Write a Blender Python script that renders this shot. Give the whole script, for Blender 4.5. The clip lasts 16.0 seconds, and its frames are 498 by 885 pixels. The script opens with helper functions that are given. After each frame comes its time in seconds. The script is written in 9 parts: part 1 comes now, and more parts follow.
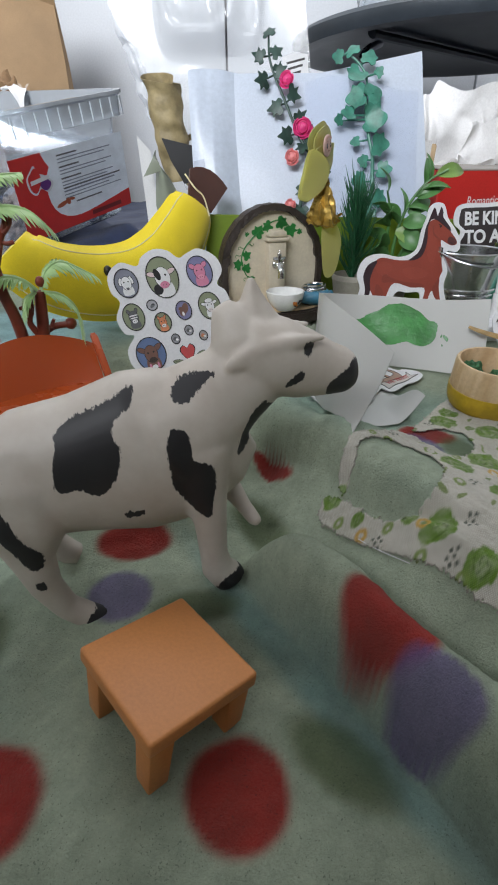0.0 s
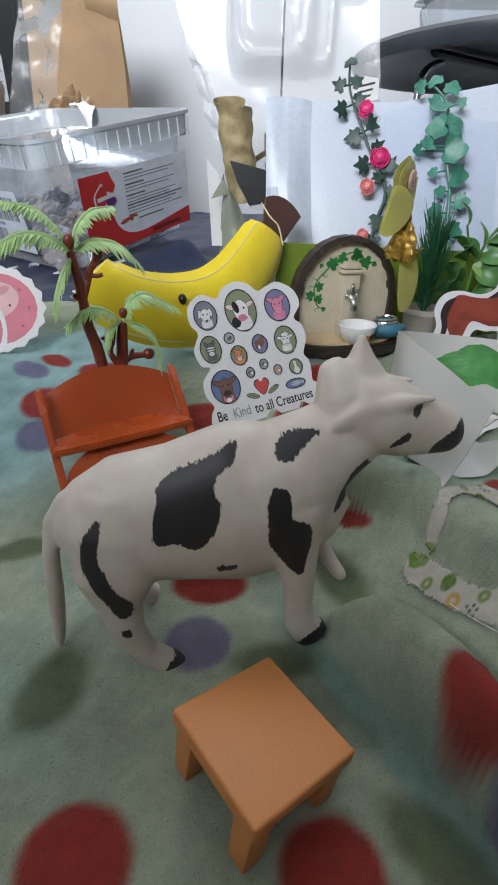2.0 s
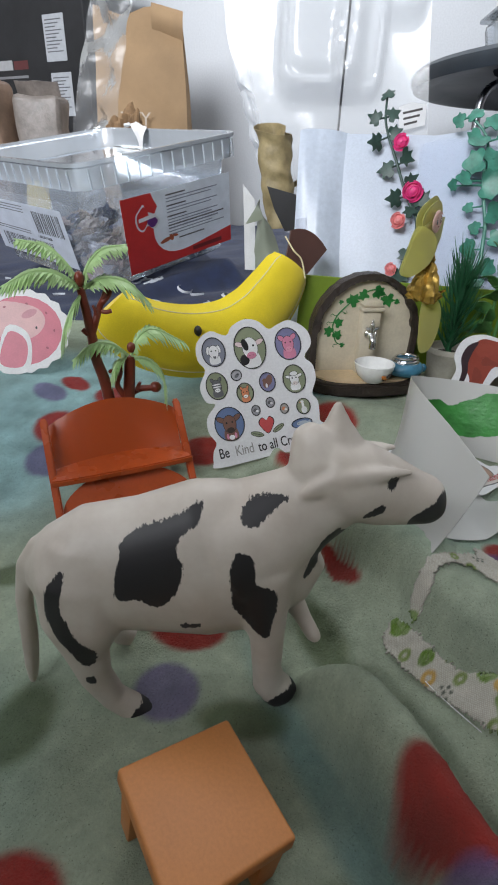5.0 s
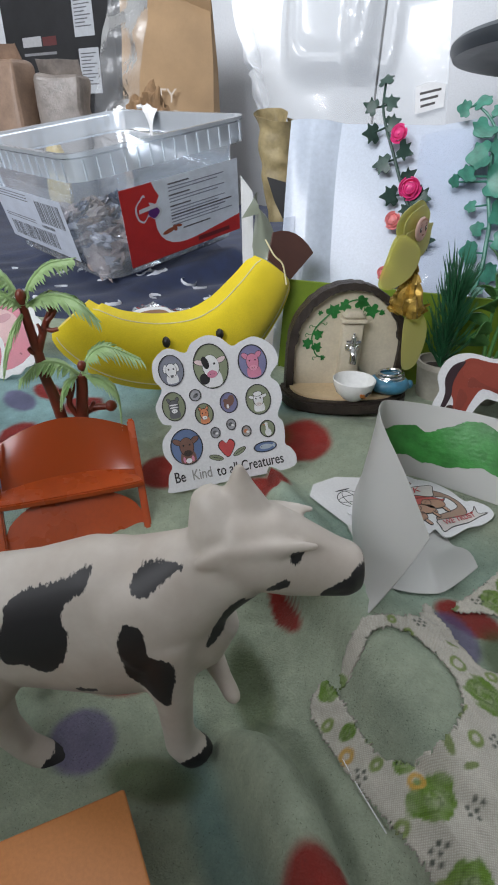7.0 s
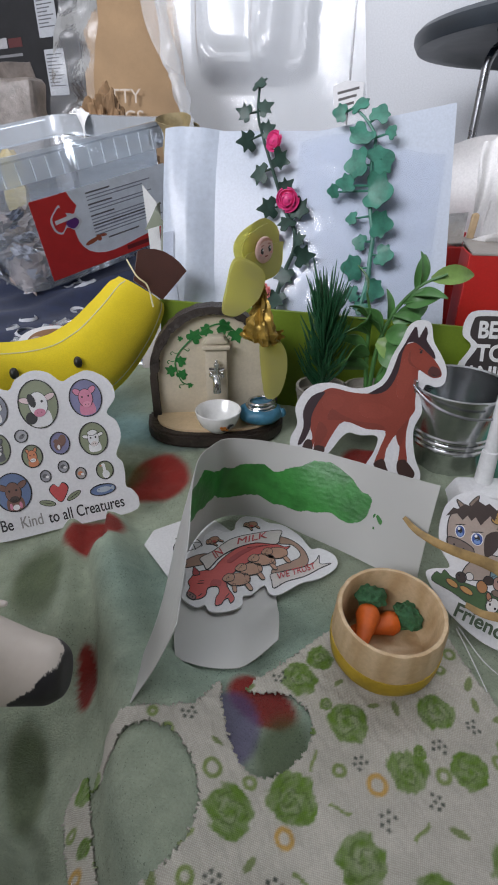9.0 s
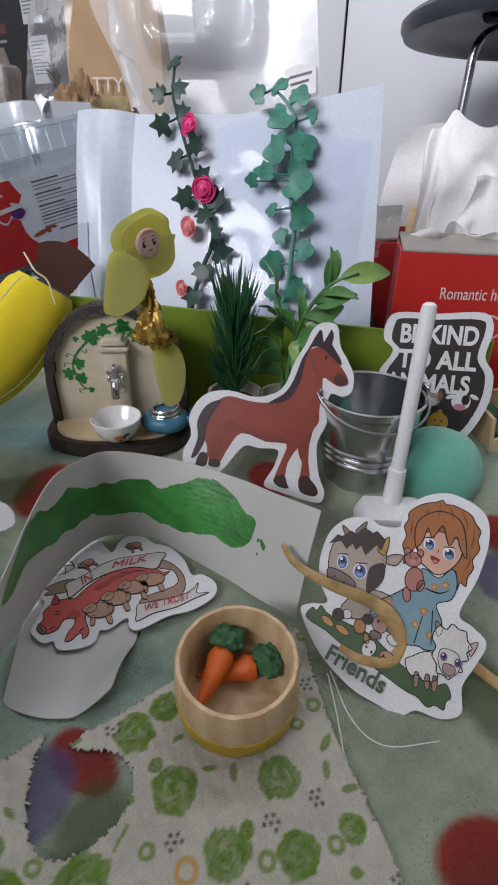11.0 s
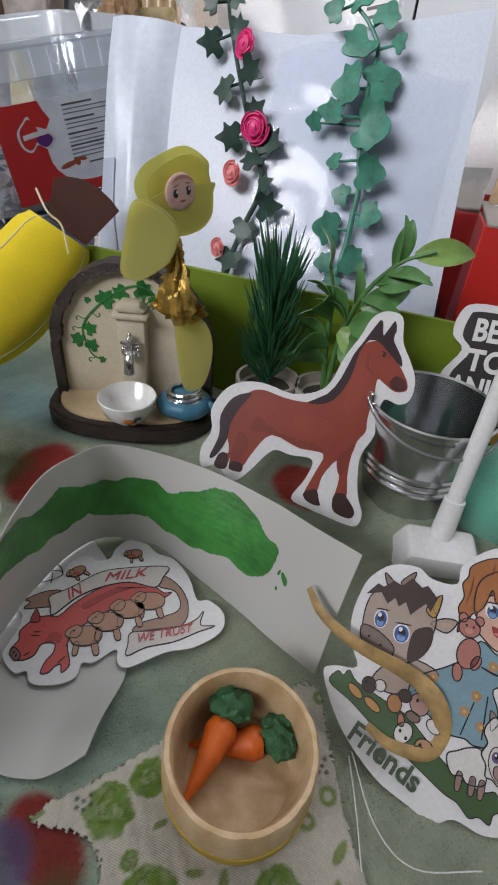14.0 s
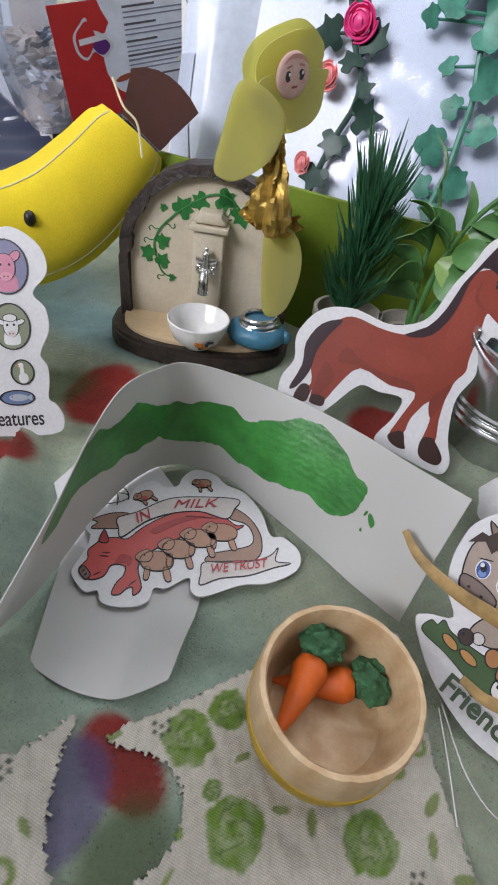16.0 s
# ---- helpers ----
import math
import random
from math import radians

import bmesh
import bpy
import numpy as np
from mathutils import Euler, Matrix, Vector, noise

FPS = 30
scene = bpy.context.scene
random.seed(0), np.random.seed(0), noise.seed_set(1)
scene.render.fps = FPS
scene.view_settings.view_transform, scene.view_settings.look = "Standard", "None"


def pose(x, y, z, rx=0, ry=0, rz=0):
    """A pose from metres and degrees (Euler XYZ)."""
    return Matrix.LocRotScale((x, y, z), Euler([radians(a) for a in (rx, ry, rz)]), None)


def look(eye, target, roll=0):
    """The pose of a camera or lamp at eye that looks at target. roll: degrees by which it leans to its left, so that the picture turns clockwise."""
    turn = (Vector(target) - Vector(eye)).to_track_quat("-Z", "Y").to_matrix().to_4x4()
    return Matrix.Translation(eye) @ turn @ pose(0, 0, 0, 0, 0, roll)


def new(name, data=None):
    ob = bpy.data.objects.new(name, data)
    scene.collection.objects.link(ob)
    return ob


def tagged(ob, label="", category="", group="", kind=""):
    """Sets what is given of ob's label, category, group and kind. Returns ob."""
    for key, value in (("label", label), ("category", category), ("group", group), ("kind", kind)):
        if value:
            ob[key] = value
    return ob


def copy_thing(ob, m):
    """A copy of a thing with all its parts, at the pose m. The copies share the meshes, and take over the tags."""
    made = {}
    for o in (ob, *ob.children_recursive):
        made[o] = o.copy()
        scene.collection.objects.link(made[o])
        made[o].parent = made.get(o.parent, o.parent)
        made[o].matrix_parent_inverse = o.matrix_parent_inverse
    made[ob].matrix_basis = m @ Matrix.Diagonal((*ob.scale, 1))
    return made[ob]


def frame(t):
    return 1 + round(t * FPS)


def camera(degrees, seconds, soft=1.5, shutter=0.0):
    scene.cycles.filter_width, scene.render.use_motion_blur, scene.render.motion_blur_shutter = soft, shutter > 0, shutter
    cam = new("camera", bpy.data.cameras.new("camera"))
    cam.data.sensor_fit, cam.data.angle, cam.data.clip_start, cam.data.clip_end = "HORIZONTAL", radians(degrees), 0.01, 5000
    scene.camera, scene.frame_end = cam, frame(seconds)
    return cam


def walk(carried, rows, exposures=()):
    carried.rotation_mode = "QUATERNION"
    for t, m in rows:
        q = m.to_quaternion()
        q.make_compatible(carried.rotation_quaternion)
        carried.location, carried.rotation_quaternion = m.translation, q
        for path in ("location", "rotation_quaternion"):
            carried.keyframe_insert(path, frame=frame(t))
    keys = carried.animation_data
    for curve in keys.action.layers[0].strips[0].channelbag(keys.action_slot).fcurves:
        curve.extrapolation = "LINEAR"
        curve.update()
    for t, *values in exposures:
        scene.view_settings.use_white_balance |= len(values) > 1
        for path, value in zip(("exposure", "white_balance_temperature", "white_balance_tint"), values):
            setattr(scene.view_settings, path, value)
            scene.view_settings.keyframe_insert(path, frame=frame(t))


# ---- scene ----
cam = camera(52.90, 16.0, soft=1.9)
# seconds, eye, turn in degrees
ROWS = [
    (0.0, -0.0002, 0.0003, 0.1099, 60.91, 0.30, -0.28),
    (0.5, 0.0024, 0.0031, 0.1125, 61.45, -0.58, 0.21),
    (1.0, -0.0065, 0.0055, 0.1146, 61.30, -1.07, 1.58),
    (1.5, -0.0168, 0.0072, 0.1165, 61.27, -0.67, 3.25),
    (2.0, -0.0186, 0.0086, 0.1192, 61.67, -0.83, 3.97),
    (2.5, -0.0200, 0.0123, 0.1193, 62.15, -1.28, 5.27),
    (3.0, -0.0198, 0.0138, 0.1210, 62.10, -1.08, 5.70),
    (3.5, -0.0161, 0.0135, 0.1256, 62.58, -1.49, 6.13),
    (4.0, -0.0101, 0.0123, 0.1284, 63.32, -1.77, 6.98),
    (6.5, 0.0128, 0.0368, 0.1365, 60.05, -1.32, 14.16),
    (7.0, 0.0231, 0.0427, 0.1418, 59.84, -1.33, 14.33),
    (7.5, 0.0345, 0.0504, 0.1459, 59.85, -1.39, 14.62),
    (8.0, 0.0446, 0.0599, 0.1445, 59.71, -1.24, 14.63),
    (8.5, 0.0620, 0.0690, 0.1475, 59.66, -1.11, 14.83),
    (9.0, 0.0783, 0.0802, 0.1487, 59.48, -0.22, 14.29),
    (9.5, 0.0857, 0.0904, 0.1482, 59.44, -0.53, 14.52),
    (10.0, 0.0984, 0.0983, 0.1468, 59.31, -1.02, 14.74),
    (12.5, 0.1166, 0.1106, 0.1450, 58.37, 0.01, 15.25),
    (13.0, 0.1107, 0.1115, 0.1429, 58.34, -1.07, 16.11),
    (13.5, 0.1064, 0.1231, 0.1499, 57.93, -2.94, 17.36),
    (14.0, 0.1007, 0.1364, 0.1427, 53.73, -4.35, 19.95),
    (14.5, 0.0908, 0.1401, 0.1328, 49.89, -5.82, 21.90),
    (15.0, 0.0851, 0.1384, 0.1268, 48.55, -6.24, 23.25),
    (15.5, 0.0829, 0.1359, 0.1258, 48.32, -7.30, 24.25),
    (16.0, 0.0840, 0.1334, 0.1282, 48.67, -6.79, 24.23),
]
walk(cam, [(t, pose(x, y, z, rx, ry, rz)) for t, x, y, z, rx, ry, rz in ROWS], [(0.0, 0.05, 6500, 10), (4.0, 0.0, 6500, 10), (8.0, -0.08, 6500, 11), (9.5, -0.25, 6500, 15), (10.2, -0.25, 6500, 15), (12.5, -0.25, 6680, 16), (13.5, -0.25, 6720, 16), (14.0, -0.20, 6750, 14), (14.5, -0.15, 7350, 14), (15.0, 0.10, 7350, 14), (15.5, 0.20, 6900, 15), (16.0, 0.24, 6550, 16)])

# ---- light ----
world = bpy.data.worlds.new("world")
scene.world = world
world.use_nodes = True
sky = world.node_tree.nodes.new("ShaderNodeTexSky")
sky.sky_type, sky.sun_disc = "NISHITA", False
sky.sun_elevation, sky.sun_rotation = radians(35), radians(-60)
world.node_tree.links.new(sky.outputs[0], world.node_tree.nodes["Background"].inputs[0])
world.node_tree.nodes["Background"].inputs[1].default_value = 0.12


def window_light(name, m, sx, sy, watts, colour):
    data = bpy.data.lights.new(name, "AREA")
    data.shape, data.size, data.size_y, data.energy, data.color = "RECTANGLE", sx, sy, watts, colour
    ob = new(name, data)
    ob.matrix_world = m
    return ob


lamp = window_light("window_daylight", look((-0.75, -1.36, 1.15), (0.10, 1.3, 0.62)), 1.2, 0.9, 36.0, (0.92, 0.95, 1.0))
lamp.data.spread = radians(125)
# lamp added in an unseen ceiling opening, for soft light from above
roof = window_light("added_overhead_light", look((0.15, 1.12, 1.925), (0.15, 1.121, 0.0)), 1.5, 0.6, 12.5, (0.93, 0.96, 1.0))
scene.view_settings.exposure = 0.0


# ---- materials ----
def nodes_of(name):
    m = bpy.data.materials.new(name)
    m.use_nodes = True
    nt = m.node_tree
    return m, nt, nt.nodes["Principled BSDF"]


def noise_node(nt, scale, detail=4.0, rough=0.6, coord="Object"):
    tc = nt.nodes.new("ShaderNodeTexCoord")
    n = nt.nodes.new("ShaderNodeTexNoise")
    n.inputs["Scale"].default_value, n.inputs["Detail"].default_value = scale, detail
    n.inputs["Roughness"].default_value = rough
    nt.links.new(tc.outputs[coord], n.inputs["Vector"])
    return n


def mix_rgb(nt, fac, a, b, blend="MIX"):
    mx = nt.nodes.new("ShaderNodeMix")
    mx.data_type, mx.blend_type = "RGBA", blend
    for sock, val in ((mx.inputs[0], fac), (mx.inputs[6], a), (mx.inputs[7], b)):
        if isinstance(val, bpy.types.NodeSocket):
            nt.links.new(val, sock)
        elif isinstance(val, (int, float)):
            sock.default_value = val
        else:
            sock.default_value = (*val, 1)
    return mx.outputs[2]


def ramp(nt, src, lo, hi):
    r = nt.nodes.new("ShaderNodeMapRange")
    r.inputs[1].default_value, r.inputs[2].default_value = lo, hi
    nt.links.new(src, r.inputs[0])
    return r.outputs[0]


def bump(nt, bsdf, src, strength, dist):
    b = nt.nodes.new("ShaderNodeBump")
    b.inputs["Strength"].default_value, b.inputs["Distance"].default_value = strength, dist
    nt.links.new(src, b.inputs["Height"])
    nt.links.new(b.outputs[0], bsdf.inputs["Normal"])
    return b


def tint(c, k):
    return tuple(min(1.0, max(0.0, v * k)) for v in c)


def surface(name, colour, rough=0.5, vary=0.15, grain=900.0, patch=60.0, bumps=0.2, depth=0.0003, metal=0.0, sheen=0.0, spec=0.5, coat=0.0, trans=0.0):
    """A general procedural surface: two scales of colour variation, a bump of fine grain and uneven gloss."""
    m, nt, b = nodes_of(name)
    fine, wide = noise_node(nt, grain), noise_node(nt, patch, 3.0)
    col = mix_rgb(nt, ramp(nt, wide.outputs[0], 0.35, 0.65), tint(colour, 1 - vary), tint(colour, 1 + vary * 0.6))
    col = mix_rgb(nt, ramp(nt, fine.outputs[0], 0.3, 0.7), mix_rgb(nt, 0.12, col, (0, 0, 0)), col)
    nt.links.new(col, b.inputs["Base Color"])
    rr = nt.nodes.new("ShaderNodeMapRange")
    rr.inputs[3].default_value, rr.inputs[4].default_value = max(0.02, rough - 0.08), min(1.0, rough + 0.08)
    nt.links.new(wide.outputs[0], rr.inputs[0])
    nt.links.new(rr.outputs[0], b.inputs["Roughness"])
    b.inputs["Metallic"].default_value = metal
    b.inputs["Sheen Weight"].default_value = sheen
    b.inputs["Specular IOR Level"].default_value = spec
    b.inputs["Coat Weight"].default_value = coat
    b.inputs["Transmission Weight"].default_value = trans
    if bumps:
        bump(nt, b, fine.outputs[0], bumps, depth)
    return m


def clear_plastic(name, colour=(0.93, 0.95, 0.97), haze=0.10, gloss=0.12, rough=0.08, wrinkle=0.0, scale=60.0, pass_on=0.0):
    """Thin clear plastic: mostly see-through, a little milky, with sharp reflections."""
    m = bpy.data.materials.new(name)
    m.use_nodes = True
    nt = m.node_tree
    nt.nodes.remove(nt.nodes["Principled BSDF"])
    out = nt.nodes["Material Output"]
    tr, di, gl = (nt.nodes.new("ShaderNodeBsdf" + k) for k in ("Transparent", "Diffuse", "Glossy"))
    tr.inputs[0].default_value = (*colour, 1)
    di.inputs[0].default_value = (*tint(colour, 0.9), 1)
    gl.inputs["Roughness"].default_value = rough
    m1, m2 = nt.nodes.new("ShaderNodeMixShader"), nt.nodes.new("ShaderNodeMixShader")
    m1.inputs[0].default_value = haze
    nt.links.new(tr.outputs[0], m1.inputs[1])
    milky = nt.nodes.new("ShaderNodeMixShader")
    tl = nt.nodes.new("ShaderNodeBsdfTranslucent")
    tl.inputs[0].default_value = (*colour, 1)
    milky.inputs[0].default_value = pass_on
    nt.links.new(di.outputs[0], milky.inputs[1])
    nt.links.new(tl.outputs[0], milky.inputs[2])
    nt.links.new(milky.outputs[0], m1.inputs[2])
    fr = nt.nodes.new("ShaderNodeFresnel")
    fr.inputs[0].default_value = 1.45
    ad = nt.nodes.new("ShaderNodeMath")
    ad.operation, ad.use_clamp = "ADD", True
    ad.inputs[1].default_value = gloss * 0.4
    nt.links.new(fr.outputs[0], ad.inputs[0])
    nt.links.new(ad.outputs[0], m2.inputs[0])
    nt.links.new(m1.outputs[0], m2.inputs[1])
    nt.links.new(gl.outputs[0], m2.inputs[2])
    nt.links.new(m2.outputs[0], out.inputs[0])
    if wrinkle:
        n = noise_node(nt, scale, 3.0)
        b = nt.nodes.new("ShaderNodeBump")
        b.inputs["Strength"].default_value, b.inputs["Distance"].default_value = wrinkle, 0.004
        nt.links.new(n.outputs[0], b.inputs["Height"])
        nt.links.new(b.outputs[0], gl.inputs["Normal"])
        nt.links.new(b.outputs[0], fr.inputs["Normal"])
    return m


def printed_cloth(name, rough, grain, bumps, depth, weave=0.0, sheen=0.3):
    """Cloth that takes the colours of its print from the mesh, with pile or weave in relief."""
    m, nt, b = nodes_of(name)
    at = nt.nodes.new("ShaderNodeAttribute")
    at.attribute_name = "print"
    fine, wide = noise_node(nt, grain, 5.0, 0.75), noise_node(nt, 170.0, 5.0)
    col = mix_rgb(nt, ramp(nt, wide.outputs[0], 0.3, 0.72), mix_rgb(nt, 0.20, at.outputs[0], (0.03, 0.04, 0.025)), at.outputs[0])
    col = mix_rgb(nt, ramp(nt, fine.outputs[0], 0.25, 0.7), mix_rgb(nt, 0.24, col, (0.01, 0.01, 0.01)), col)
    height = fine.outputs[0]
    if not weave:
        # the thin ground of the pile shows through in scattered pin-prick pits
        pit, where = noise_node(nt, 1900.0, 1.0), noise_node(nt, 45.0, 2.0)
        hole = nt.nodes.new("ShaderNodeMath")
        hole.operation, hole.inputs[1].default_value = "MULTIPLY_ADD", 0.22
        nt.links.new(where.outputs[0], hole.inputs[0])
        nt.links.new(pit.outputs[0], hole.inputs[2])
        col = mix_rgb(nt, ramp(nt, hole.outputs[0], 0.36, 0.46), mix_rgb(nt, 0.42, col, (0.012, 0.014, 0.012)), col)
    if weave:
        tc = nt.nodes.new("ShaderNodeTexCoord")
        waves = []
        for axis in ("X", "Y"):
            w = nt.nodes.new("ShaderNodeTexWave")
            w.bands_direction = axis
            w.inputs["Scale"].default_value, w.inputs["Distortion"].default_value = weave, 1.2
            w.inputs["Detail Scale"].default_value = 3.0
            nt.links.new(tc.outputs["Object"], w.inputs["Vector"])
            waves.append(w)
        mx = nt.nodes.new("ShaderNodeMath")
        mx.operation = "MULTIPLY"
        nt.links.new(waves[0].outputs[1], mx.inputs[0])
        nt.links.new(waves[1].outputs[1], mx.inputs[1])
        height = mx.outputs[0]
        col = mix_rgb(nt, ramp(nt, height, 0.0, 0.35), mix_rgb(nt, 0.22, col, (0.05, 0.04, 0.03)), col)
    nt.links.new(col, b.inputs["Base Color"])
    b.inputs["Roughness"].default_value, b.inputs["Sheen Weight"].default_value = rough, sheen
    b.inputs["Specular IOR Level"].default_value = 0.15
    bump(nt, b, height, bumps, depth)
    return m


INKS = {}


def ink(r, g, b, rough=0.42):
    """Printed colour on a sticker or card, lightly uneven."""
    key = (r, g, b, rough)
    if key not in INKS:
        INKS[key] = surface("printed_ink", (r, g, b), rough, 0.08, 1500.0, 90.0, 0.03, 0.0001)
    return INKS[key]


BLACK, DARK = (0.018, 0.017, 0.018), (0.035, 0.028, 0.028)
VINYL = surface("sticker_vinyl", (0.72, 0.72, 0.73), 0.36, 0.04, 900, 40, 0.04, 0.0001)
PAPER = surface("white_paper", (0.66, 0.66, 0.66), 0.75, 0.06, 1200, 30, 0.12, 0.0002)
RUSTCLEAR = clear_plastic("translucent_rust_plastic", (0.62, 0.105, 0.018), 0.62, 0.04, 0.25)
BAKING = clear_plastic("translucent_baking_paper", (0.74, 0.74, 0.71), 0.88, 0.0, 0.5, 0.15, 60.0, 0.20)
FLEECE = printed_cloth("fleece_pile", 0.95, 1300.0, 0.9, 0.0016, sheen=0.06)
LINEN = printed_cloth("woven_linen", 0.9, 1600.0, 0.5, 0.0002, weave=840.0, sheen=0.1)
ORANGE = surface("orange_moulded_plastic", (0.60, 0.235, 0.070), 0.50, 0.06, 1200, 45, 0.10, 0.0002)
RUST = surface("glossy_rust_plastic", (0.44, 0.072, 0.014), 0.28, 0.12, 700, 50, 0.05, 0.0003)
TRUNK = surface("dark_brown_plastic", (0.19, 0.034, 0.016), 0.36, 0.2, 500, 90, 0.25, 0.0005)
FROND = surface("pale_green_plastic", (0.44, 0.64, 0.28), 0.34, 0.15, 500, 120, 0.15, 0.0003, trans=0.15)
BANANA = surface("yellow_felt", (0.88, 0.68, 0.014), 0.9, 0.07, 1800, 50, 0.35, 0.0005, sheen=0.3)
BROWNFELT = surface("brown_felt", (0.085, 0.028, 0.018), 0.92, 0.12, 1800, 60, 0.35, 0.0005, sheen=0.3)
THREAD = surface("pale_thread", (0.78, 0.70, 0.45), 0.8, 0.1, 1500, 100, 0.3, 0.0002)
RESIN = surface("dark_brown_resin", (0.035, 0.024, 0.018), 0.55, 0.35, 500, 160, 0.7, 0.0012)
CREAM = surface("cream_resin", (0.62, 0.55, 0.42), 0.55, 0.08, 700, 60, 0.15, 0.0003)
TAN = surface("tan_resin_floor", (0.72, 0.55, 0.34), 0.5, 0.08, 700, 60, 0.12, 0.0003)
IVY = surface("painted_ivy_green", (0.022, 0.19, 0.040), 0.45, 0.2, 600, 200, 0.2, 0.0003)
CHROME = surface("bright_metal", (0.75, 0.75, 0.76), 0.18, 0.1, 400, 120, 0.05, 0.0002, metal=1.0)
ZINC = surface("zinc_plated_steel", (0.62, 0.63, 0.64), 0.20, 0.12, 500, 60, 0.06, 0.0003, metal=1.0)
CERAMIC = surface("white_glaze", (0.82, 0.82, 0.80), 0.12, 0.03, 400, 40, 0.0, coat=0.4)
BLUEPOT = surface("blue_glazed_clay", (0.05, 0.19, 0.29), 0.42, 0.2, 500, 120, 0.3, 0.0006)
GOLD = surface("crumpled_gold_foil", (0.42, 0.27, 0.055), 0.34, 0.3, 500, 250, 0.5, 0.0008, metal=0.55)
TULLE = clear_plastic("yellow_organza", (0.98, 0.95, 0.40), 0.42, 0.0, 0.6, 0.0, 60.0, 0.35)
SKIN = surface("printed_doll_face", (0.66, 0.44, 0.38), 0.6, 0.1, 900, 150, 0.1, 0.0002)
GRASS = surface("dark_green_plastic_grass", (0.030, 0.135, 0.058), 0.42, 0.3, 600, 200, 0.2, 0.0003)
LEAF = surface("broad_leaf_green", (0.075, 0.20, 0.055), 0.38, 0.25, 500, 150, 0.2, 0.0003)
LIGHTLEAF = surface("light_leaf_green", (0.20, 0.33, 0.085), 0.42, 0.2, 500, 150, 0.2, 0.0003)
VINEDARK = surface("dark_vine_plastic", (0.028, 0.065, 0.050), 0.45, 0.2, 600, 200, 0.25, 0.0003)
VINETEAL = surface("teal_green_vine_plastic", (0.055, 0.23, 0.165), 0.42, 0.25, 600, 150, 0.25, 0.0003)
PINK = surface("hot_pink_resin", (0.78, 0.055, 0.24), 0.42, 0.15, 700, 250, 0.2, 0.0003)
PEACH = surface("salmon_pink_resin", (0.80, 0.26, 0.26), 0.45, 0.15, 700, 250, 0.2, 0.0003)
OLIVECARD = surface("olive_green_card", (0.155, 0.235, 0.014), 0.45, 0.12, 900, 25, 0.06, 0.0002)
POT = surface("grey_beige_pot", (0.42, 0.39, 0.33), 0.6, 0.12, 700, 100, 0.25, 0.0004)
SOIL = surface("dark_soil", (0.05, 0.04, 0.03), 0.95, 0.4, 900, 200, 1.0, 0.001)
WHITEPLASTIC = surface("white_moulded_plastic", (0.80, 0.80, 0.81), 0.32, 0.04, 800, 50, 0.05, 0.0002)
MINTFELT = surface("mint_felt", (0.13, 0.45, 0.33), 0.95, 0.12, 1600, 80, 0.7, 0.0008, sheen=0.4)
REDCARD = surface("red_printed_card", (0.50, 0.022, 0.018), 0.38, 0.08, 900, 25, 0.05, 0.0002)
TISSUE = surface("white_tissue", (0.82, 0.81, 0.80), 0.85, 0.06, 700, 40, 0.3, 0.0008)
CRATEWOOD = surface("pale_plywood", (0.60, 0.43, 0.25), 0.65, 0.15, 500, 60, 0.3, 0.0004)
CARROT = surface("orange_carrot_resin", (0.62, 0.115, 0.010), 0.5, 0.15, 700, 120, 0.25, 0.0004)
BROCCOLI = surface("dark_green_leaf_clump", (0.045, 0.16, 0.065), 0.75, 0.3, 900, 350, 0.9, 0.0012)
RAFFIA = surface("dry_raffia", (0.40, 0.26, 0.10), 0.6, 0.3, 600, 200, 0.5, 0.0005)
NAVY = surface("navy_cloth", (0.012, 0.022, 0.065), 0.9, 0.3, 1000, 60, 0.4, 0.0005, sheen=0.1)
KRAFT = surface("kraft_paper", (0.40, 0.26, 0.14), 0.8, 0.1, 700, 18, 0.25, 0.0006)
CRUMPLE = surface("crumpled_brown_paper", (0.30, 0.18, 0.09), 0.8, 0.25, 500, 60, 0.5, 0.001)
BLACKBOX = surface("black_card_box", (0.016, 0.016, 0.018), 0.45, 0.3, 600, 20, 0.08, 0.0003)
WALLWHITE = surface("white_gloss_door", (0.68, 0.70, 0.73), 0.45, 0.03, 300, 3, 0.03, 0.0004)
PLASTER = surface("white_wall_paint", (0.78, 0.78, 0.77), 0.85, 0.04, 300, 4, 0.2, 0.0008)
FLOORWOOD = surface("brown_floor_boards", (0.26, 0.16, 0.09), 0.5, 0.25, 80, 6, 0.2, 0.001)
DARKMETAL = surface("dark_grey_lacquered_metal", (0.045, 0.055, 0.065), 0.38, 0.15, 400, 15, 0.05, 0.0004)
STEEL = surface("grey_steel_wire", (0.42, 0.43, 0.45), 0.28, 0.1, 400, 60, 0.05, 0.0002, metal=1.0)
TUBPLASTIC = clear_plastic("clear_tub_plastic", (0.86, 0.92, 0.99), 0.24, 0.06, 0.14, 0.05, 30.0)
RIMPLASTIC = clear_plastic("milky_rim_plastic", (0.90, 0.95, 1.0), 0.34, 0.08, 0.18)
BLISTER = clear_plastic("clear_blister_plastic", (0.93, 0.945, 0.96), 0.26, 0.02, 0.16, 0.15, 30.0)
FILM = clear_plastic("crinkled_clear_film", (0.95, 0.96, 0.97), 0.16, 0.0, 0.22, 0.5, 70.0)
SILVER = surface("glossy_white_film", (0.56, 0.62, 0.72), 0.36, 0.04, 400, 30, 0.05, 0.0006, coat=0.10)
GREENBAG = clear_plastic("translucent_green_film", (0.42, 0.46, 0.36), 0.62, 0.10, 0.3, 0.6, 60.0)
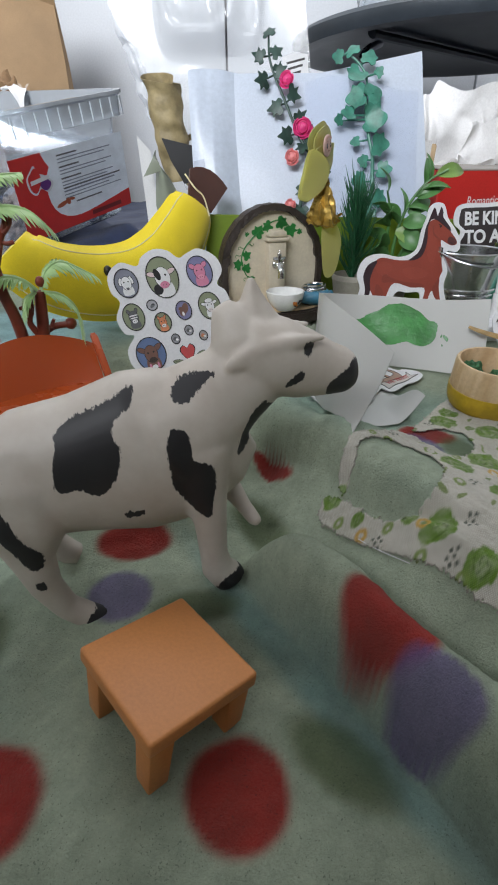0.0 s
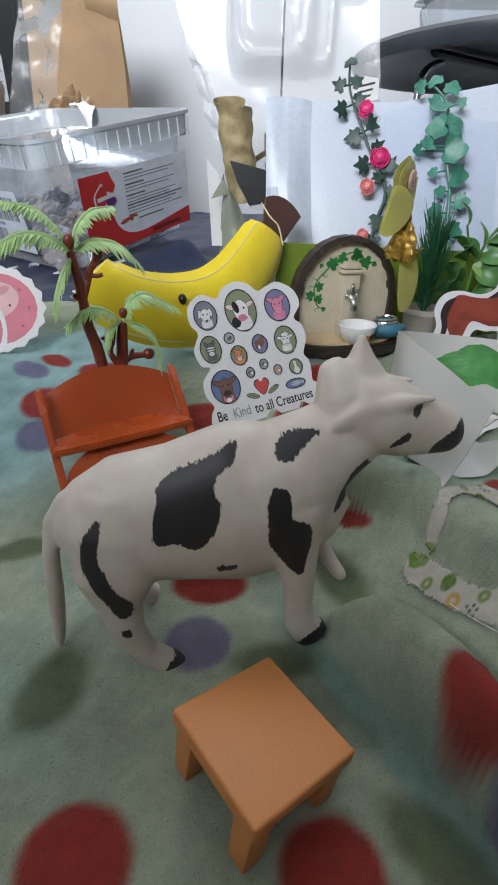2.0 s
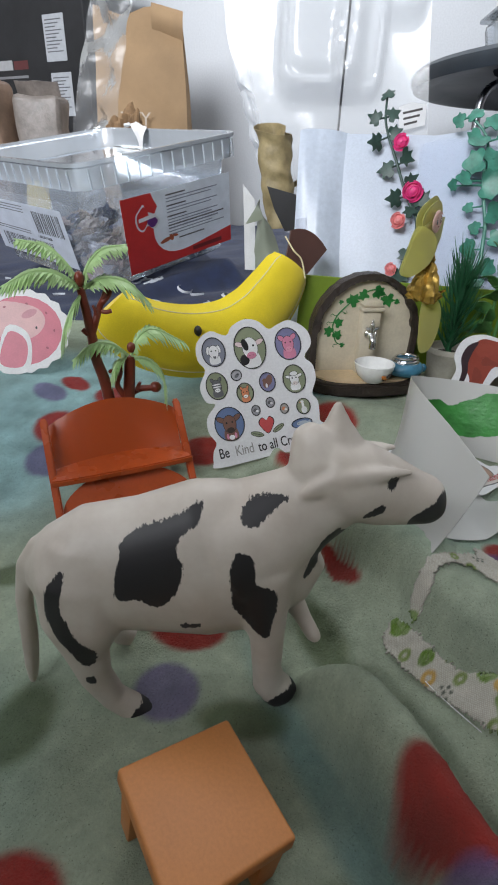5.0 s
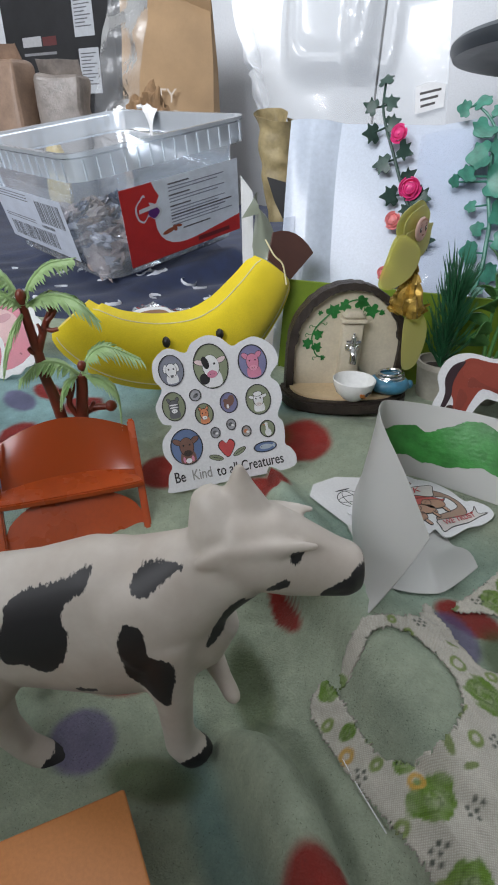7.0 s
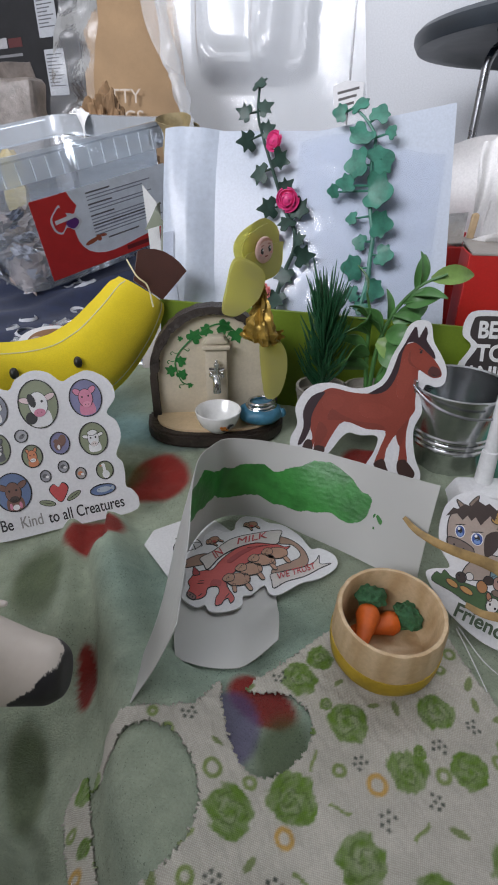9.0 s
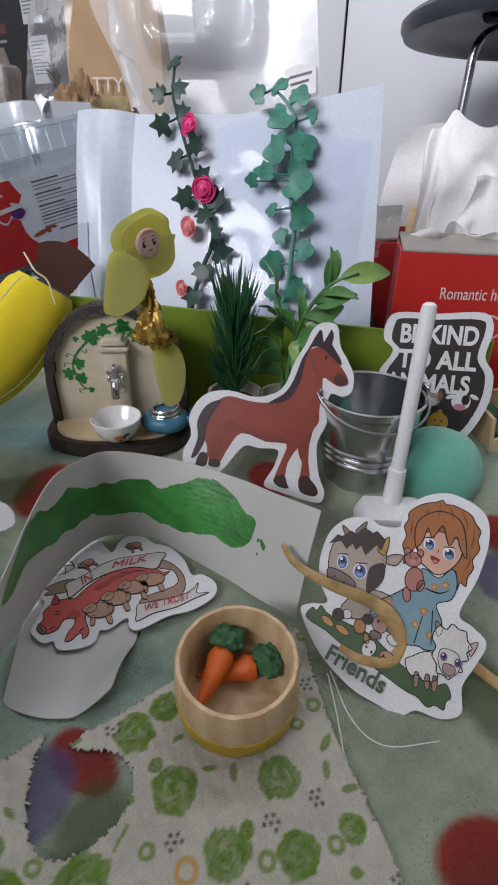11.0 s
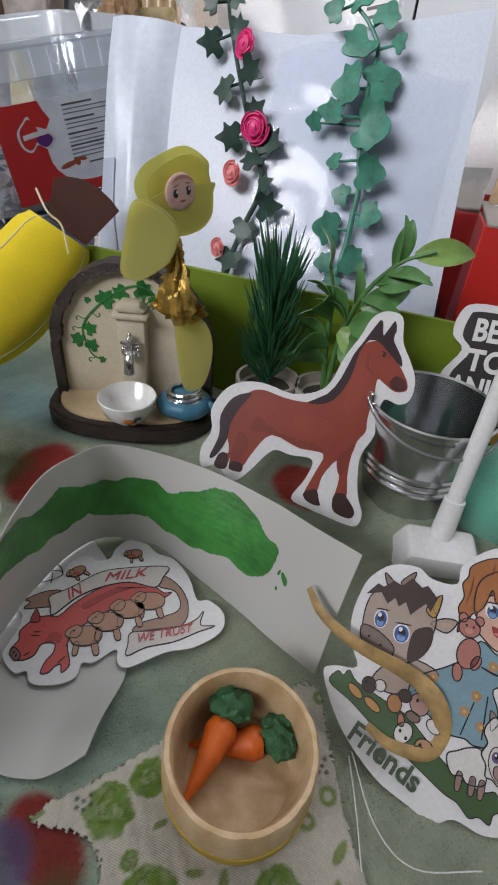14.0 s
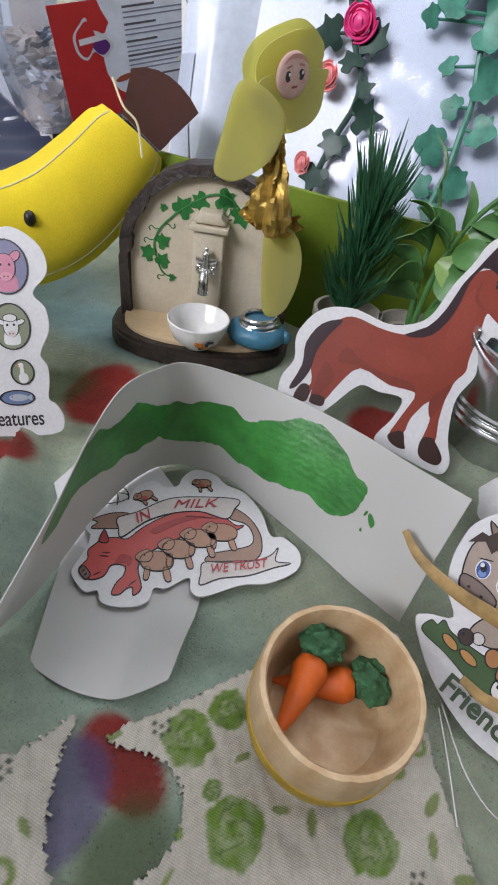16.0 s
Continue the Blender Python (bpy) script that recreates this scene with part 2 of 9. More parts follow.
EDGEFILM = clear_plastic("crinkled_thick_film", (0.86, 0.88, 0.90), 0.42, 0.08, 0.16, 0.5, 70.0)
DRYLEAF = surface("dry_tan_leaf", (0.33, 0.26, 0.13), 0.6, 0.25, 500, 80, 0.5, 0.0008)
GREYSACK = surface("grey_brown_sack", (0.26, 0.225, 0.20), 0.35, 0.3, 300, 40, 0.4, 0.002)


# ---- shape helpers ----
def thing(name, label, category, m=None, group="", kind=""):
    ob = tagged(new(name), label, category, group, kind)
    ob.empty_display_size = 0.01
    if m is not None:
        ob.matrix_world = m
    return ob


def to_mesh(name, bm, mats, smooth=True):
    me = bpy.data.meshes.new(name)
    bmesh.ops.recalc_face_normals(bm, faces=bm.faces)
    bm.to_mesh(me)
    bm.free()
    for m in mats if isinstance(mats, (list, tuple)) else [mats]:
        me.materials.append(m)
    if smooth:
        me.shade_smooth()
        me.set_sharp_from_angle(angle=radians(38))
    return me


def part(name, bm, material, parent, label="", smooth=True):
    """Links a bmesh as one mesh object under a thing or a part."""
    ob = new(name, to_mesh(name, bm, material, smooth))
    ob.parent = parent
    if label:
        ob["label"] = label
    return ob


def single(name, bm, material, label, category, m=None, group="", kind="", smooth=True):
    ob = tagged(new(name, to_mesh(name, bm, material, smooth)), label, category, group, kind)
    if m is not None:
        ob.matrix_world = m
    return ob


def frame_of(o, ex, ey):
    """A pose from an origin and two directions: local x and y lie along them, z towards the viewer."""
    ex = Vector(ex).normalized()
    ey = Vector(ey)
    ey = (ey - ex * ex.dot(ey)).normalized()
    ez = ex.cross(ey)
    m = Matrix((ex, ey, ez)).transposed().to_4x4()
    m.translation = o
    return m


def curve_round(pts, n=5):
    """A smooth closed outline through a few points (Catmull-Rom)."""
    out, k = [], len(pts)
    for i in range(k):
        p = [Vector((*pts[(i + j - 1) % k], 0)).to_2d() for j in range(4)]
        for s in range(n):
            t = s / n
            out.append(0.5 * (2 * p[1] + (p[2] - p[0]) * t + (2 * p[0] - 5 * p[1] + 4 * p[2] - p[3]) * t * t + (3 * p[1] - p[0] - 3 * p[2] + p[3]) * t ** 3))
    return [(v.x, v.y) for v in out]


def path_round(pts, n=6):
    """A smooth open path through a few points in space."""
    P = [Vector(p) for p in pts]
    P = [P[0] * 2 - P[1], *P, P[-1] * 2 - P[-2]]
    out = []
    for i in range(1, len(P) - 2):
        a, b, c, d = P[i - 1 : i + 3]
        for s in range(n):
            t = s / n
            out.append(0.5 * (2 * b + (c - a) * t + (2 * a - 5 * b + 4 * c - d) * t * t + (3 * b - a - 3 * c + d) * t ** 3))
    return out + [P[-2]]


def ell(cx, cy, rx, ry=None, turn=0.0, n=22):
    ry = rx if ry is None else ry
    c, s = math.cos(radians(turn)), math.sin(radians(turn))
    return [(cx + rx * math.cos(a) * c - ry * math.sin(a) * s, cy + rx * math.cos(a) * s + ry * math.sin(a) * c) for a in (2 * math.pi * i / n for i in range(n))]


def ring_pts(cx, cy, rx, ry, w, turn=0.0, n=26):
    """A closed band: its outer and its inner outline."""
    return (ell(cx, cy, rx, ry, turn, n), ell(cx, cy, rx - w, ry - w, turn, n))


def add_band(bm, pair, z0, z1, index=0, s=0.001):
    rows = [[bm.verts.new((x * s, y * s, z * s)) for x, y in pts] for pts, z in ((pair[0], z0), (pair[0], z1), (pair[1], z1), (pair[1], z0))]
    k = len(rows[0])
    for a, b in zip(rows, rows[1:]):
        for i in range(k):
            bm.faces.new((a[i], a[(i + 1) % k], b[(i + 1) % k], b[i])).material_index = index


def add_plate(bm, pts, z0, z1, index=0, s=0.001):
    """An extruded flat outline (millimetres) between two heights, added to a bmesh."""
    lo = [bm.verts.new((x * s, y * s, z0 * s)) for x, y in pts]
    hi = [bm.verts.new((x * s, y * s, z1 * s)) for x, y in pts]
    faces = [bm.faces.new(hi), bm.faces.new(lo[::-1])]
    k = len(pts)
    for f in faces:
        f.normal_update()
    faces += [bm.faces.new((lo[i], lo[(i + 1) % k], hi[(i + 1) % k], hi[i])) for i in range(k)]
    for f in faces:
        f.material_index = index
    bmesh.ops.triangulate(bm, faces=faces[:2])


def plate(pts, z0, z1, s=0.001):
    bm = bmesh.new()
    add_plate(bm, pts, z0, z1, 0, s)
    return bm


def art(name, parent, shapes, label="", base=0.0):
    """Printed artwork: flat coloured shapes (colour, layer, outline) laid one over another on a sticker."""
    bm, cols = bmesh.new(), []
    for colour, layer, pts in shapes:
        if colour not in cols:
            cols.append(colour)
        (add_band if isinstance(pts, tuple) else add_plate)(bm, pts, base, base + 0.05 * (layer + 1), cols.index(colour))
    ob = part(name, bm, [ink(*c) for c in cols], parent, label, smooth=False)
    return ob


def tube(bm, pts, radii, seg=8, flat=1.0, index=0):
    """A tapered tube along a path."""
    pts = [Vector(p) for p in pts]
    radii = radii if isinstance(radii, (list, tuple)) else [radii] * len(pts)
    rings, side = [], None
    for i, p in enumerate(pts):
        d = (pts[min(i + 1, len(pts) - 1)] - pts[max(i - 1, 0)]).normalized()
        if side is None:
            side = d.orthogonal().normalized()
        side = (side - d * d.dot(side)).normalized()
        up = d.cross(side)
        rings.append([bm.verts.new(p + radii[i] * (side * math.cos(a) + up * flat * math.sin(a))) for a in (2 * math.pi * k / seg for k in range(seg))])
    fs = []
    for a, b in zip(rings, rings[1:]):
        fs += [bm.faces.new((a[k], a[(k + 1) % seg], b[(k + 1) % seg], b[k])) for k in range(seg)]
    fs += [bm.faces.new(rings[0][::-1]), bm.faces.new(rings[-1])]
    for f in fs:
        f.material_index = index
    return bm


def taper(n, a, b, mid=None):
    if mid is None:
        return [a + (b - a) * i / (n - 1) for i in range(n)]
    return [a + (mid - a) * min(1, 2 * i / (n - 1)) + (b - mid) * max(0, 2 * i / (n - 1) - 1) for i in range(n)]


def spin(profile, seg=40, closed=False):
    """A turned body: (radius, height) pairs round z."""
    bm = bmesh.new()
    rings = [[bm.verts.new((r * math.cos(a), r * math.sin(a), z)) for a in (2 * math.pi * k / seg for k in range(seg))] for r, z in profile]
    pairs = list(zip(rings, rings[1:])) + ([(rings[-1], rings[0])] if closed else [])
    for a, b in pairs:
        for k in range(seg):
            bm.faces.new((a[k], a[(k + 1) % seg], b[(k + 1) % seg], b[k]))
    if not closed:
        bm.faces.new(rings[0][::-1])
        bm.faces.new(rings[-1])
    return bm


def rounded_box(w, d, h, r=0.001, seg=3):
    """A box on z = 0, centred in x and y, with rounded edges."""
    bm = bmesh.new()
    bmesh.ops.create_cube(bm, size=1.0, matrix=Matrix.Translation((0, 0, h / 2)) @ Matrix.Diagonal((w, d, h, 1)))
    if r:
        bmesh.ops.bevel(bm, geom=list(bm.edges), offset=r, segments=seg, affect="EDGES", profile=0.5)
    return bm


def blob(bm, c, r, sub=3, rough=0.0, freq=60.0, turn=None):
    """An ellipsoid with an uneven skin."""
    m = Matrix.Translation(c) @ (turn or Matrix()) @ Matrix.Diagonal((*r, 1))
    vs = bmesh.ops.create_icosphere(bm, subdivisions=sub, radius=1.0, matrix=m)["verts"]
    if rough:
        for v in vs:
            d = (v.co - Vector(c))
            v.co += d * rough * noise.noise(v.co * freq)
    return vs


def lettering(body, size, parent, colour, x, y, z=0.0, turn=0.0, stretch=1.0, name="lettering", thick=0.00006, bold=0.0, slant=0.0):
    """Words in the built-in font as a thin printed mesh."""
    cu = bpy.data.curves.new(name, "FONT")
    cu.body, cu.size, cu.extrude, cu.offset, cu.shear = body, size, thick, bold, slant
    tmp = bpy.data.objects.new(name, cu)
    me = bpy.data.meshes.new_from_object(tmp)
    bpy.data.objects.remove(tmp)
    me.materials.clear()
    me.materials.append(ink(*colour))
    ob = new(name, me)
    ob.parent = parent
    ob.matrix_local = pose(x, y, z + thick, 0, 0, turn) @ Matrix.Diagonal((stretch, 1, 1, 1))
    return ob


def sheet(fn, nu, nv, thick=0.0):
    """A surface fn(u, v) for u, v in 0..1, with a back side when thick."""
    bm = bmesh.new()
    g = [[bm.verts.new(fn(i / nu, j / nv)) for j in range(nv + 1)] for i in range(nu + 1)]
    for i in range(nu):
        for j in range(nv):
            bm.faces.new((g[i][j], g[i + 1][j], g[i + 1][j + 1], g[i][j + 1]))
    if thick:
        bmesh.ops.recalc_face_normals(bm, faces=bm.faces)
        bmesh.ops.solidify(bm, geom=list(bm.faces), thickness=thick)
    return bm


def smooth01(a, b, x):
    t = np.clip((x - a) / (b - a), 0, 1)
    return t * t * (3 - 2 * t)


# ---- the room ----
def wall_slab(name, x0, x1, y0, y1, z0, z1, material, label):
    bm = bmesh.new()
    bmesh.ops.create_cube(bm, size=1.0, matrix=Matrix.Translation(((x0 + x1) / 2, (y0 + y1) / 2, (z0 + z1) / 2)) @ Matrix.Diagonal((x1 - x0, y1 - y0, z1 - z0, 1)))
    return single(name, bm, material, label, "wall", kind="structure", smooth=False)


FLOOR_Z, TOP_Z = -0.55, 1.95
wall_slab("floor", -1.6, 1.9, -1.5, 1.75, FLOOR_Z - 0.05, FLOOR_Z, FLOORWOOD, "brown boarded floor")
# ceiling with an invented opening over the toys for the overhead lamp
for x0, x1, y0, y1 in ((-1.6, -0.62, -1.5, 1.75), (0.92, 1.9, -1.5, 1.75), (-0.62, 0.92, -1.5, 0.80), (-0.62, 0.92, 1.44, 1.75)):
    wall_slab("ceiling", x0, x1, y0, y1, TOP_Z, TOP_Z + 0.05, PLASTER, "plain white ceiling round an opening added for the overhead lamp")
wall_slab("wall_north", -1.6, 1.9, 1.62, 1.72, FLOOR_Z, TOP_Z, PLASTER, "plain white wall behind the cupboard doors")
# south wall with the window opening
wall_slab("wall_south", -1.6, -1.40, -1.5, -1.4, FLOOR_Z, TOP_Z, PLASTER, "plain white wall beside the window")
wall_slab("wall_south", -0.10, 1.9, -1.5, -1.4, FLOOR_Z, TOP_Z, PLASTER, "plain white wall beside the window")
wall_slab("wall_south", -1.40, -0.10, -1.5, -1.4, FLOOR_Z, 0.66, PLASTER, "plain white wall under the window")
wall_slab("wall_south", -1.40, -0.10, -1.5, -1.4, 1.64, TOP_Z, PLASTER, "plain white wall over the window")
# unseen dark partition, added to keep window light and bounce off the near blanket
wall_slab("shade_partition", -1.5, 1.8, -0.36, -0.31, FLOOR_Z, 0.405, surface("dark_shade_board", (0.075, 0.05, 0.035), 0.55, 0.2, 80, 6, 0.2, 0.001), "unseen low dark partition, added to shade the near blanket")
wall_slab("wall_west", -1.6, -1.5, -1.4, 1.62, FLOOR_Z, TOP_Z, PLASTER, "plain white wall")
wall_slab("wall_east", 1.8, 1.9, -1.4, 1.62, FLOOR_Z, TOP_Z, PLASTER, "plain white wall")

# white cupboard doors behind everything, with narrow gaps between them
for k, x0 in enumerate((-1.255, -0.650, -0.045, 0.560, 1.165)):
    bm = rounded_box(0.600, 0.020, 1.9, 0.002, 2)
    single("cupboard_door", bm, WALLWHITE, "smooth white cupboard door with narrow gaps beside it", "door", pose(x0 + 0.3025, 1.50, -0.45), "row of cupboard doors", "structure")
wall_slab("cupboard_body", -1.5, 1.8, 1.535, 1.615, FLOOR_Z, 1.5, surface("dark_gap", (0.12, 0.12, 0.13), 0.8, 0.1), "dark inside of the cupboard behind its doors")

# low platform under the blanket
bm = rounded_box(2.1, 1.60, 0.40, 0.02, 3)
single("bed_base", bm, surface("grey_mattress", (0.32, 0.33, 0.36), 0.9, 0.15, 600, 8, 0.3, 0.001), "padded grey bed base under the blanket", "bed", pose(0.1, 0.42, -0.43), kind="structure")


# ---- blanket ----
LEFT_Y = (-0.5, 0.05, 0.09, 0.13, 0.16, 0.195, 0.25, 0.31, 0.6)
LEFT_Z = (-0.008, -0.007, -0.006, 0.001, 0.009, 0.024, 0.035, 0.039, 0.040)
RIGHT_Y = (-0.5, 0.222, 0.248, 0.29, 0.6)
RIGHT_Z = (0.0250, 0.0258, 0.034, 0.038, 0.040)


def ground_np(x, y):
    """Height of the blanket: low round the cow, a small roll, a ledge, a high roll, then a flat raised part."""
    far = smooth01(0.125, 0.160, y) * (y - 0.1425)
    s = 0.832 * x + 0.554 * y - 0.05 * np.clip(far, 0, 1) + 0.0010 * np.sin(70 * y) + 0.0006 * np.sin(160 * y + 1)
    left = np.interp(y, LEFT_Y, LEFT_Z) + 0.05 * np.clip(-0.12 - x, 0, 0.2)
    right = np.interp(y, RIGHT_Y, RIGHT_Z)
    left = left - smooth01(0.104, 0.118, s) * np.clip(left - right, 0, 1)
    fade1, fade2 = 1 - smooth01(0.108, 0.140, y), 1 - smooth01(0.19, 0.245, y)
    q = 1 - ((s - 0.0728) / 0.0098) ** 2
    f1 = np.where(q > 0, -0.010 + 0.0308 * np.sqrt(np.clip(q, 0, 1)), -0.03) * fade1 - 0.03 * (1 - fade1)
    near = 1 - smooth01(0.098, 0.122, y)
    f2 = np.interp(s, (0.076, 0.084, 0.090, 0.094, 0.098, 0.104), (0.000, 0.0070, 0.0110, 0.0155, 0.0205, 0.022)) + 0.0055 * near * smooth01(0.074, 0.086, s)
    f2 = f2 - (0.010 + 0.02 * fade1) * smooth01(0.140, 0.175, y) - 0.03 * (s < 0.076)
    # the high roll, steep on one side and sinking slowly on the other into the raised flat part
    top = 0.0340 - 0.0050 * near
    crest = 0.1062 + 0.003 * near
    q = 1 - ((s - crest) / 0.0085) ** 2
    steep = np.where(q > 0, 0.014 + (top - 0.014) * np.sqrt(np.clip(q, 0, 1)), -0.03)
    wide = 0.034 - 0.022 * smooth01(0.145, 0.170, y)
    slow = right + (top - right) * (1 - smooth01(0.0, 1.0, (s - crest) / wide)) * fade2
    f3 = np.where(s < crest, steep * fade2 - 0.03 * (1 - fade2), slow)
    z, k = left, 0.0012
    for f in (f1, f2, f3):
        d = np.clip(0.5 + 0.5 * (f - z) / k, 0, 1)
        z = z * (1 - d) + f * d + k * d * (1 - d)
    z = z + 0.0050 * np.exp(-(((0.92 * x + 0.39 * y - 0.0610) / 0.0040) ** 2)) * smooth01(0.152, 0.170, y) * (1 - smooth01(0.200, 0.220, y))
    calm = 1 - 0.92 * smooth01(0.112, 0.122, s) * (1 - smooth01(0.130, 0.150, x)) * (1 - smooth01(0.230, 0.250, y))
    z = z + calm * 0.0016 * np.sin(31 * x + 9 * np.sin(23 * y)) * np.sin(37 * y + 5) + calm * 0.0009 * np.sin(95 * x + 40 * y) * np.sin(71 * y - 33 * x)
    z = z + 0.00030 * fbm(x, y, 420, 3) + 0.00018 * fbm(x, y, 1300, 8)
    return z


def ground(x, y):
    return float(ground_np(np.array(float(x)), np.array(float(y))))


def steps(*parts):
    out = []
    for a, b, d in parts:
        out += list(np.arange(a, b - d * 0.3, d))
    return np.array(out + [parts[-1][1]])


def grid_mesh(name, xs, ys, zf):
    X, Y = np.meshgrid(xs, ys, indexing="ij")
    Z = zf(X, Y)
    nx, ny = len(xs), len(ys)
    verts = np.stack([X, Y, Z], -1).reshape(-1, 3)
    i = np.arange(nx * ny).reshape(nx, ny)
    quads = np.stack([i[:-1, :-1], i[1:, :-1], i[1:, 1:], i[:-1, 1:]], -1).reshape(-1, 4)
    return verts, quads


def mesh_np(name, verts, quads, colours=None):
    me = bpy.data.meshes.new(name)
    me.from_pydata(verts.tolist(), [], quads.tolist())
    if colours is not None:
        at = me.color_attributes.new("print", "FLOAT_COLOR", "POINT")
        at.data.foreach_set("color", np.concatenate([colours, np.ones((len(colours), 1))], 1).astype(np.float32).ravel())
    me.shade_smooth()
    return me


def fbm(x, y, k, seed):
    """Cheap smooth unevenness from crossed waves."""
    out = 0
    for n in range(5):
        a = seed * 1.7 + n * 2.4
        f = k * 1.55 ** n
        out = out + np.sin(f * (x * math.cos(a) + y * math.sin(a)) + 3 * a) * np.sin(f * (y * math.cos(a * 1.3) - x * math.sin(a * 1.3)) + a) / 1.45 ** n
    return out


RED, PURPLE, OLIVE, TEAL_SHADE = (0.40, 0.014, 0.010), (0.20, 0.15, 0.34), (0.080, 0.120, 0.030), (0.12, 0.31, 0.33)
AQUA = (0.38, 0.62, 0.63)
# blotches of the blanket's print, and one strip of fold shade: x, y, half sizes, turn, colour
BLOTCHES = [
    # teal strip: shade at the foot of the front roll, put into the colour
    (0.0150, 0.0825, 0.055, 0.0055, -54, TEAL_SHADE),
    (-0.095, 0.268, 0.060, 0.028, 10, AQUA), (-0.15, 0.225, 0.045, 0.045, 0, AQUA), (-0.02, 0.262, 0.03, 0.012, 0, AQUA), (-0.145, 0.190, 0.045, 0.040, 0, AQUA), (-0.112, 0.222, 0.035, 0.030, 0, AQUA),
    (-0.003, 0.057, 0.0115, 0.0115, 0, RED), (0.0320, 0.0815, 0.0125, 0.0080, -48, RED), (-0.038, 0.130, 0.0125, 0.008, 5, RED),
    (-0.056, 0.055, 0.0125, 0.012, 0, RED), (0.000, 0.236, 0.013, 0.011, 10, RED),
    (-0.0095, 0.2010, 0.011, 0.008, 20, RED), (-0.052, 0.2035, 0.011, 0.009, 0, RED), (-0.131, 0.2435, 0.009, 0.006, -35, RED),
    (-0.124, 0.2085, 0.010, 0.011, 10, RED), (0.0085, 0.1590, 0.0120, 0.0034, -60, RED), (0.063, 0.1555, 0.010, 0.006, -20, RED),
    (0.163, 0.252, 0.008, 0.008, 0, RED), (0.149, 0.159, 0.011, 0.008, 10, RED), (0.085, 0.262, 0.013, 0.008, 0, RED),
    (-0.039, 0.109, 0.0095, 0.0085, 0, PURPLE), (0.0385, 0.0655, 0.0100, 0.0056, -52, PURPLE), (0.057, 0.1465, 0.0075, 0.010, 10, PURPLE),
    (-0.1075, 0.2380, 0.010, 0.009, 0, RED), (-0.139, 0.2315, 0.010, 0.006, -20, PURPLE), (-0.118, 0.1895, 0.010, 0.008, 10, PURPLE), (0.161, 0.236, 0.008, 0.009, 0, PURPLE),
    (-0.077, 0.093, 0.009, 0.0125, -10, OLIVE), (0.020, 0.063, 0.014, 0.007, -40, OLIVE), (-0.016, 0.105, 0.013, 0.0055, 10, OLIVE),
    (0.004, 0.1335, 0.006, 0.014, 35, OLIVE), (0.071, 0.1445, 0.007, 0.009, 0, OLIVE), (-0.022, 0.183, 0.010, 0.012, 20, OLIVE),
    (-0.105, 0.138, 0.011, 0.005, 20, OLIVE), (0.155, 0.195, 0.009, 0.014, 30, OLIVE), (-0.020, 0.232, 0.015, 0.008, 30, OLIVE),
]


def blanket_colours(px, py, pz):
    # the print's fraying follows the cloth over its folds
    x, y = px + 0.8 * pz, py + 0.8 * pz
    base = np.array((0.51, 0.585, 0.43))
    w = 0.5 + 0.28 * fbm(x, y, 26, 1)
    col = base[None] * (0.80 + 0.30 * np.clip(w, 0, 1) + 0.07 * fbm(x, y, 120, 6) + 0.06 * fbm(x, y, 55, 2) + 0.035 * fbm(x, y, 800, 5))[:, None] + np.clip(fbm(x, y, 15, 4) - 0.25, 0, 1)[:, None] * np.array((-0.10, -0.02, 0.03))[None]
    for cx, cy, rx, ry, turn, c in BLOTCHES:
        a = radians(turn)
        u, v = (px - cx) * math.cos(a) + (py - cy) * math.sin(a), -(px - cx) * math.sin(a) + (py - cy) * math.cos(a)
        d = np.sqrt((u / rx) ** 2 + (v / ry) ** 2) + 0.035 * fbm(x, y, 110, 2 + rx * 100)
        soft = 0.50 if c in (TEAL_SHADE, AQUA) else (0.34 if c == OLIVE else 0.13)
        k = (1 - smooth01(1 - soft, 1 + soft, d)) * {RED: 0.95, PURPLE: 0.80, OLIVE: 0.72, TEAL_SHADE: 0.58, AQUA: 0.9}[c]
        shade = np.array(c)[None] * (1 + 0.16 * fbm(x, y, 120, 9))[:, None]
        col = col * (1 - k)[:, None] + np.clip(shade, 0.004, 1) * k[:, None]
    return np.clip(col, 0.004, 1)


xs = steps((-0.75, -0.24, 0.02), (-0.24, -0.15, 0.004), (-0.15, 0.19, 0.00125), (0.19, 0.3, 0.005), (0.3, 0.85, 0.03))
ys = steps((-0.30, 0.0, 0.015), (0.0, 0.28, 0.00125), (0.28, 0.335, 0.004))
verts, quads = grid_mesh("blanket", xs, ys, ground_np)
me = mesh_np("blanket", verts, quads, blanket_colours(verts[:, 0], verts[:, 1], verts[:, 2]))
me.materials.append(FLEECE)
tagged(new("blanket", me), "folded mint green fleece blanket with blurred red and purple flowers", "blanket", kind="structure")

# navy cloth behind the blanket, under the tub
xs, ys = steps((-0.9, -0.4, 0.03), (-0.4, 0.05, 0.005), (0.05, 0.9, 0.03)), steps((0.325, 0.56, 0.005), (0.56, 1.3, 0.03))


def navy_z(x, y):
    # pushed up under the tilted tub
    d, e = (x + 0.1957) * 0.55 + (y - 0.431) * 0.835, -(x + 0.1957) * 0.835 + (y - 0.431) * 0.55
    lift = 0.16 * np.clip(d, 0, 0.15) * smooth01(-0.02, 0.01, e) * (1 - smooth01(0.19, 0.22, e)) * (1 - smooth01(0.15, 0.18, d))
    return 0.034 + lift + 0.002 * np.sin(30 * x + 11 * y) * np.sin(44 * y) + 0.0012 * np.sin(120 * x - 60 * y)


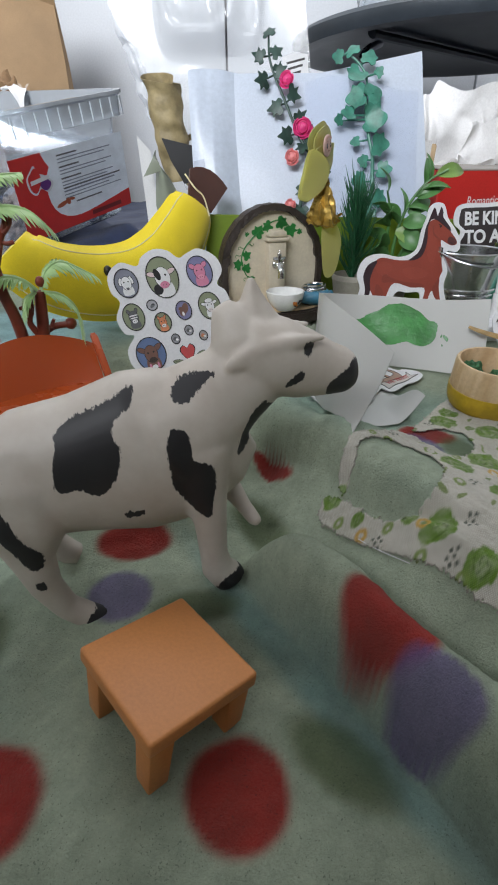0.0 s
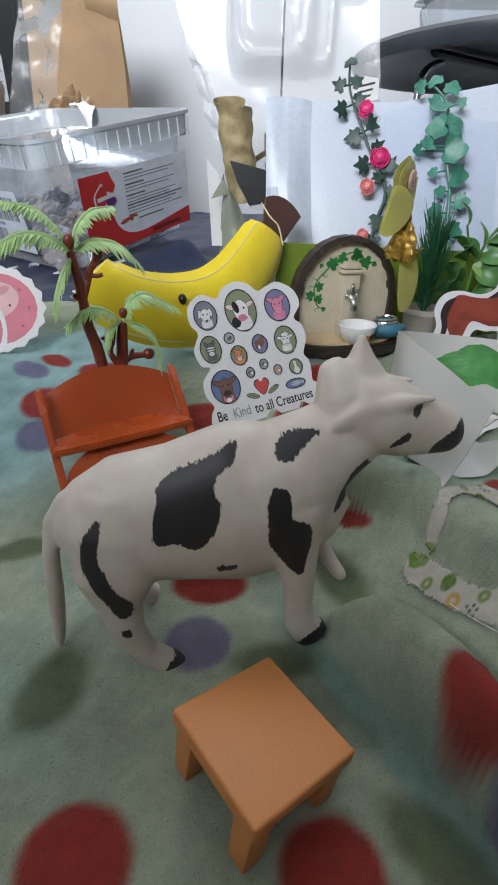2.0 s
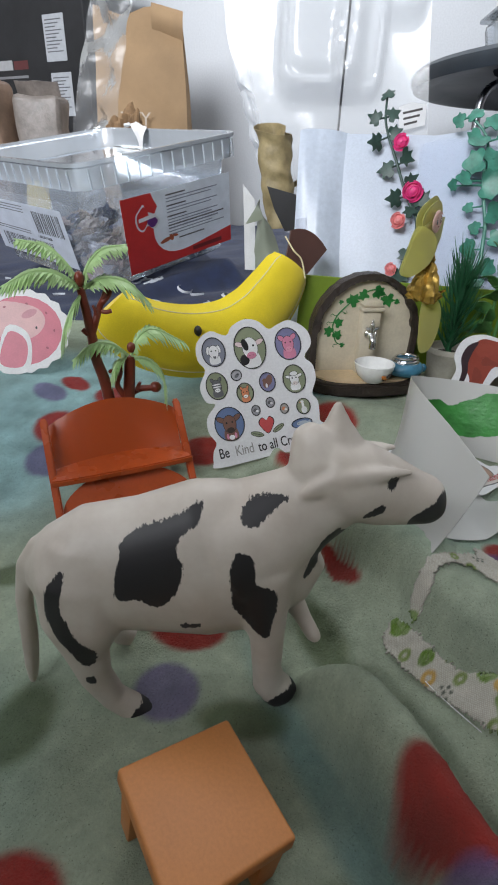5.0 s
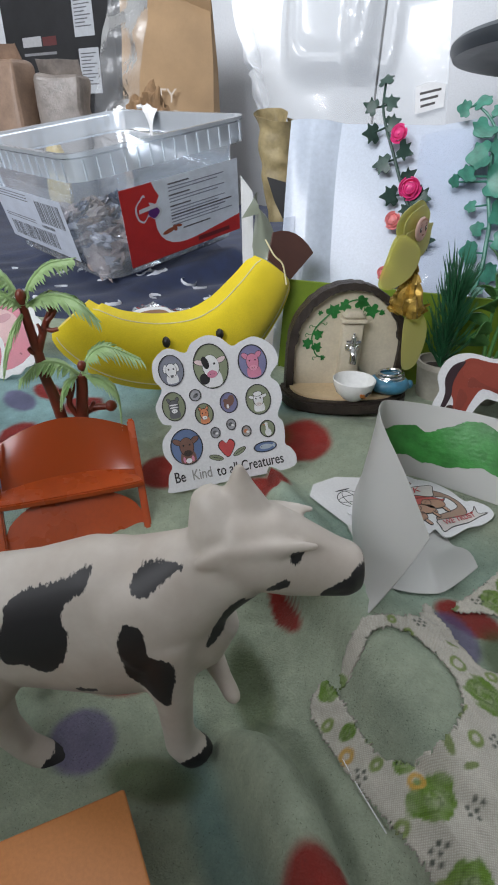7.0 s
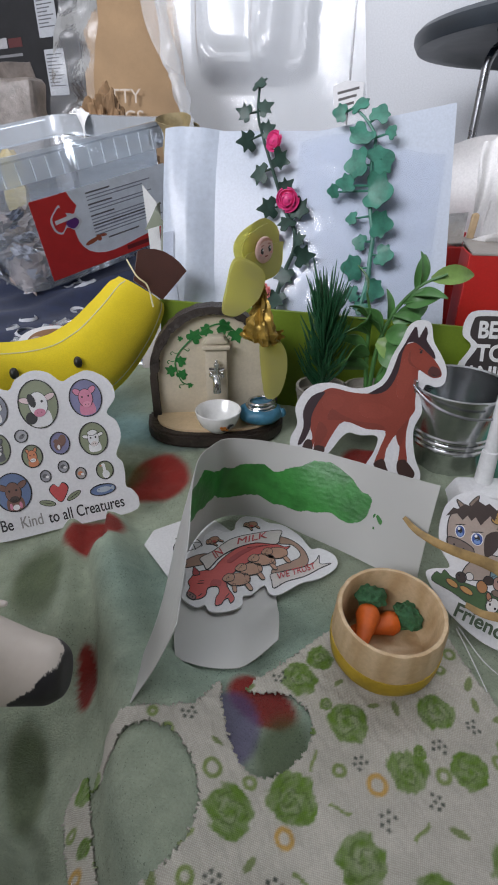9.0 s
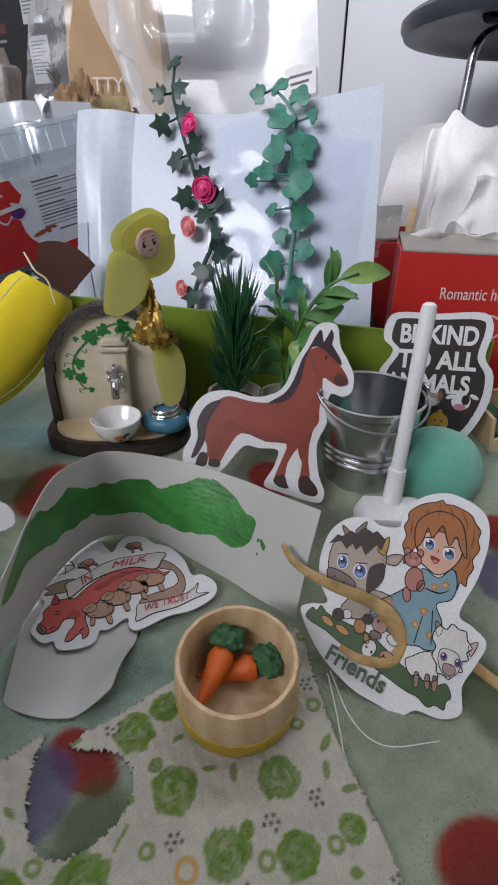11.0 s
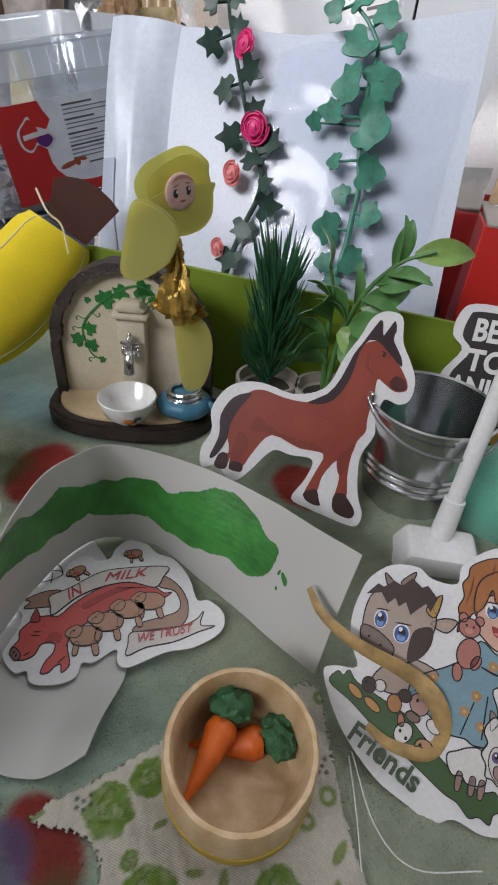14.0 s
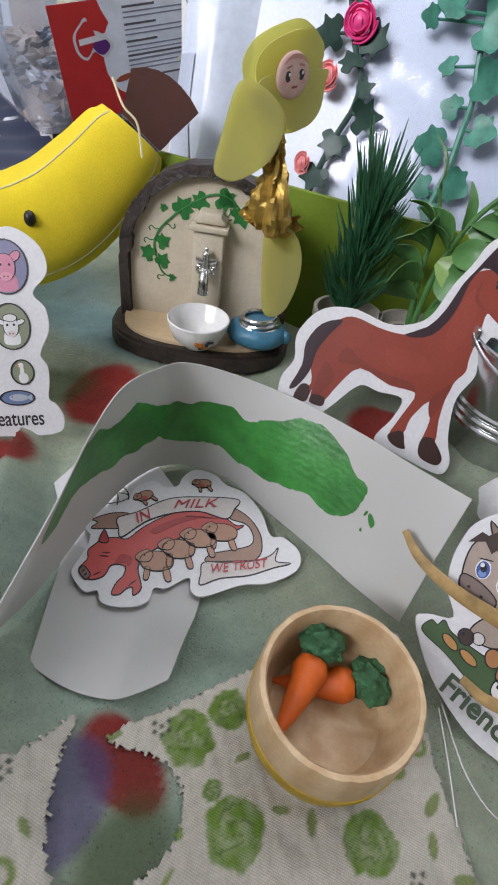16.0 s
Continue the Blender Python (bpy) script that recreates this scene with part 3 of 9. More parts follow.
verts, quads = grid_mesh("cloth", xs, ys, navy_z)
me = mesh_np("cloth", verts, quads)
me.materials.append(NAVY)
tagged(new("navy_cloth", me), "dark navy cloth with white printed scrolls, spread behind the blanket", "cloth", kind="structure")
bm = bmesh.new()
rnd = random.Random(3)
for k in range(46):
    cx, cy = rnd.uniform(-0.34, -0.07), rnd.uniform(0.335, 0.50)
    a0, r0, turn = rnd.uniform(0, 6.3), rnd.uniform(0.003, 0.011), rnd.choice((-1, 1))
    pts = []
    for i in range(9):
        a = a0 + turn * i * 0.55
        r = r0 * (0.35 + 0.08 * i)
        x, y = cx + r * math.cos(a), cy + r * math.sin(a)
        pts.append((x, y, float(navy_z(np.array(x), np.array(y))) + 0.0004))
    tube(bm, pts, taper(9, 0.0004, 0.0013, 0.0022), 6, 0.2)
single("cloth_print", bm, surface("white_cloth_print", (0.62, 0.64, 0.68), 0.85, 0.1), "white scroll print on the navy cloth", "print", kind="stuff")

# ---- linen scrap with two cut-out holes ----
LINEN_EDGE = [
    (22.6, 124.3), (24.2, 132.0), (27.0, 129.6), (33.8, 119.6), (40.0, 112.2), (45.4, 110.4), (51.0, 112.8), (55.2, 119.2), (56.2, 126), (53.8, 132.6), (47, 139.4), (39, 139.6), (34.2, 136.0), (32.0, 131.4), (29.4, 128.6), (28.8, 134.6), (32.6, 140.4), (39, 143.2),
    (44, 145.2), (48.4, 149.6), (50.6, 158.4), (53.4, 151.4), (57.6, 143.2), (63.3, 137.4), (69.5, 138.2), (75.8, 145.8), (76.4, 153), (72.5, 157.8), (66.4, 158.6), (57.9, 157.4), (66.5, 167.8), (76.8, 180.6), (86, 190.6), (95, 198), (103, 202.6), (109.8, 189), (115.4, 178), (123.4, 165.8),
    (132.2, 151.8), (142, 130), (146, 100), (120, 70), (78, 68), (57, 82.4), (49.8, 92.8), (38, 105),
]


def inside(px, py, poly):
    """Which points lie inside an outline."""
    hit = np.zeros(px.shape, bool)
    for (x0, y0), (x1, y1) in zip(poly, poly[1:] + poly[:1]):
        hit ^= ((y0 > py) != (y1 > py)) & (px < (x1 - x0) * (py - y0) / (y1 - y0 + 1e-12) + x0)
    return hit


def linen_colours(x, y):
    col = np.ones((len(x), 3)) * np.array((0.58, 0.55, 0.475))
    col *= (1 + 0.06 * fbm(x, y, 60, 3))[:, None]
    rnd = random.Random(11)
    marks = [(71.3, 163.8, 5.0), (84.9, 154.9, 5.1), (105.9, 163.7, 4.6), (98.9, 147.3, 4.8), (112.6, 151.1, 4.5), (74.4, 135.2, 5.6), (62.4, 128.2, 5.2), (79.0, 158.5, 1.8), (101.7, 152.2, 1.9), (49.4, 103.9, 4.5), (26.8, 129.4, 3.4), (31.9, 118.7, 1.9), (55.8, 90.8, 3.9), (75.7, 171.4, 3.8), (44.1, 110.4, 2.3), (122.5, 158.0, 3.0), (104, 124, 5.5), (120, 134, 5.6), (92, 108, 5.5), (86, 88, 5.0), (70, 112, 4.6), (110, 96, 5.0), (90, 128, 5.2)]
    rings = [(92.3, 142.7, 2.6, 1), (74.2, 127.3, 2.2, 1), (46.7, 107.0, 1.9, 1), (32.3, 113.9, 1.7, 1), (56.6, 134.9, 2.4, 0), (83.8, 143.5, 1.7, 0), (106.8, 148.3, 1.8, 0), (119.4, 154.4, 1.8, 0), (57.8, 114.8, 1.8, 0), (27.0, 121.0, 1.4, 0), (38.8, 111.2, 1.3, 0), (44.3, 99.4, 1.5, 0), (51.7, 90.5, 1.7, 0), (110.6, 181.8, 1.9, 0), (65.0, 135.0, 1.6, 0)]
    dots = [(47.4, 145.0), (88.4, 146.4), (106.2, 154.6), (114.6, 161.6), (104.6, 142.4), (108.2, 186.8), (35.3, 109.4), (51.0, 95.4), (57.3, 102.4), (62.7, 115.8), (73.9, 118.5), (66.0, 163.4), (82.2, 181.6)]
    green, pale, yellow, dark = np.array((0.135, 0.25, 0.028)), np.array((0.20, 0.29, 0.06)), np.array((0.62, 0.36, 0.06)), np.array((0.05, 0.07, 0.055))

    def lay(mask, c):
        nonlocal col
        col = col * (1 - mask)[:, None] + c[None] * mask[:, None]

    X, Y = x * 1000, y * 1000
    for cx, cy, r in marks:
        if r:
            d = np.hypot(X - cx, Y - cy) / r + 0.10 * fbm(x, y, 700, cx)
            k = (1 - smooth01(0.90, 1.04, d)) * np.clip(0.88 + 0.12 * fbm(x, y, 900, cx) - 0.22 * np.exp(-((d - 0.34) / 0.10) ** 2), 0.5, 1)
            lay(k, green)
            swirl = np.abs(((np.arctan2(Y - cy, X - cx) / 2.1 + d * 2.2) % 1) - 0.5)
            lay((1 - smooth01(0.06, 0.14, swirl)) * (d < 0.75) * 0.55, green * 0.45)
    for cx, cy, r, which in rings:
        lay((1 - smooth01(0.25, 0.75, np.abs(np.hypot(X - cx, Y - cy) - r * 0.72))) * 0.9, yellow if which else pale)
    for cx, cy in dots:
        for j in range(6):
            a, rr = j * 1.047 + cx, 0 if j == 5 else 1.5
            lay((1 - smooth01(0.30, 0.62, np.hypot(X - cx - rr * math.cos(a), Y - cy - rr * math.sin(a)))) * 0.9, dark)
    placed = [(m[0], m[1], m[2]) for m in marks] + [q[:3] for q in rings] + [q + (2.0,) for q in dots]
    kinds = 0
    for k in range(2600):
        cx, cy = rnd.uniform(24, 146), rnd.uniform(74, 202)
        r = rnd.uniform(1.2, 2.2)
        if any(math.hypot(cx - a, cy - b) < r + c + 1.9 for a, b, c in placed):
            continue
        placed.append((cx, cy, r))
        kinds += 1
        d = np.hypot(X - cx, Y - cy)
        ang = np.arctan2(Y - cy, X - cx)
        which = (4, 5, 4, 1, 6, 5, 5, 4, 4, 6, 3, 4)[kinds % 12]
        if which == 6:
            lay((1 - smooth01(0.85, 1.05, d / (r * 0.95) + 0.10 * fbm(x, y, 900, cx))) * 0.9, green)
        elif which in (0, 1):
            lay((1 - smooth01(0.25, 0.75, np.abs(d - r * 0.66))) * 0.9, pale)
        elif which == 2:
            lay((1 - smooth01(0.3, 0.8, np.abs(d - r * 0.8))) * 0.9, yellow)
        elif which == 3:
            for j in range(6):
                a = j * 1.047 + cx
                rr = 0 if j == 5 else r * 0.85
                lay((1 - smooth01(0.30, 0.62, np.hypot(X - cx - rr * math.cos(a), Y - cy - rr * math.sin(a)))) * 0.9, dark)
        elif which == 4:
            a = rnd.uniform(0, 3.1)
            u, v = (X - cx) * math.cos(a) + (Y - cy) * math.sin(a), -(X - cx) * math.sin(a) + (Y - cy) * math.cos(a)
            lay((1 - smooth01(0.8, 1.1, np.hypot(u / (r * 1.2), v / (r * 0.5)))) * 0.85, pale * 0.8)
        else:
            a = rnd.uniform(0, 3.1)
            u, v = (X - cx) * math.cos(a) + (Y - cy) * math.sin(a), -(X - cx) * math.sin(a) + (Y - cy) * math.cos(a)
            lay((1 - smooth01(0.25, 0.5, np.abs(v + 0.3 * np.sin(u)))) * (np.abs(u) < r * 1.3) * 0.85, pale)
    return np.clip(col, 0.01, 1)


edge = curve_round(LINEN_EDGE, 3)
xs, ys = np.arange(0.0215, 0.148, 0.00042), np.arange(0.066, 0.206, 0.00042)
verts, quads = grid_mesh("linen", xs, ys, lambda x, y: ground_np(x, y) + 0.0011)
mid = verts[quads].mean(1)
keep = inside(mid[:, 0] * 1000 + 0.35 * fbm(mid[:, 0], mid[:, 1], 2600, 3), mid[:, 1] * 1000 + 0.35 * fbm(mid[:, 0], mid[:, 1], 2900, 6), edge)
quads = quads[keep]
used, quads = np.unique(quads, return_inverse=True)
verts, quads = verts[used], quads.reshape(-1, 4)
me = mesh_np("linen_scrap", verts, quads, linen_colours(verts[:, 0], verts[:, 1]))
me.materials.append(LINEN)
linen = tagged(new("linen_scrap", me), "off-white linen scrap with green flowers and two frayed cut-out holes", "fabric")
sol = linen.modifiers.new("thickness", "SOLIDIFY")
sol.thickness = 0.0005


# ---- toy cow ----
def smooth_union(name, bm, voxel, rounds):
    """Fuses overlapping closed pieces into one smooth skin."""
    me = bpy.data.meshes.new(name)
    bm.to_mesh(me)
    bm.free()
    ob = new(name, me)
    rm = ob.modifiers.new("fuse", "REMESH")
    rm.mode, rm.voxel_size = "VOXEL", voxel
    sm = ob.modifiers.new("soften", "SMOOTH")
    sm.iterations, sm.factor = rounds, 0.5
    out = bpy.data.meshes.new_from_object(ob.evaluated_get(bpy.context.evaluated_depsgraph_get()))
    bpy.data.objects.remove(ob)
    out.shade_smooth()
    return out


def limb(bm, rows, seg=18):
    """A limb or trunk: rows of x, y, z and two half widths in millimetres (across, and in the plane of the path)."""
    P = [Vector(r[:3]) * 0.001 for r in rows]
    rings = []
    for i, r in enumerate(rows):
        d = (P[min(i + 1, len(P) - 1)] - P[max(i - 1, 0)]).normalized()
        across = Vector((0, 1, 0))
        across = (across - d * d.dot(across)).normalized()
        up = d.cross(across)
        rings.append([bm.verts.new(P[i] + 0.001 * (across * r[3] * math.cos(a) + up * r[4] * math.sin(a))) for a in (2 * math.pi * k / seg for k in range(seg))])
    for a, b in zip(rings, rings[1:]):
        for k in range(seg):
            bm.faces.new((a[k], a[(k + 1) % seg], b[(k + 1) % seg], b[k]))
    bm.faces.new(rings[0][::-1])
    bm.faces.new(rings[-1])


def edge_distance(px, py, poly):
    """Signed distance to an outline, positive inside."""
    best = np.full(px.shape, 1e9)
    for (x0, y0), (x1, y1) in zip(poly, poly[1:] + poly[:1]):
        dx, dy = x1 - x0, y1 - y0
        t = np.clip(((px - x0) * dx + (py - y0) * dy) / (dx * dx + dy * dy + 1e-9), 0, 1)
        best = np.minimum(best, np.hypot(px - x0 - t * dx, py - y0 - t * dy))
    return np.where(inside(px, py, poly), best, -best)


def cow_paint():
    m, nt, b = nodes_of("painted_cow_plastic")
    at = nt.nodes.new("ShaderNodeAttribute")
    at.attribute_name = "patch"
    fine, wide = noise_node(nt, 900.0), noise_node(nt, 70.0)
    ad = nt.nodes.new("ShaderNodeMath")
    ad.operation, ad.inputs[1].default_value = "MULTIPLY_ADD", 1.1
    tc, mp, hair = nt.nodes.new("ShaderNodeTexCoord"), nt.nodes.new("ShaderNodeMapping"), nt.nodes.new("ShaderNodeTexNoise")
    mp.inputs["Rotation"].default_value, mp.inputs["Scale"].default_value = (0, radians(38), 0), (1500.0, 600.0, 230.0)
    hair.inputs["Scale"].default_value, hair.inputs["Detail"].default_value = 1.0, 3.0
    nt.links.new(tc.outputs["Object"], mp.inputs[0])
    nt.links.new(mp.outputs[0], hair.inputs[0])
    both = nt.nodes.new("ShaderNodeMath")
    both.operation, both.inputs[1].default_value = "MULTIPLY_ADD", 1.6
    nt.links.new(hair.outputs[0], both.inputs[0])
    nt.links.new(fine.outputs[0], both.inputs[2])
    nt.links.new(both.outputs[0], ad.inputs[0])
    nt.links.new(at.outputs["Fac"], ad.inputs[2])
    k = ramp(nt, ad.outputs[0], 1.25, 1.55)
    white = mix_rgb(nt, ramp(nt, wide.outputs[0], 0.35, 0.7), (0.48, 0.420, 0.360), (0.58, 0.530, 0.470))
    nt.links.new(mix_rgb(nt, k, white, (0.016, 0.015, 0.017)), b.inputs["Base Color"])
    b.inputs["Roughness"].default_value = 0.5
    bump(nt, b, fine.outputs[0], 0.10, 0.0003)
    return m


bm = bmesh.new()
limb(bm, [(-44.5, 0, 40, 4, 5), (-40.5, 0, 39.6, 9, 11.4), (-30, 0, 39.4, 13, 17.8), (-15, 0, 40.2, 14, 19.6), (0, 0, 41.6, 14.5, 23.4), (11, 0, 43, 13.5, 23), (21, 0, 47, 11, 18.5), (27, 0, 50.5, 7, 12)], 48)
limb(bm, [(2, 0, 44, 12, 18), (8, 0, 46, 15, 18.6), (18, 0, 52.5, 13.2, 14.4), (26, 0, 58.5, 8.5, 12), (33, 0, 63.5, 7.5, 10.5)], 40)
limb(bm, [(25, 0, 68, 5, 5), (30, 0, 68, 8.5, 9.5), (38, 0, 65.8, 9, 10.5), (46, 0, 62.8, 7.6, 9.4), (53, 0, 61, 6.4, 7.4), (58, 0, 60.2, 6.0, 6.2), (60.6, 0, 60.2, 4.2, 4.4)], 40)
# broad crest behind the head, horn, drooping flat ears, brows
limb(bm, [(30, 0, 66, 7.5, 9.0), (28.0, 0.5, 72.5, 6.5, 7.4), (25.6, 1.5, 77.2, 4.4, 4.6), (24.2, 2, 79.6, 2.6, 2.6)], 20)
limb(bm, [(33.5, 1, 68, 6.5, 9), (33, 1.8, 75.5, 4.6, 6.4), (32.4, 2.4, 81, 2.6, 3.0), (32, 2.6, 85.8, 0.9, 0.9)], 20)
for side in (-1, 1):
    limb(bm, [(49.2, side * 6.2, 72.0, 0.7, 0.7), (46, side * 6.4, 72.0, 1.3, 1.2), (41, side * 6.9, 71.6, 1.6, 2.0), (35, side * 7.2, 70.6, 1.6, 2.6), (29.5, side * 7.2, 68.8, 1.3, 2.8), (25.8, side * 7.2, 67.2, 1.0, 2.2), (23.4, side * 7.0, 66.0, 0.7, 1.0)], 16)
# near fore leg, far fore leg, near hind leg, far hind leg, tail
limb(bm, [(12, -1, 56, 4, 5), (13.6, -4, 51, 7, 8.6), (15, -6.5, 44, 8, 10.6), (15.8, -8.5, 34, 5.6, 7.0), (17.4, -9.5, 23, 4.2, 4.7), (17.8, -10, 12, 3.8, 4.1), (18.6, -10, 6, 4.3, 4.8), (21.5, -10, 2.2, 4.4, 5.2), (22.8, -10, 0.0, 4.0, 5.0)])
limb(bm, [(16, 6, 42, 8, 10), (20, 5, 33, 5.5, 6), (25.5, 2.5, 25, 3.4, 3.4), (29, -0.5, 19.5, 2.5, 2.4), (31.5, -3, 16, 2.6, 2.2), (33, -4, 14.6, 1.6, 1.4)])
limb(bm, [(-26, 0, 53, 4, 5), (-27.5, -3, 48, 8, 10.5), (-29, -5.6, 40, 9, 12.8), (-30.5, -7.5, 28, 7.8, 10.8), (-30.6, -8.5, 18, 5.2, 6.0), (-29, -9, 8.5, 4.2, 4.5), (-25, -9, -0.5, 3.7, 3.7), (-19.5, -9, -5.6, 3.9, 3.8), (-15.0, -9, -8.4, 3.5, 4.2)])
limb(bm, [(-30, 6, 38, 9, 13), (-33, 8, 25, 6.5, 8.5), (-33, 9, 15, 4.6, 5), (-29, 10, 8, 4, 4.2), (-25, 10, 3.5, 3.8, 4), (-22, 10, 2, 3, 3.4)])
limb(bm, [(-36, 0, 49, 3.0, 3.4), (-41.5, 0, 46.5, 2.6, 2.8), (-45.4, -0.5, 41, 2.2, 2.4), (-47.4, -1, 30, 2.3, 2.4), (-48.3, -1, 16, 2.6, 2.4), (-49.2, -1.5, 5, 2.6, 2), (-49.8, -2, -2, 1.6, 1.2)], 12)
me = smooth_union("toy_cow", bm, 0.00062, 14)
co = np.empty(len(me.vertices) * 3, np.float32)
me.vertices.foreach_get("co", co)
co = co.reshape(-1, 3).astype(float) * 1000
PATCHES = [
    [(0.5, 63.6), (0.6, 61.6), (-1.0, 59.4), (-4.4, 57), (-5.1, 53.4), (-3.8, 49.9), (-5, 44.5), (-7.4, 40.8), (-10.5, 38.7), (-13.5, 40.9), (-18.7, 40.9), (-20.3, 42.8), (-18.8, 51.5), (-18.5, 53.8), (-17.2, 55.8), (-14.1, 57.6), (-8.2, 59.6), (-3.5, 61.8)],
    [(20.8, 65.2), (17.2, 65.4), (13.2, 64.6), (10.2, 62.6), (9.9, 60.4), (12.1, 59.4), (14.9, 60.8), (17.4, 63.0), (19.9, 64.2)],
    [(8.2, 53.8), (10.2, 54.2), (12.5, 52.8), (13.0, 49.0), (13.8, 45.3), (18.0, 43.4), (18.9, 38.3), (18.0, 33.1), (16.9, 27.2), (13.6, 29.3), (8.3, 37.4), (7.8, 43.4), (7.1, 48.4)],
    [(-32.6, 47.5), (-31.8, 45.6), (-33.4, 39.5), (-32.0, 33.8), (-29.6, 28.0), (-26.6, 23.6), (-27.0, 19.4), (-28.6, 17.8), (-30.4, 18.6), (-32.6, 24.0), (-36.6, 32.4), (-37.4, 39), (-36.2, 43.6)],
    [(25.4, 42.6), (26.5, 46.3), (29.6, 52.6), (33.3, 56.6), (34.5, 55.3), (37.2, 53.7), (34.9, 51.1), (31.8, 48.2), (29.6, 45.9), (27.4, 43.2)],
    [(50.6, 58.8), (53, 60.8), (56, 62.8), (58.4, 64.6), (62, 62.6), (63, 49), (54, 53), (51, 56.4)],
    [(38.6, 60), (39.8, 62.0), (42.3, 63.9), (43.8, 63.4), (43.2, 61.8), (40.4, 60)], [(43.2, 70.8), (45.0, 71.4), (46.2, 70.7), (45.8, 69.2), (44.9, 67.4), (43.6, 68.4)],
    [(20.6, 5), (30, 4), (30, -9), (21, -9), (17.5, -2)], [(-19.4, -3.6), (-8, -1), (-8, -18), (-20, -18), (-20.6, -9)], [(-30.2, 13.2), (-28.2, 13.2), (-28.2, 10.6), (-30, 10.8)], [(-4.8, 31.6), (-3.5, 32.8), (-2.8, 31.9), (-0.0, 32.2), (-0.2, 30.8), (-2.5, 29.9), (-4.6, 29.9)],
]
near = co[:, 1] < 2.5
dist = np.full(len(co), -3.0)
for n, poly in enumerate(PATCHES):
    d = np.clip(edge_distance(co[:, 0], co[:, 2], curve_round(poly, 3)), -3, 3)
    dist = np.maximum(dist, np.where(near | (n == 5), d, -3))
at = me.attributes.new("patch", "FLOAT", "POINT")
at.data.foreach_set("value", dist.astype(np.float32))
me.materials.clear()
me.materials.append(cow_paint())
cow = tagged(new("toy_cow", me), "white rubber toy cow with hand-painted black patches, standing on the blanket", "toy cow")
cow.matrix_world = frame_of((-0.03, 0.1175, 0.0), (0.974, 0.225, 0), (-0.225, 0.974, 0))

# ---- small orange table ----
stool = thing("toy_table", "small orange plastic toy table standing on the blanket", "toy table", frame_of((-0.0210, 0.0741, -0.0069), (0.0193, -0.0216, -0.001), (0.0207, 0.0183, -0.004)))
bm = rounded_box(0.0295, 0.0285, 0.0042, 0.0008, 3)
bmesh.ops.translate(bm, verts=bm.verts, vec=(0, 0, 0.0150))
part("tabletop", bm, ORANGE, stool)
for sx in (-1, 1):
    for sy in (-1, 1):
        bm = rounded_box(0.0062, 0.0062, 0.0152, 0.0007, 2)
        for v in bm.verts:
            k = 1 - 0.18 * (1 - v.co.z / 0.0152)
            v.co.x, v.co.y = v.co.x * k + sx * 0.0108, v.co.y * k + sy * 0.0103
        part("leg", bm, ORANGE, stool)

# ---- rust-coloured toy bench with a palm standing on its seat ----
BENCH = Matrix.Translation((-0.0853, 0.1914, 0.0105)) @ frame_of((0, 0, 0), (0.860, 0.506, 0.05), (-0.506, 0.862, 0))
bench = thing("toy_bench", "glossy rust-orange plastic toy bench with a high curved back", "toy bench", BENCH)


def bench_back(a, b):
    """Concave back: rises from behind the seat, leaning out to the curved top edge."""
    x = (a - 0.5) * (0.0480 + 0.0025 * b)
    top = 0.0335 + 0.0075 * math.sin(math.pi * a) ** 0.9
    z = 0.0185 + (top - 0.0185) * b
    return (x, -0.0115 + 0.0115 * b - 0.0050 * (2 * abs(a - 0.5)) ** 2.2 * (1 - b * 0.9) + 0.0010 * math.sin(math.pi * a), z)


part("backrest", sheet(bench_back, 28, 12, 0.0017), RUSTCLEAR, bench, "slightly see-through curved back")
bm = bmesh.new()
add_plate(bm, curve_round([(-25.4, -22.6), (-10, -23.4), (10, -23.4), (25.4, -22.6), (26.0, -20), (24.0, -9.5), (0, -8.2), (-24.0, -9.5), (-26.0, -20)], 4), 19.0, 21.6)
bmesh.ops.bevel(bm, geom=[e for e in bm.edges if e.calc_face_angle(0) > 1], offset=0.0005, segments=2, affect="EDGES")
part("seat", bm, RUST, bench)


def post_y(z):
    """The side posts lean back from their feet to the top of the back."""
    return -0.0045 - (0.0371 - z) * 0.81


def lower_panel(a, b):
    z = -0.0015 + b * (0.0115 + 0.0100 * math.sin(math.pi * a) ** 0.6)
    return ((a - 0.5) * 0.0490, post_y(z) + 0.0006, z)


part("lower_panel", sheet(lower_panel, 28, 8, 0.0016), RUST, bench, "curved panel under the seat")
for s in (-1, 1):
    bm = bmesh.new()
    prof = [(post_y(0.0378) * 1000 + 1.6, 38.4), (post_y(0.0378) * 1000 - 1.4, 37.4)] + [(post_y(z * 0.001) * 1000 - 1.7, z) for z in (28, 12, -2.0)] + [(post_y(z * 0.001) * 1000 + 2.0, z) for z in (-2.4, 12, 28)]
    add_plate(bm, prof, -1.4, 1.4)
    bmesh.ops.transform(bm, verts=bm.verts, matrix=Matrix(((0, 0, 1, s * 0.0256), (1, 0, 0, 0), (0, 1, 0, 0), (0, 0, 0, 1))))
    bmesh.ops.bevel(bm, geom=[e for e in bm.edges if e.calc_face_angle(0) > 0.5], offset=0.0005, segments=2, affect="EDGES")
    part("side_post", bm, RUST, bench)

PALM = Matrix.Translation((-0.0858, 0.1898, 0.0012)) @ frame_of((0, 0, 0), (0.862, 0.506, 0), (0, 0, 1)) @ Matrix.Diagonal((0.994, 0.994, 0.994, 1))
palm = thing("toy_palm", "brown-trunked toy palm with pale green fronds on the bench", "toy palm", PALM)


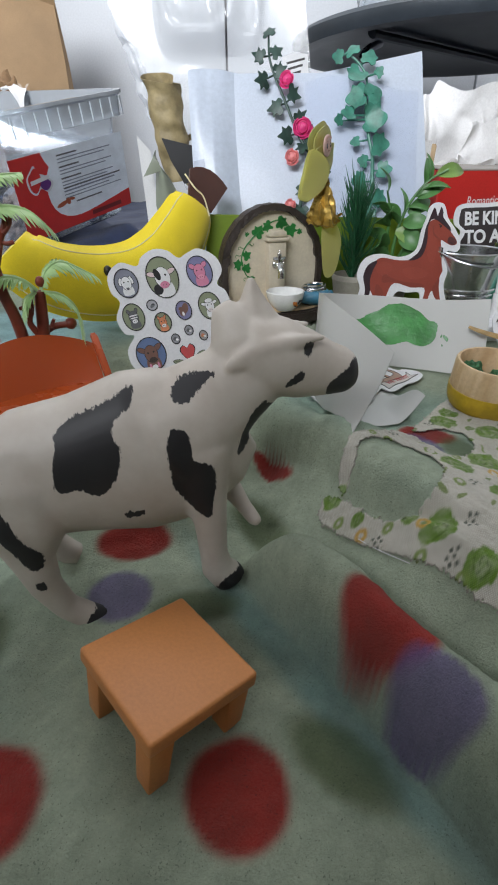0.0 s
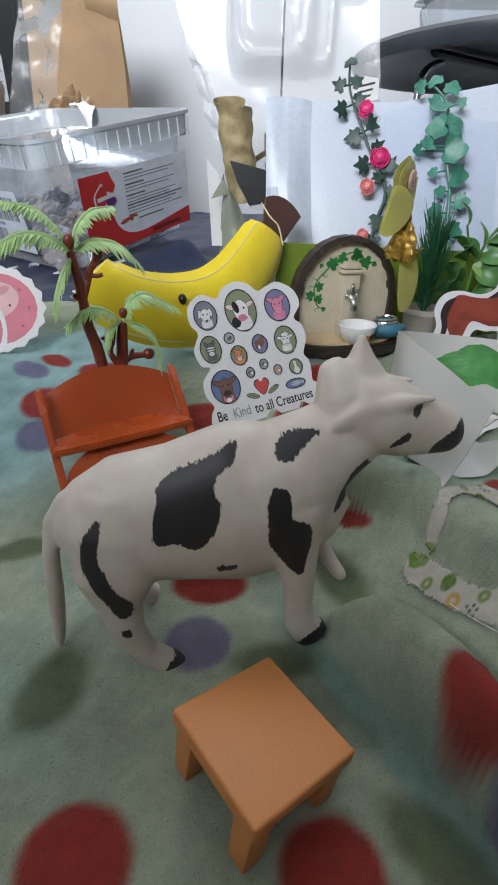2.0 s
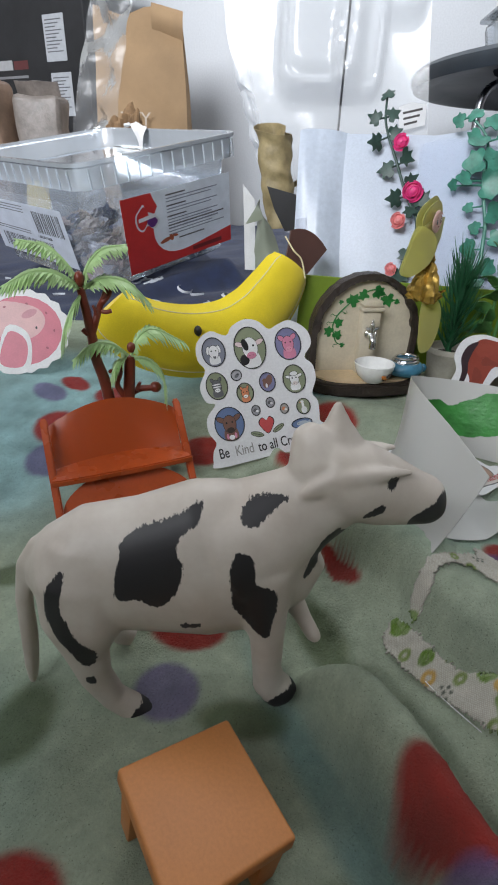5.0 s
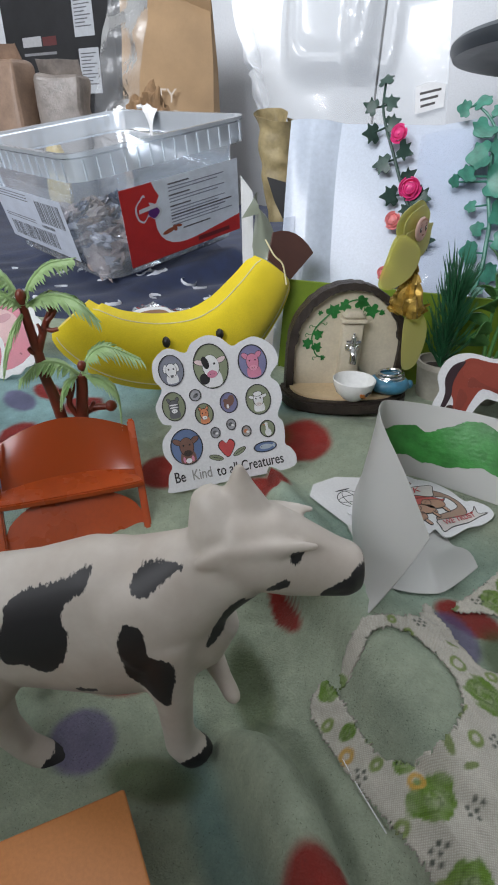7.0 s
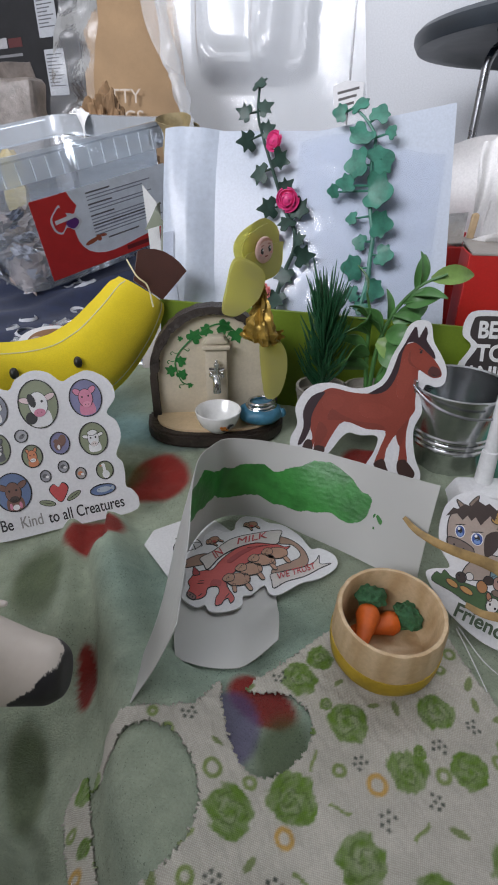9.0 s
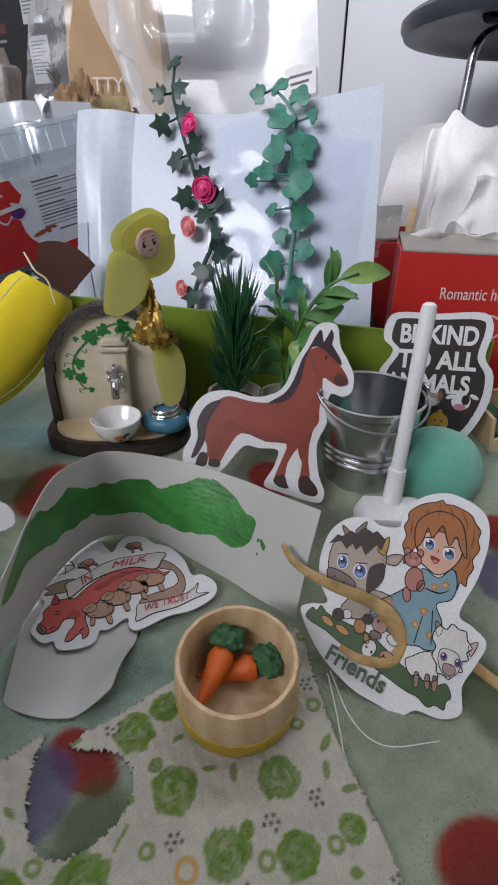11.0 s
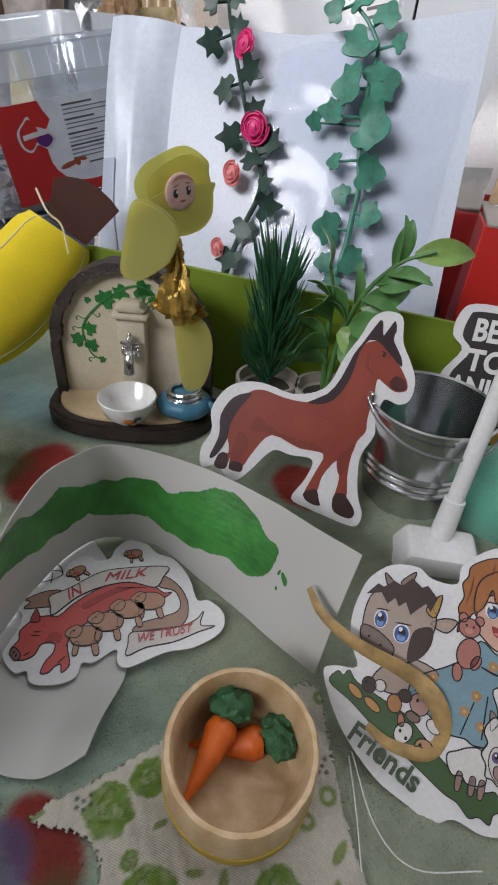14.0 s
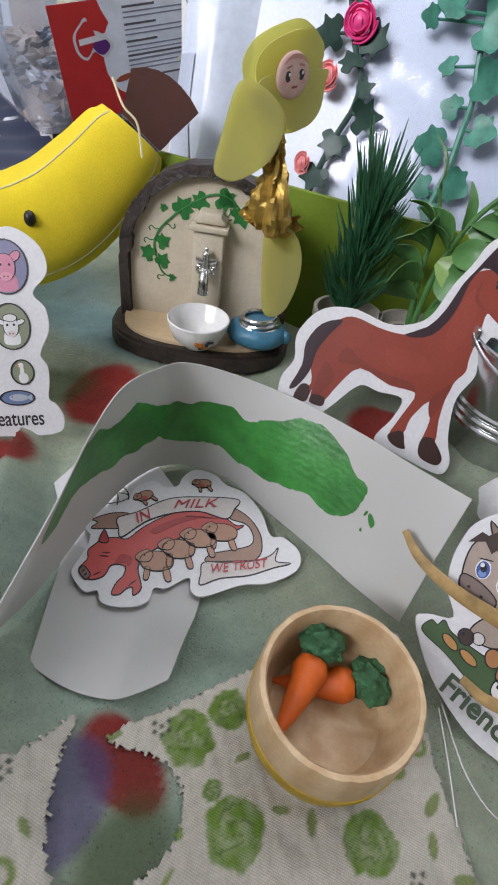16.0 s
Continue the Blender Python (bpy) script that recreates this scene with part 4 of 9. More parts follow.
def branch(bm, pts, r0, r1):
    line = path_round([(x * 0.001, z * 0.001, -0.005 + 0.0008 * math.sin(x * 2)) for x, z in pts], 5)
    tube(bm, line, taper(len(line), r0 * 0.001, r1 * 0.001), 10)


bm = bmesh.new()
branch(bm, [(0.5, 24), (-0.2, 44), (-1.7, 57.3), (-3.9, 66.4), (-4.5, 75.0), (-5.6, 85.1), (-6.6, 93.5)], 2.6, 1.5)
for pts, r0, r1 in (([(-4.6, 76), (-2.6, 81.5), (-0.7, 85.8), (1.4, 90), (2.3, 93), (1.9, 96.3)], 1.5, 0.9), ([(0.6, 88), (3.4, 91), (4.4, 95.2)], 1.0, 0.6), ([(-0.9, 85), (1.4, 84.4), (3.6, 84.9)], 0.9, 0.8), ([(-2.2, 83), (-2.4, 85.6), (-3.0, 87)], 0.8, 0.5), ([(-4.6, 77), (-6, 76.8), (-7.4, 78.0)], 1.3, 1.0)):
    branch(bm, pts, r0, r1)
blob(bm, (-0.0066, 0.0965, -0.005), (0.0019, 0.0030, 0.0019), 2)
part("trunk", bm, TRUNK, palm, "knobbly dark brown tall trunk")
bm = bmesh.new()
branch(bm, [(5.5, 24), (6.6, 42), (7.4, 51.5), (8.6, 60.6), (9.0, 66.5)], 2.6, 2.1)
for pts, r0, r1 in (([(6.6, 48), (3.2, 54.5), (4.1, 59.3), (3.6, 62)], 1.4, 0.8), ([(3.6, 57), (1.8, 60.6), (0.6, 61)], 1.0, 0.7), ([(4.1, 58), (5.4, 61), (6.0, 63.5)], 0.9, 0.5), ([(7.2, 50.4), (11.6, 51.9), (15.7, 52.3), (17, 52.3)], 1.5, 1.2), ([(10.6, 51.6), (11.6, 53.4), (12.4, 55)], 0.9, 0.6)):
    branch(bm, pts, r0, r1)
blob(bm, (0.0185, 0.0524, -0.005), (0.0025, 0.0024, 0.0024), 2)
blob(bm, (0.0098, 0.0700, -0.005), (0.0018, 0.0022, 0.0018), 2)
part("trunk", bm, TRUNK, palm, "short dark brown side trunk with a knob")
bm = bmesh.new()
lowest = (0.0280 - PALM.translation.z) / 0.994
blob(bm, (0.0030, lowest + 0.0008, -0.0050), (0.0145, 0.0010, 0.0050), 3)
part("foot", bm, TRUNK, palm, "thin brown base plate")


def frond(pts, width, seed):
    """A pinnate leaf along a bent rib; the narrow leaflets nearly touch and hang to both sides."""
    rnd = random.Random(seed)
    bm = bmesh.new()
    rib = path_round([(x * 0.001, z * 0.001, -0.005 + dz * 0.001) for x, z, dz in pts], 8)
    n = len(rib)
    tube(bm, rib, taper(n, 0.0008, 0.0003), 6)
    # solid middle of the blade
    for s in (-1, 1):
        inner, outer, under = [], [], []
        for i in range(1, n):
            t = i / (n - 1)
            w = 0.34 * width * math.sin(math.pi * (0.10 + 0.84 * t)) ** 0.7
            d = (rib[min(i + 1, n - 1)] - rib[i - 1]).normalized()
            inner.append(bm.verts.new(rib[i]))
            outer.append(bm.verts.new(rib[i] + w * (d * 0.45 + Vector((0, -0.60 if s > 0 else -0.10, s * 0.75)))))
        for i in range(len(inner) - 1):
            bm.faces.new((inner[i], inner[i + 1], outer[i + 1], outer[i]))
    for i in range(2, n):
        t = i / (n - 1)
        w = width * math.sin(math.pi * (0.16 + 0.72 * t)) ** 0.7
        d = (rib[min(i + 1, n - 1)] - rib[i - 1]).normalized()
        for s in (-1, 1):
            if t > 0.55 and s < 0 and rnd.random() < 0.15:
                continue
            b = rib[i] + w * (d * rnd.uniform(0.35, 0.55) + Vector((0, -0.60 if s > 0 else -0.10, 0)) * rnd.uniform(0.75, 1.15) + Vector((0, 0, s * 0.75)))
            half = d * (0.62 * (rib[1] - rib[0]).length)
            mid = rib[i].lerp(b, 0.55) + Vector((0, w * 0.10, 0))
            vs = [bm.verts.new(p) for p in (rib[i] - half, mid - half * 1.1, b, mid + half * 1.1, rib[i] + half)]
            ws = [bm.verts.new(v.co + Vector((0, -0.0003, -0.0002))) for v in vs]
            bm.faces.new(vs), bm.faces.new(ws[::-1])
            for k in range(5):
                bm.faces.new((vs[k], ws[k], ws[(k + 1) % 5], vs[(k + 1) % 5]))
    return bm


for k, (pts, w) in enumerate((
    ([(-5.6, 92.8, 0), (-13.3, 98.6, 1), (-22.0, 99.8, 2), (-31.4, 95.7, 3)], 0.0085), ([(-5.8, 91.9, 0), (-10.2, 87.3, 3), (-13.7, 80.7, 5), (-16.0, 73.9, 6)], 0.0075), ([(-5.6, 93.2, 0), (1.5, 96.8, 0), (10.4, 95.0, 1), (17.5, 87.8, 2)], 0.0085), ([(-6.4, 93.5, 0), (-10, 101, -3), (-16, 107, -6), (-25, 109, -8)], 0.008), ([(-6.2, 93.5, 0), (-3, 101, -2), (3, 106, -5), (11, 107, -8)], 0.008),
    ([(8.2, 66.9, 0), (3.0, 71.8, 1), (-4.2, 72.9, 1), (-12.0, 67.3, 2)], 0.0070), ([(9.6, 66.8, 0), (12.8, 73.5, -1), (19.6, 76.2, -2), (31.9, 69.6, -3)], 0.0085), ([(9.5, 66.2, 0), (16.5, 64.3, 1), (21.5, 58.0, 2), (21.8, 44.6, 3)], 0.0072), ([(7.8, 66.3, 0), (3.3, 64.6, 3), (0.6, 59.3, 5)], 0.0065))):
    part("frond", frond(pts, w, k), FROND, palm, smooth=False)

# ---- felt banana ----
BAN = frame_of((-0.0568, 0.2602, 0.0505), (0.083, 0.070, 0), (-0.167, 0.198, 0.966))
banana = thing("felt_banana", "stuffed yellow felt banana with pale stitching and a brown tip", "felt toy", BAN)
spine = path_round([(-54, 29, 0), (-49, 22.5, 0), (-36, 14, 0), (-17, 9, 0), (3, 9.2, 0), (19, 15.5, 0), (33, 27, 0), (42.5, 37.5, 0), (46, 42, 0)], 8)
n = len(spine)


def pillow(a):
    """Cross-section of the stuffed body: round faces that pinch to a flat sewn edge on two sides."""
    c, d = math.cos(a), math.sin(a)
    edge = abs(c) ** 26
    return (c * (0.97 + 0.16 * edge), math.copysign(abs(d) ** 0.85, d) * 0.52 * (1 - 0.80 * edge))


radius = [0.001 * (6.7 + 9.6 * math.sin(math.pi * min(1, 0.05 + i / (n - 1) * 0.82)) ** 0.62) * (1 - 0.14 * max(0, i / (n - 1) - 0.6) / 0.4) for i in range(n)]
bm = bmesh.new()
rings = []
for i, p in enumerate(spine):
    d = (spine[min(i + 1, n - 1)] - spine[max(i - 1, 0)]).normalized()
    side = Vector((d.y, -d.x, 0))
    ring = []
    for k in range(32):
        a = 2 * math.pi * k / 32
        ring.append(bm.verts.new(p * 0.001 + radius[i] * (side * pillow(a)[0] + Vector((0, 0, 1)) * pillow(a)[1])))
    rings.append(ring)
for a, b in zip(rings, rings[1:]):
    for k in range(32):
        bm.faces.new((a[k], a[(k + 1) % 32], b[(k + 1) % 32], b[k]))
bm.faces.new(rings[0][::-1]), bm.faces.new(rings[-1])
part("body", bm, BANANA, banana)
for ang in (2.6, 0.35):
    bm = bmesh.new()
    pts = []
    for i in range(3, n - 1):
        p, d = spine[i], (spine[min(i + 1, n - 1)] - spine[i - 1]).normalized()
        side = Vector((d.y, -d.x, 0))
        pts.append(p * 0.001 + radius[i] * 1.005 * (side * pillow(ang)[0] + Vector((0, 0, 1)) * pillow(ang)[1]))
    tube(bm, pts, 0.00028, 6)
    part("seam", bm, THREAD, banana, "pale stitched seam")
for ex, ey in ((-15.9, 13.9), (10.4, 14.6)):
    bm = bmesh.new()
    blob(bm, (ex * 0.001, ey * 0.001, 0.0088), (0.0019, 0.0026, 0.0022), 2)
    part("eye", bm, ink(0.012, 0.011, 0.012), banana, "black dot eye")
bm = plate([(42.5, 46.5), (46.5, 59.0), (50.5, 59.6), (54.6, 59.2), (58.6, 57.8), (62.2, 55.4), (65.4, 52.2), (68, 48.4), (54.4, 36.6)], 0, 1.4)
tip = part("tip", bm, BROWNFELT, banana, "brown felt tip")
tip.matrix_local = pose(0, 0, -0.001, 0, -3, 0)
bm = bmesh.new()
pts = path_round([(0.040, 0.0555, 0.006), (0.0425, 0.048, 0.009), (0.0465, 0.0435, 0.0095), (0.0475, 0.034, 0.0102)])
tube(bm, pts, 0.0004, 6)
part("thread", bm, THREAD, banana, "loose pale thread")


# ---- sticker with many animal portraits ----
BK = frame_of((-0.0442, 0.1922, 0.0265), (0.0439, 0.0225, 0.0055), (-0.0143, 0.018, 0.0415))
kind = thing("animal_sticker", "white die-cut sticker with round animal portraits, leaning on the felt banana", "sticker", BK)
outline = curve_round([(-0.6, 0.5), (1.0, -2.2), (25, -1.8), (48.5, -1.6), (52.2, 2.5), (50.5, 6.8), (48.6, 8.5), (49.2, 13), (49.2, 17.5), (47.6, 20.8), (50.6, 27), (50.2, 33), (47.4, 36.8), (51.6, 42), (50.4, 48.5), (44, 53.2), (38, 52.2), (34, 51), (30, 55), (24.5, 56.6), (18.5, 54.6), (15.2, 51.2), (8.8, 54), (2.6, 50), (1.6, 43), (3.8, 38.4), (0.2, 32), (1.6, 25.5), (5, 23.8), (0.6, 19), (0, 13), (2.2, 8.2), (0.4, 5)], 4)
part("backing", plate(outline, -0.5, 0.0), VINYL, kind)
SAGE, SLATE, MAUVE, SKY = (0.24, 0.27, 0.17), (0.21, 0.22, 0.27), (0.20, 0.20, 0.34), (0.13, 0.19, 0.34)
WHITE, ROSE, FAWN, FOX, GREY = (0.76, 0.76, 0.76), (0.60, 0.22, 0.32), (0.19, 0.10, 0.075), (0.62, 0.23, 0.11), (0.12, 0.12, 0.13)


def portrait(cx, cy, rx, ry, ground_colour, shapes, name="portrait"):
    full = [(ground_colour, 0, ell(cx, cy, rx, ry)), (BLACK, 5, ring_pts(cx, cy, rx, ry, 0.35))]
    move = lambda pts: tuple(move(q) for q in pts) if isinstance(pts, tuple) else [(cx + x, cy + y) for x, y in pts]
    full += [(c, layer + 1, move(pts)) for c, layer, pts in shapes]
    art(name, kind, full)


def face(colour, r, ears, snout, eye=0.32, neck=True, ear_colour=None, drop=0.0):
    """A simple front view of an animal's head: neck, two ears, head, muzzle and eyes."""
    out = []
    if neck:
        out.append((colour, 0, curve_round([(-0.75 * r, -1.75 * r), (0.75 * r, -1.75 * r), (0.62 * r, -0.5 * r), (-0.62 * r, -0.5 * r)], 4)))
    for s in (-1, 1):
        out.append((BLACK, 1, ell(s * ears[0] * r, ears[1] * r, ears[2] * r + 0.2, ears[3] * r + 0.2, s * ears[4])))
        out.append((ear_colour or colour, 2, ell(s * ears[0] * r, ears[1] * r, ears[2] * r, ears[3] * r, s * ears[4])))
    out += [(BLACK, 2, ell(0, 0, 0.74 * r + 0.2, r + 0.2)), (colour, 3, ell(0, 0, 0.74 * r, r)), (snout, 4, ell(0, -0.72 * r + drop, 0.46 * r, 0.34 * r))]
    out += [(BLACK, 4, ell(s * 0.34 * r, 0.18 * r, eye, eye * 1.1, n=10)) for s in (-1, 1)]
    out += [(BLACK, 5, ell(s * 0.16 * r, -0.72 * r + drop, 0.16, 0.22, n=8)) for s in (-1, 1)]
    return out


EARS, UPRIGHT = (0.95, 0.45, 0.48, 0.22, 20), (0.62, 0.95, 0.22, 0.42, -25)
portrait(8.8, 45.2, 5.0, 6.2, SLATE, face(WHITE, 2.7, (0.85, 0.35, 0.25, 0.6, 12), WHITE) + [(GREY, 5, ell(0, -2.3, 0.6, 0.5))])
portrait(24.4, 44.4, 7.0, 9.0, SAGE, face(WHITE, 4.4, EARS, ROSE, 0.45, ear_colour=(0.70, 0.55, 0.55)) + [(BLACK, 4, ell(-2.0, 1.6, 1.3, 2.6, 12)), (BLACK, 2, ell(-3.2, -4.6, 2.0, 2.2))])
portrait(41.2, 43.4, 5.9, 7.0, MAUVE, face(ROSE, 3.3, (0.80, 0.80, 0.48, 0.30, 40), (0.70, 0.30, 0.40)))
portrait(7.2, 31.2, 4.6, 5.8, SAGE, face(GREY, 2.5, UPRIGHT, WHITE) + [(WHITE, 5, ell(0, 0.6, 1.8, 0.28)), (WHITE, 5, ell(0, -0.4, 1.7, 0.25))])
portrait(16.2, 34.2, 2.4, 2.4, (0.36, 0.36, 0.38), [(GREY, 0, ell(0.2, -0.2, 1.2, 0.7, 35)), (BLACK, 1, ell(0.5, 0.3, 0.3, 0.3))])
portrait(18.4, 26.3, 3.7, 4.3, SAGE, face(FOX, 2.1, UPRIGHT, WHITE, 0.25))
portrait(28.8, 29.0, 3.6, 4.2, MAUVE, [(FAWN, 1, ell(0.9, 0.8, 1.4, 2.2, -20)), (FAWN, 2, ell(-0.8, -0.8, 1.3, 1.7)), (FAWN, 3, ell(-1.2, 0.9, 0.9, 0.8)), (WHITE, 3, ell(-0.6, -1.4, 0.5, 0.9))])
portrait(40.8, 28.2, 5.2, 6.2, SAGE, face(WHITE, 2.6, EARS, (0.70, 0.62, 0.60)) + [(WHITE, 5, ell(0, 2.3, 1.7, 0.9)), (BLACK, 4, ring_pts(0, 2.3, 1.9, 1.1, 0.2))])
portrait(9.2, 14.8, 6.4, 7.2, SKY, face(FAWN, 3.6, (0.92, 0.62, 0.55, 0.27, 32), (0.05, 0.035, 0.03), 0.38) + [(ROSE, 2, ell(-1.7, -5.0, 0.5, 1.2)), (ROSE, 2, ell(1.7, -5.0, 0.5, 1.2)), (WHITE, 2, ell(0, -5.6, 1.2, 1.0))])
for cx, cy, c in ((21.4, 18.2, (0.30, 0.30, 0.32)), (28.2, 20.3, (0.34, 0.34, 0.36)), (33.8, 16.6, (0.36, 0.34, 0.32))):
    portrait(cx, cy, 2.0, 2.3, c, [(FOX if cx > 33 else GREY, 0, ell(-0.3, 0.1, 0.9, 0.7, 30)), (WHITE, 1, ell(0.5, -0.4, 0.6, 0.45, -20))])
portrait(42.4, 16.0, 3.2, 3.5, SAGE, [(WHITE, 0, ell(0.1, -1.6, 1.3, 1.5)), (WHITE, 1, ell(-0.1, 0.3, 0.55, 1.7)), (WHITE, 2, ell(-0.3, 1.9, 0.75, 0.65)), (FOX, 3, ell(-1.2, 1.8, 0.5, 0.22))])
portrait(40.2, 9.0, 4.8, 2.2, SKY, [((0.40, 0.46, 0.52), 0, ell(0.3, 0, 2.6, 1.0)), ((0.40, 0.46, 0.52), 0, [(2.4, 0), (4.0, 1.0), (4.0, -1.0)]), (BLACK, 1, ell(-1.4, 0.2, 0.2, 0.2))])
heart = [(24.8, 7.9), (22.0, 11.6), (22.1, 13.6), (23.6, 14.5), (24.9, 13.2), (26.3, 14.5), (27.8, 13.4), (27.7, 11.4)]
art("heart", kind, [(BLACK, 0, curve_round([(24.8 + (x - 24.8) * 1.12, 11.2 + (y - 11.2) * 1.1) for x, y in heart], 4)), ((0.52, 0.075, 0.075), 1, curve_round(heart, 4))], "red printed heart")
for x, y, turn in ((20.0, 8.3, 160), (29.6, 9.1, 25)):
    art("leaf", kind, [(BLACK, 0, ell(x, y, 3.0, 1.15, turn)), (SAGE, 1, ell(x, y, 2.7, 0.9, turn)), (BLACK, 2, ell(x, y, 2.2, 0.12, turn))])
for word, x, c in (("Be", 2.2, BLACK), ("Kind", 9.2, (0.30, 0.29, 0.28)), ("to all Creatures", 19.2, BLACK)):
    lettering(word, 0.0060, kind, c, x * 0.001, 0.0014 - 0.00002 * x, 0.0, 0.5, 0.72, bold=0.00005)

# ---- horse sticker ----
HORSE = frame_of((0.1011, 0.2488, 0.0405), (0.0452, 0.0039, -0.0085), (-0.0063, 0.0284, 0.0516))
horse = thing("horse_sticker", "die-cut chestnut horse with black mane, leaning on a flower pot", "sticker", HORSE)
rim = [(-47.6, -2.2), (-49.6, 3), (-48.4, 9), (-50.6, 15), (-49.0, 21.4), (-45.6, 25.2), (-40.7, 27.2), (-36.8, 27.6), (-29.8, 27.6), (-23.8, 30.4), (-20.8, 34.5), (-19.6, 42.7), (-17.6, 49.4), (-16.4, 55.2), (-13.4, 58.2), (-8.7, 58.2), (-5.9, 51.8), (-2.2, 47.7), (1.2, 43.0), (1.9, 37.6), (-0.6, 35.2), (-4.9, 35.0), (-4.8, 28.8), (-3.6, 24.5), (-5.0, 17.8), (-3.4, 11.2), (-1.2, 6.1), (1.8, 1.4), (0.6, -2.6), (-9, -2.6), (-13, -2.4), (-19.2, -1.4), (-17.4, 5.6), (-17.6, 11.6), (-24, 10.6), (-29.4, 10.0), (-33.6, 2), (-36.2, -2.2), (-39.6, -2.4), (-43.6, 0)]
part("backing", plate(curve_round(rim, 4), -0.6, 0.0), VINYL, horse)
CHEST, MANE, HOOF = (0.270, 0.050, 0.030), (0.035, 0.017, 0.022), (0.045, 0.020, 0.016)
body = [(-43.4, 0.4), (-41.4, 5), (-43.8, 10), (-44.4, 16), (-43.6, 19.5), (-41.5, 23.9), (-38.0, 25.7), (-31.7, 25.7), (-25.6, 26.6), (-20.0, 29.1), (-17.5, 34.5), (-16.7, 43.4), (-16.1, 47.4), (-12.8, 49.8), (-9.8, 49.7), (-3.8, 44.9), (-0.7, 41.8), (-0.1, 39.5), (-2.9, 38.2), (-6.3, 39.2), (-8.7, 39.8), (-8.0, 35.3), (-7.2, 28.4), (-6.3, 24.7), (-7.5, 21.3), (-7.5, 16.5), (-6.3, 10.5), (-4.4, 4.7), (-7.5, 3.1), (-8.3, 9.1), (-10.8, 14.1), (-13.1, 8.0), (-13.0, 3.3), (-16.3, 0.8), (-15.5, 8.2), (-15.2, 14.4), (-22.3, 13.4), (-31.2, 14.2), (-34.4, 8.2), (-36.4, 1.4), (-39.4, 0.4), (-38.6, 6), (-40.2, 5), (-40.8, 0.4)]
mane = [(-24.9, 26.9), (-20.5, 31.0), (-18.4, 36.7), (-17.6, 43.9), (-16.3, 48.1), (-14.2, 55.3), (-12.9, 54.4), (-11.7, 51.6), (-10.3, 56.6), (-8.8, 53.9), (-8.7, 51.5), (-4.9, 47.8), (-3.8, 45.3), (-6.5, 46.6), (-9.4, 48.2), (-12.0, 49.5), (-15.0, 49.2), (-16.3, 45.0), (-16.0, 39.6), (-16.6, 34.0), (-18.6, 29.5), (-21.9, 27.3)]
tail = [(-41, 23.6), (-45.6, 20.6), (-47.4, 14.5), (-45.8, 8.5), (-46.4, 1.5), (-44.6, 2.6), (-43.2, 8), (-43.8, 13.5), (-42.6, 19)]
DEEP, GLOW = (0.215, 0.041, 0.026), (0.292, 0.056, 0.034)
art("print", horse, [
    (CHEST, 0, curve_round(body, 3)), (DEEP, 1, curve_round([(-37.5, 13.4), (-31.4, 14.6), (-22.3, 13.8), (-15.4, 14.8), (-18, 16.4), (-26, 15.6), (-33, 16.6), (-37, 18)], 3)), (DEEP, 1, curve_round([(-11.0, 14.2), (-8.4, 10), (-7.6, 16.2), (-7.7, 20.8), (-9.6, 18)], 3)), (DEEP, 1, curve_round([(-40.4, 12), (-36.4, 9), (-38.2, 3), (-39.8, 1), (-40.6, 6)], 3)),
    (GLOW, 1, curve_round([(-41.4, 20), (-38, 23.6), (-33, 22.4), (-34.6, 18.4), (-39, 17)], 3)), (GLOW, 1, curve_round([(-15.6, 36), (-14.8, 43), (-12.4, 44), (-10.6, 36), (-11.6, 28), (-14.6, 29)], 3)), (GLOW, 1, curve_round([(-27, 22), (-20, 24), (-14, 22), (-18, 18.6), (-25, 18)], 3)),
    (MANE, 2, curve_round(mane, 2)), (MANE, 2, curve_round(tail, 3)),
    (HOOF, 2, curve_round([(-16.5, 1.4), (-14.6, 3.4), (-13.0, 3.6), (-11.4, 1.0), (-10.6, -0.2), (-12.6, -0.8), (-15.2, -0.2)], 3)), (HOOF, 2, curve_round([(-7.9, 4.4), (-5.6, 5.6), (-4.2, 4.8), (-1.4, 2.6), (-0.4, 0.8), (-1.4, -0.8), (-5.3, -0.8), (-7.3, 0.8)], 3)), (HOOF, 2, curve_round([(-43.8, 3.6), (-41.6, 4.2), (-40.4, 1), (-41.4, -0.6), (-44.2, -0.4)], 3)), (HOOF, 2, curve_round([(-39.6, 2.6), (-36.4, 3), (-36.0, 0.6), (-39.6, 0.2)], 3)),
    (DEEP, 2, curve_round([(-13.4, 46.4), (-12.4, 42.4), (-9.2, 40.2), (-12.8, 41.4), (-13.8, 44)], 3)), ((0.085, 0.026, 0.024), 2, curve_round([(-4.4, 42.4), (-1.4, 42), (-0.4, 39.8), (-2.9, 38.5), (-5.2, 39.6)], 3)), (BLACK, 4, ell(-9.6, 46.6, 0.5, 0.5)), (BLACK, 3, ell(-9.7, 47.4, 0.9, 0.2, -12)), (BLACK, 3, ell(-2.6, 39.2, 1.4, 0.14, -20)),
])

def grown(pts, d):
    """An outline pushed outwards by d."""
    k = len(pts)
    area = sum(pts[i][0] * pts[(i + 1) % k][1] - pts[(i + 1) % k][0] * pts[i][1] for i in range(k))
    out = []
    for i in range(k):
        e = Vector(pts[(i + 1) % k]) - Vector(pts[i - 1])
        m = Vector((e.y, -e.x)).normalized() * (d if area > 0 else -d)
        out.append((pts[i][0] + m.x, pts[i][1] + m.y))
    return out


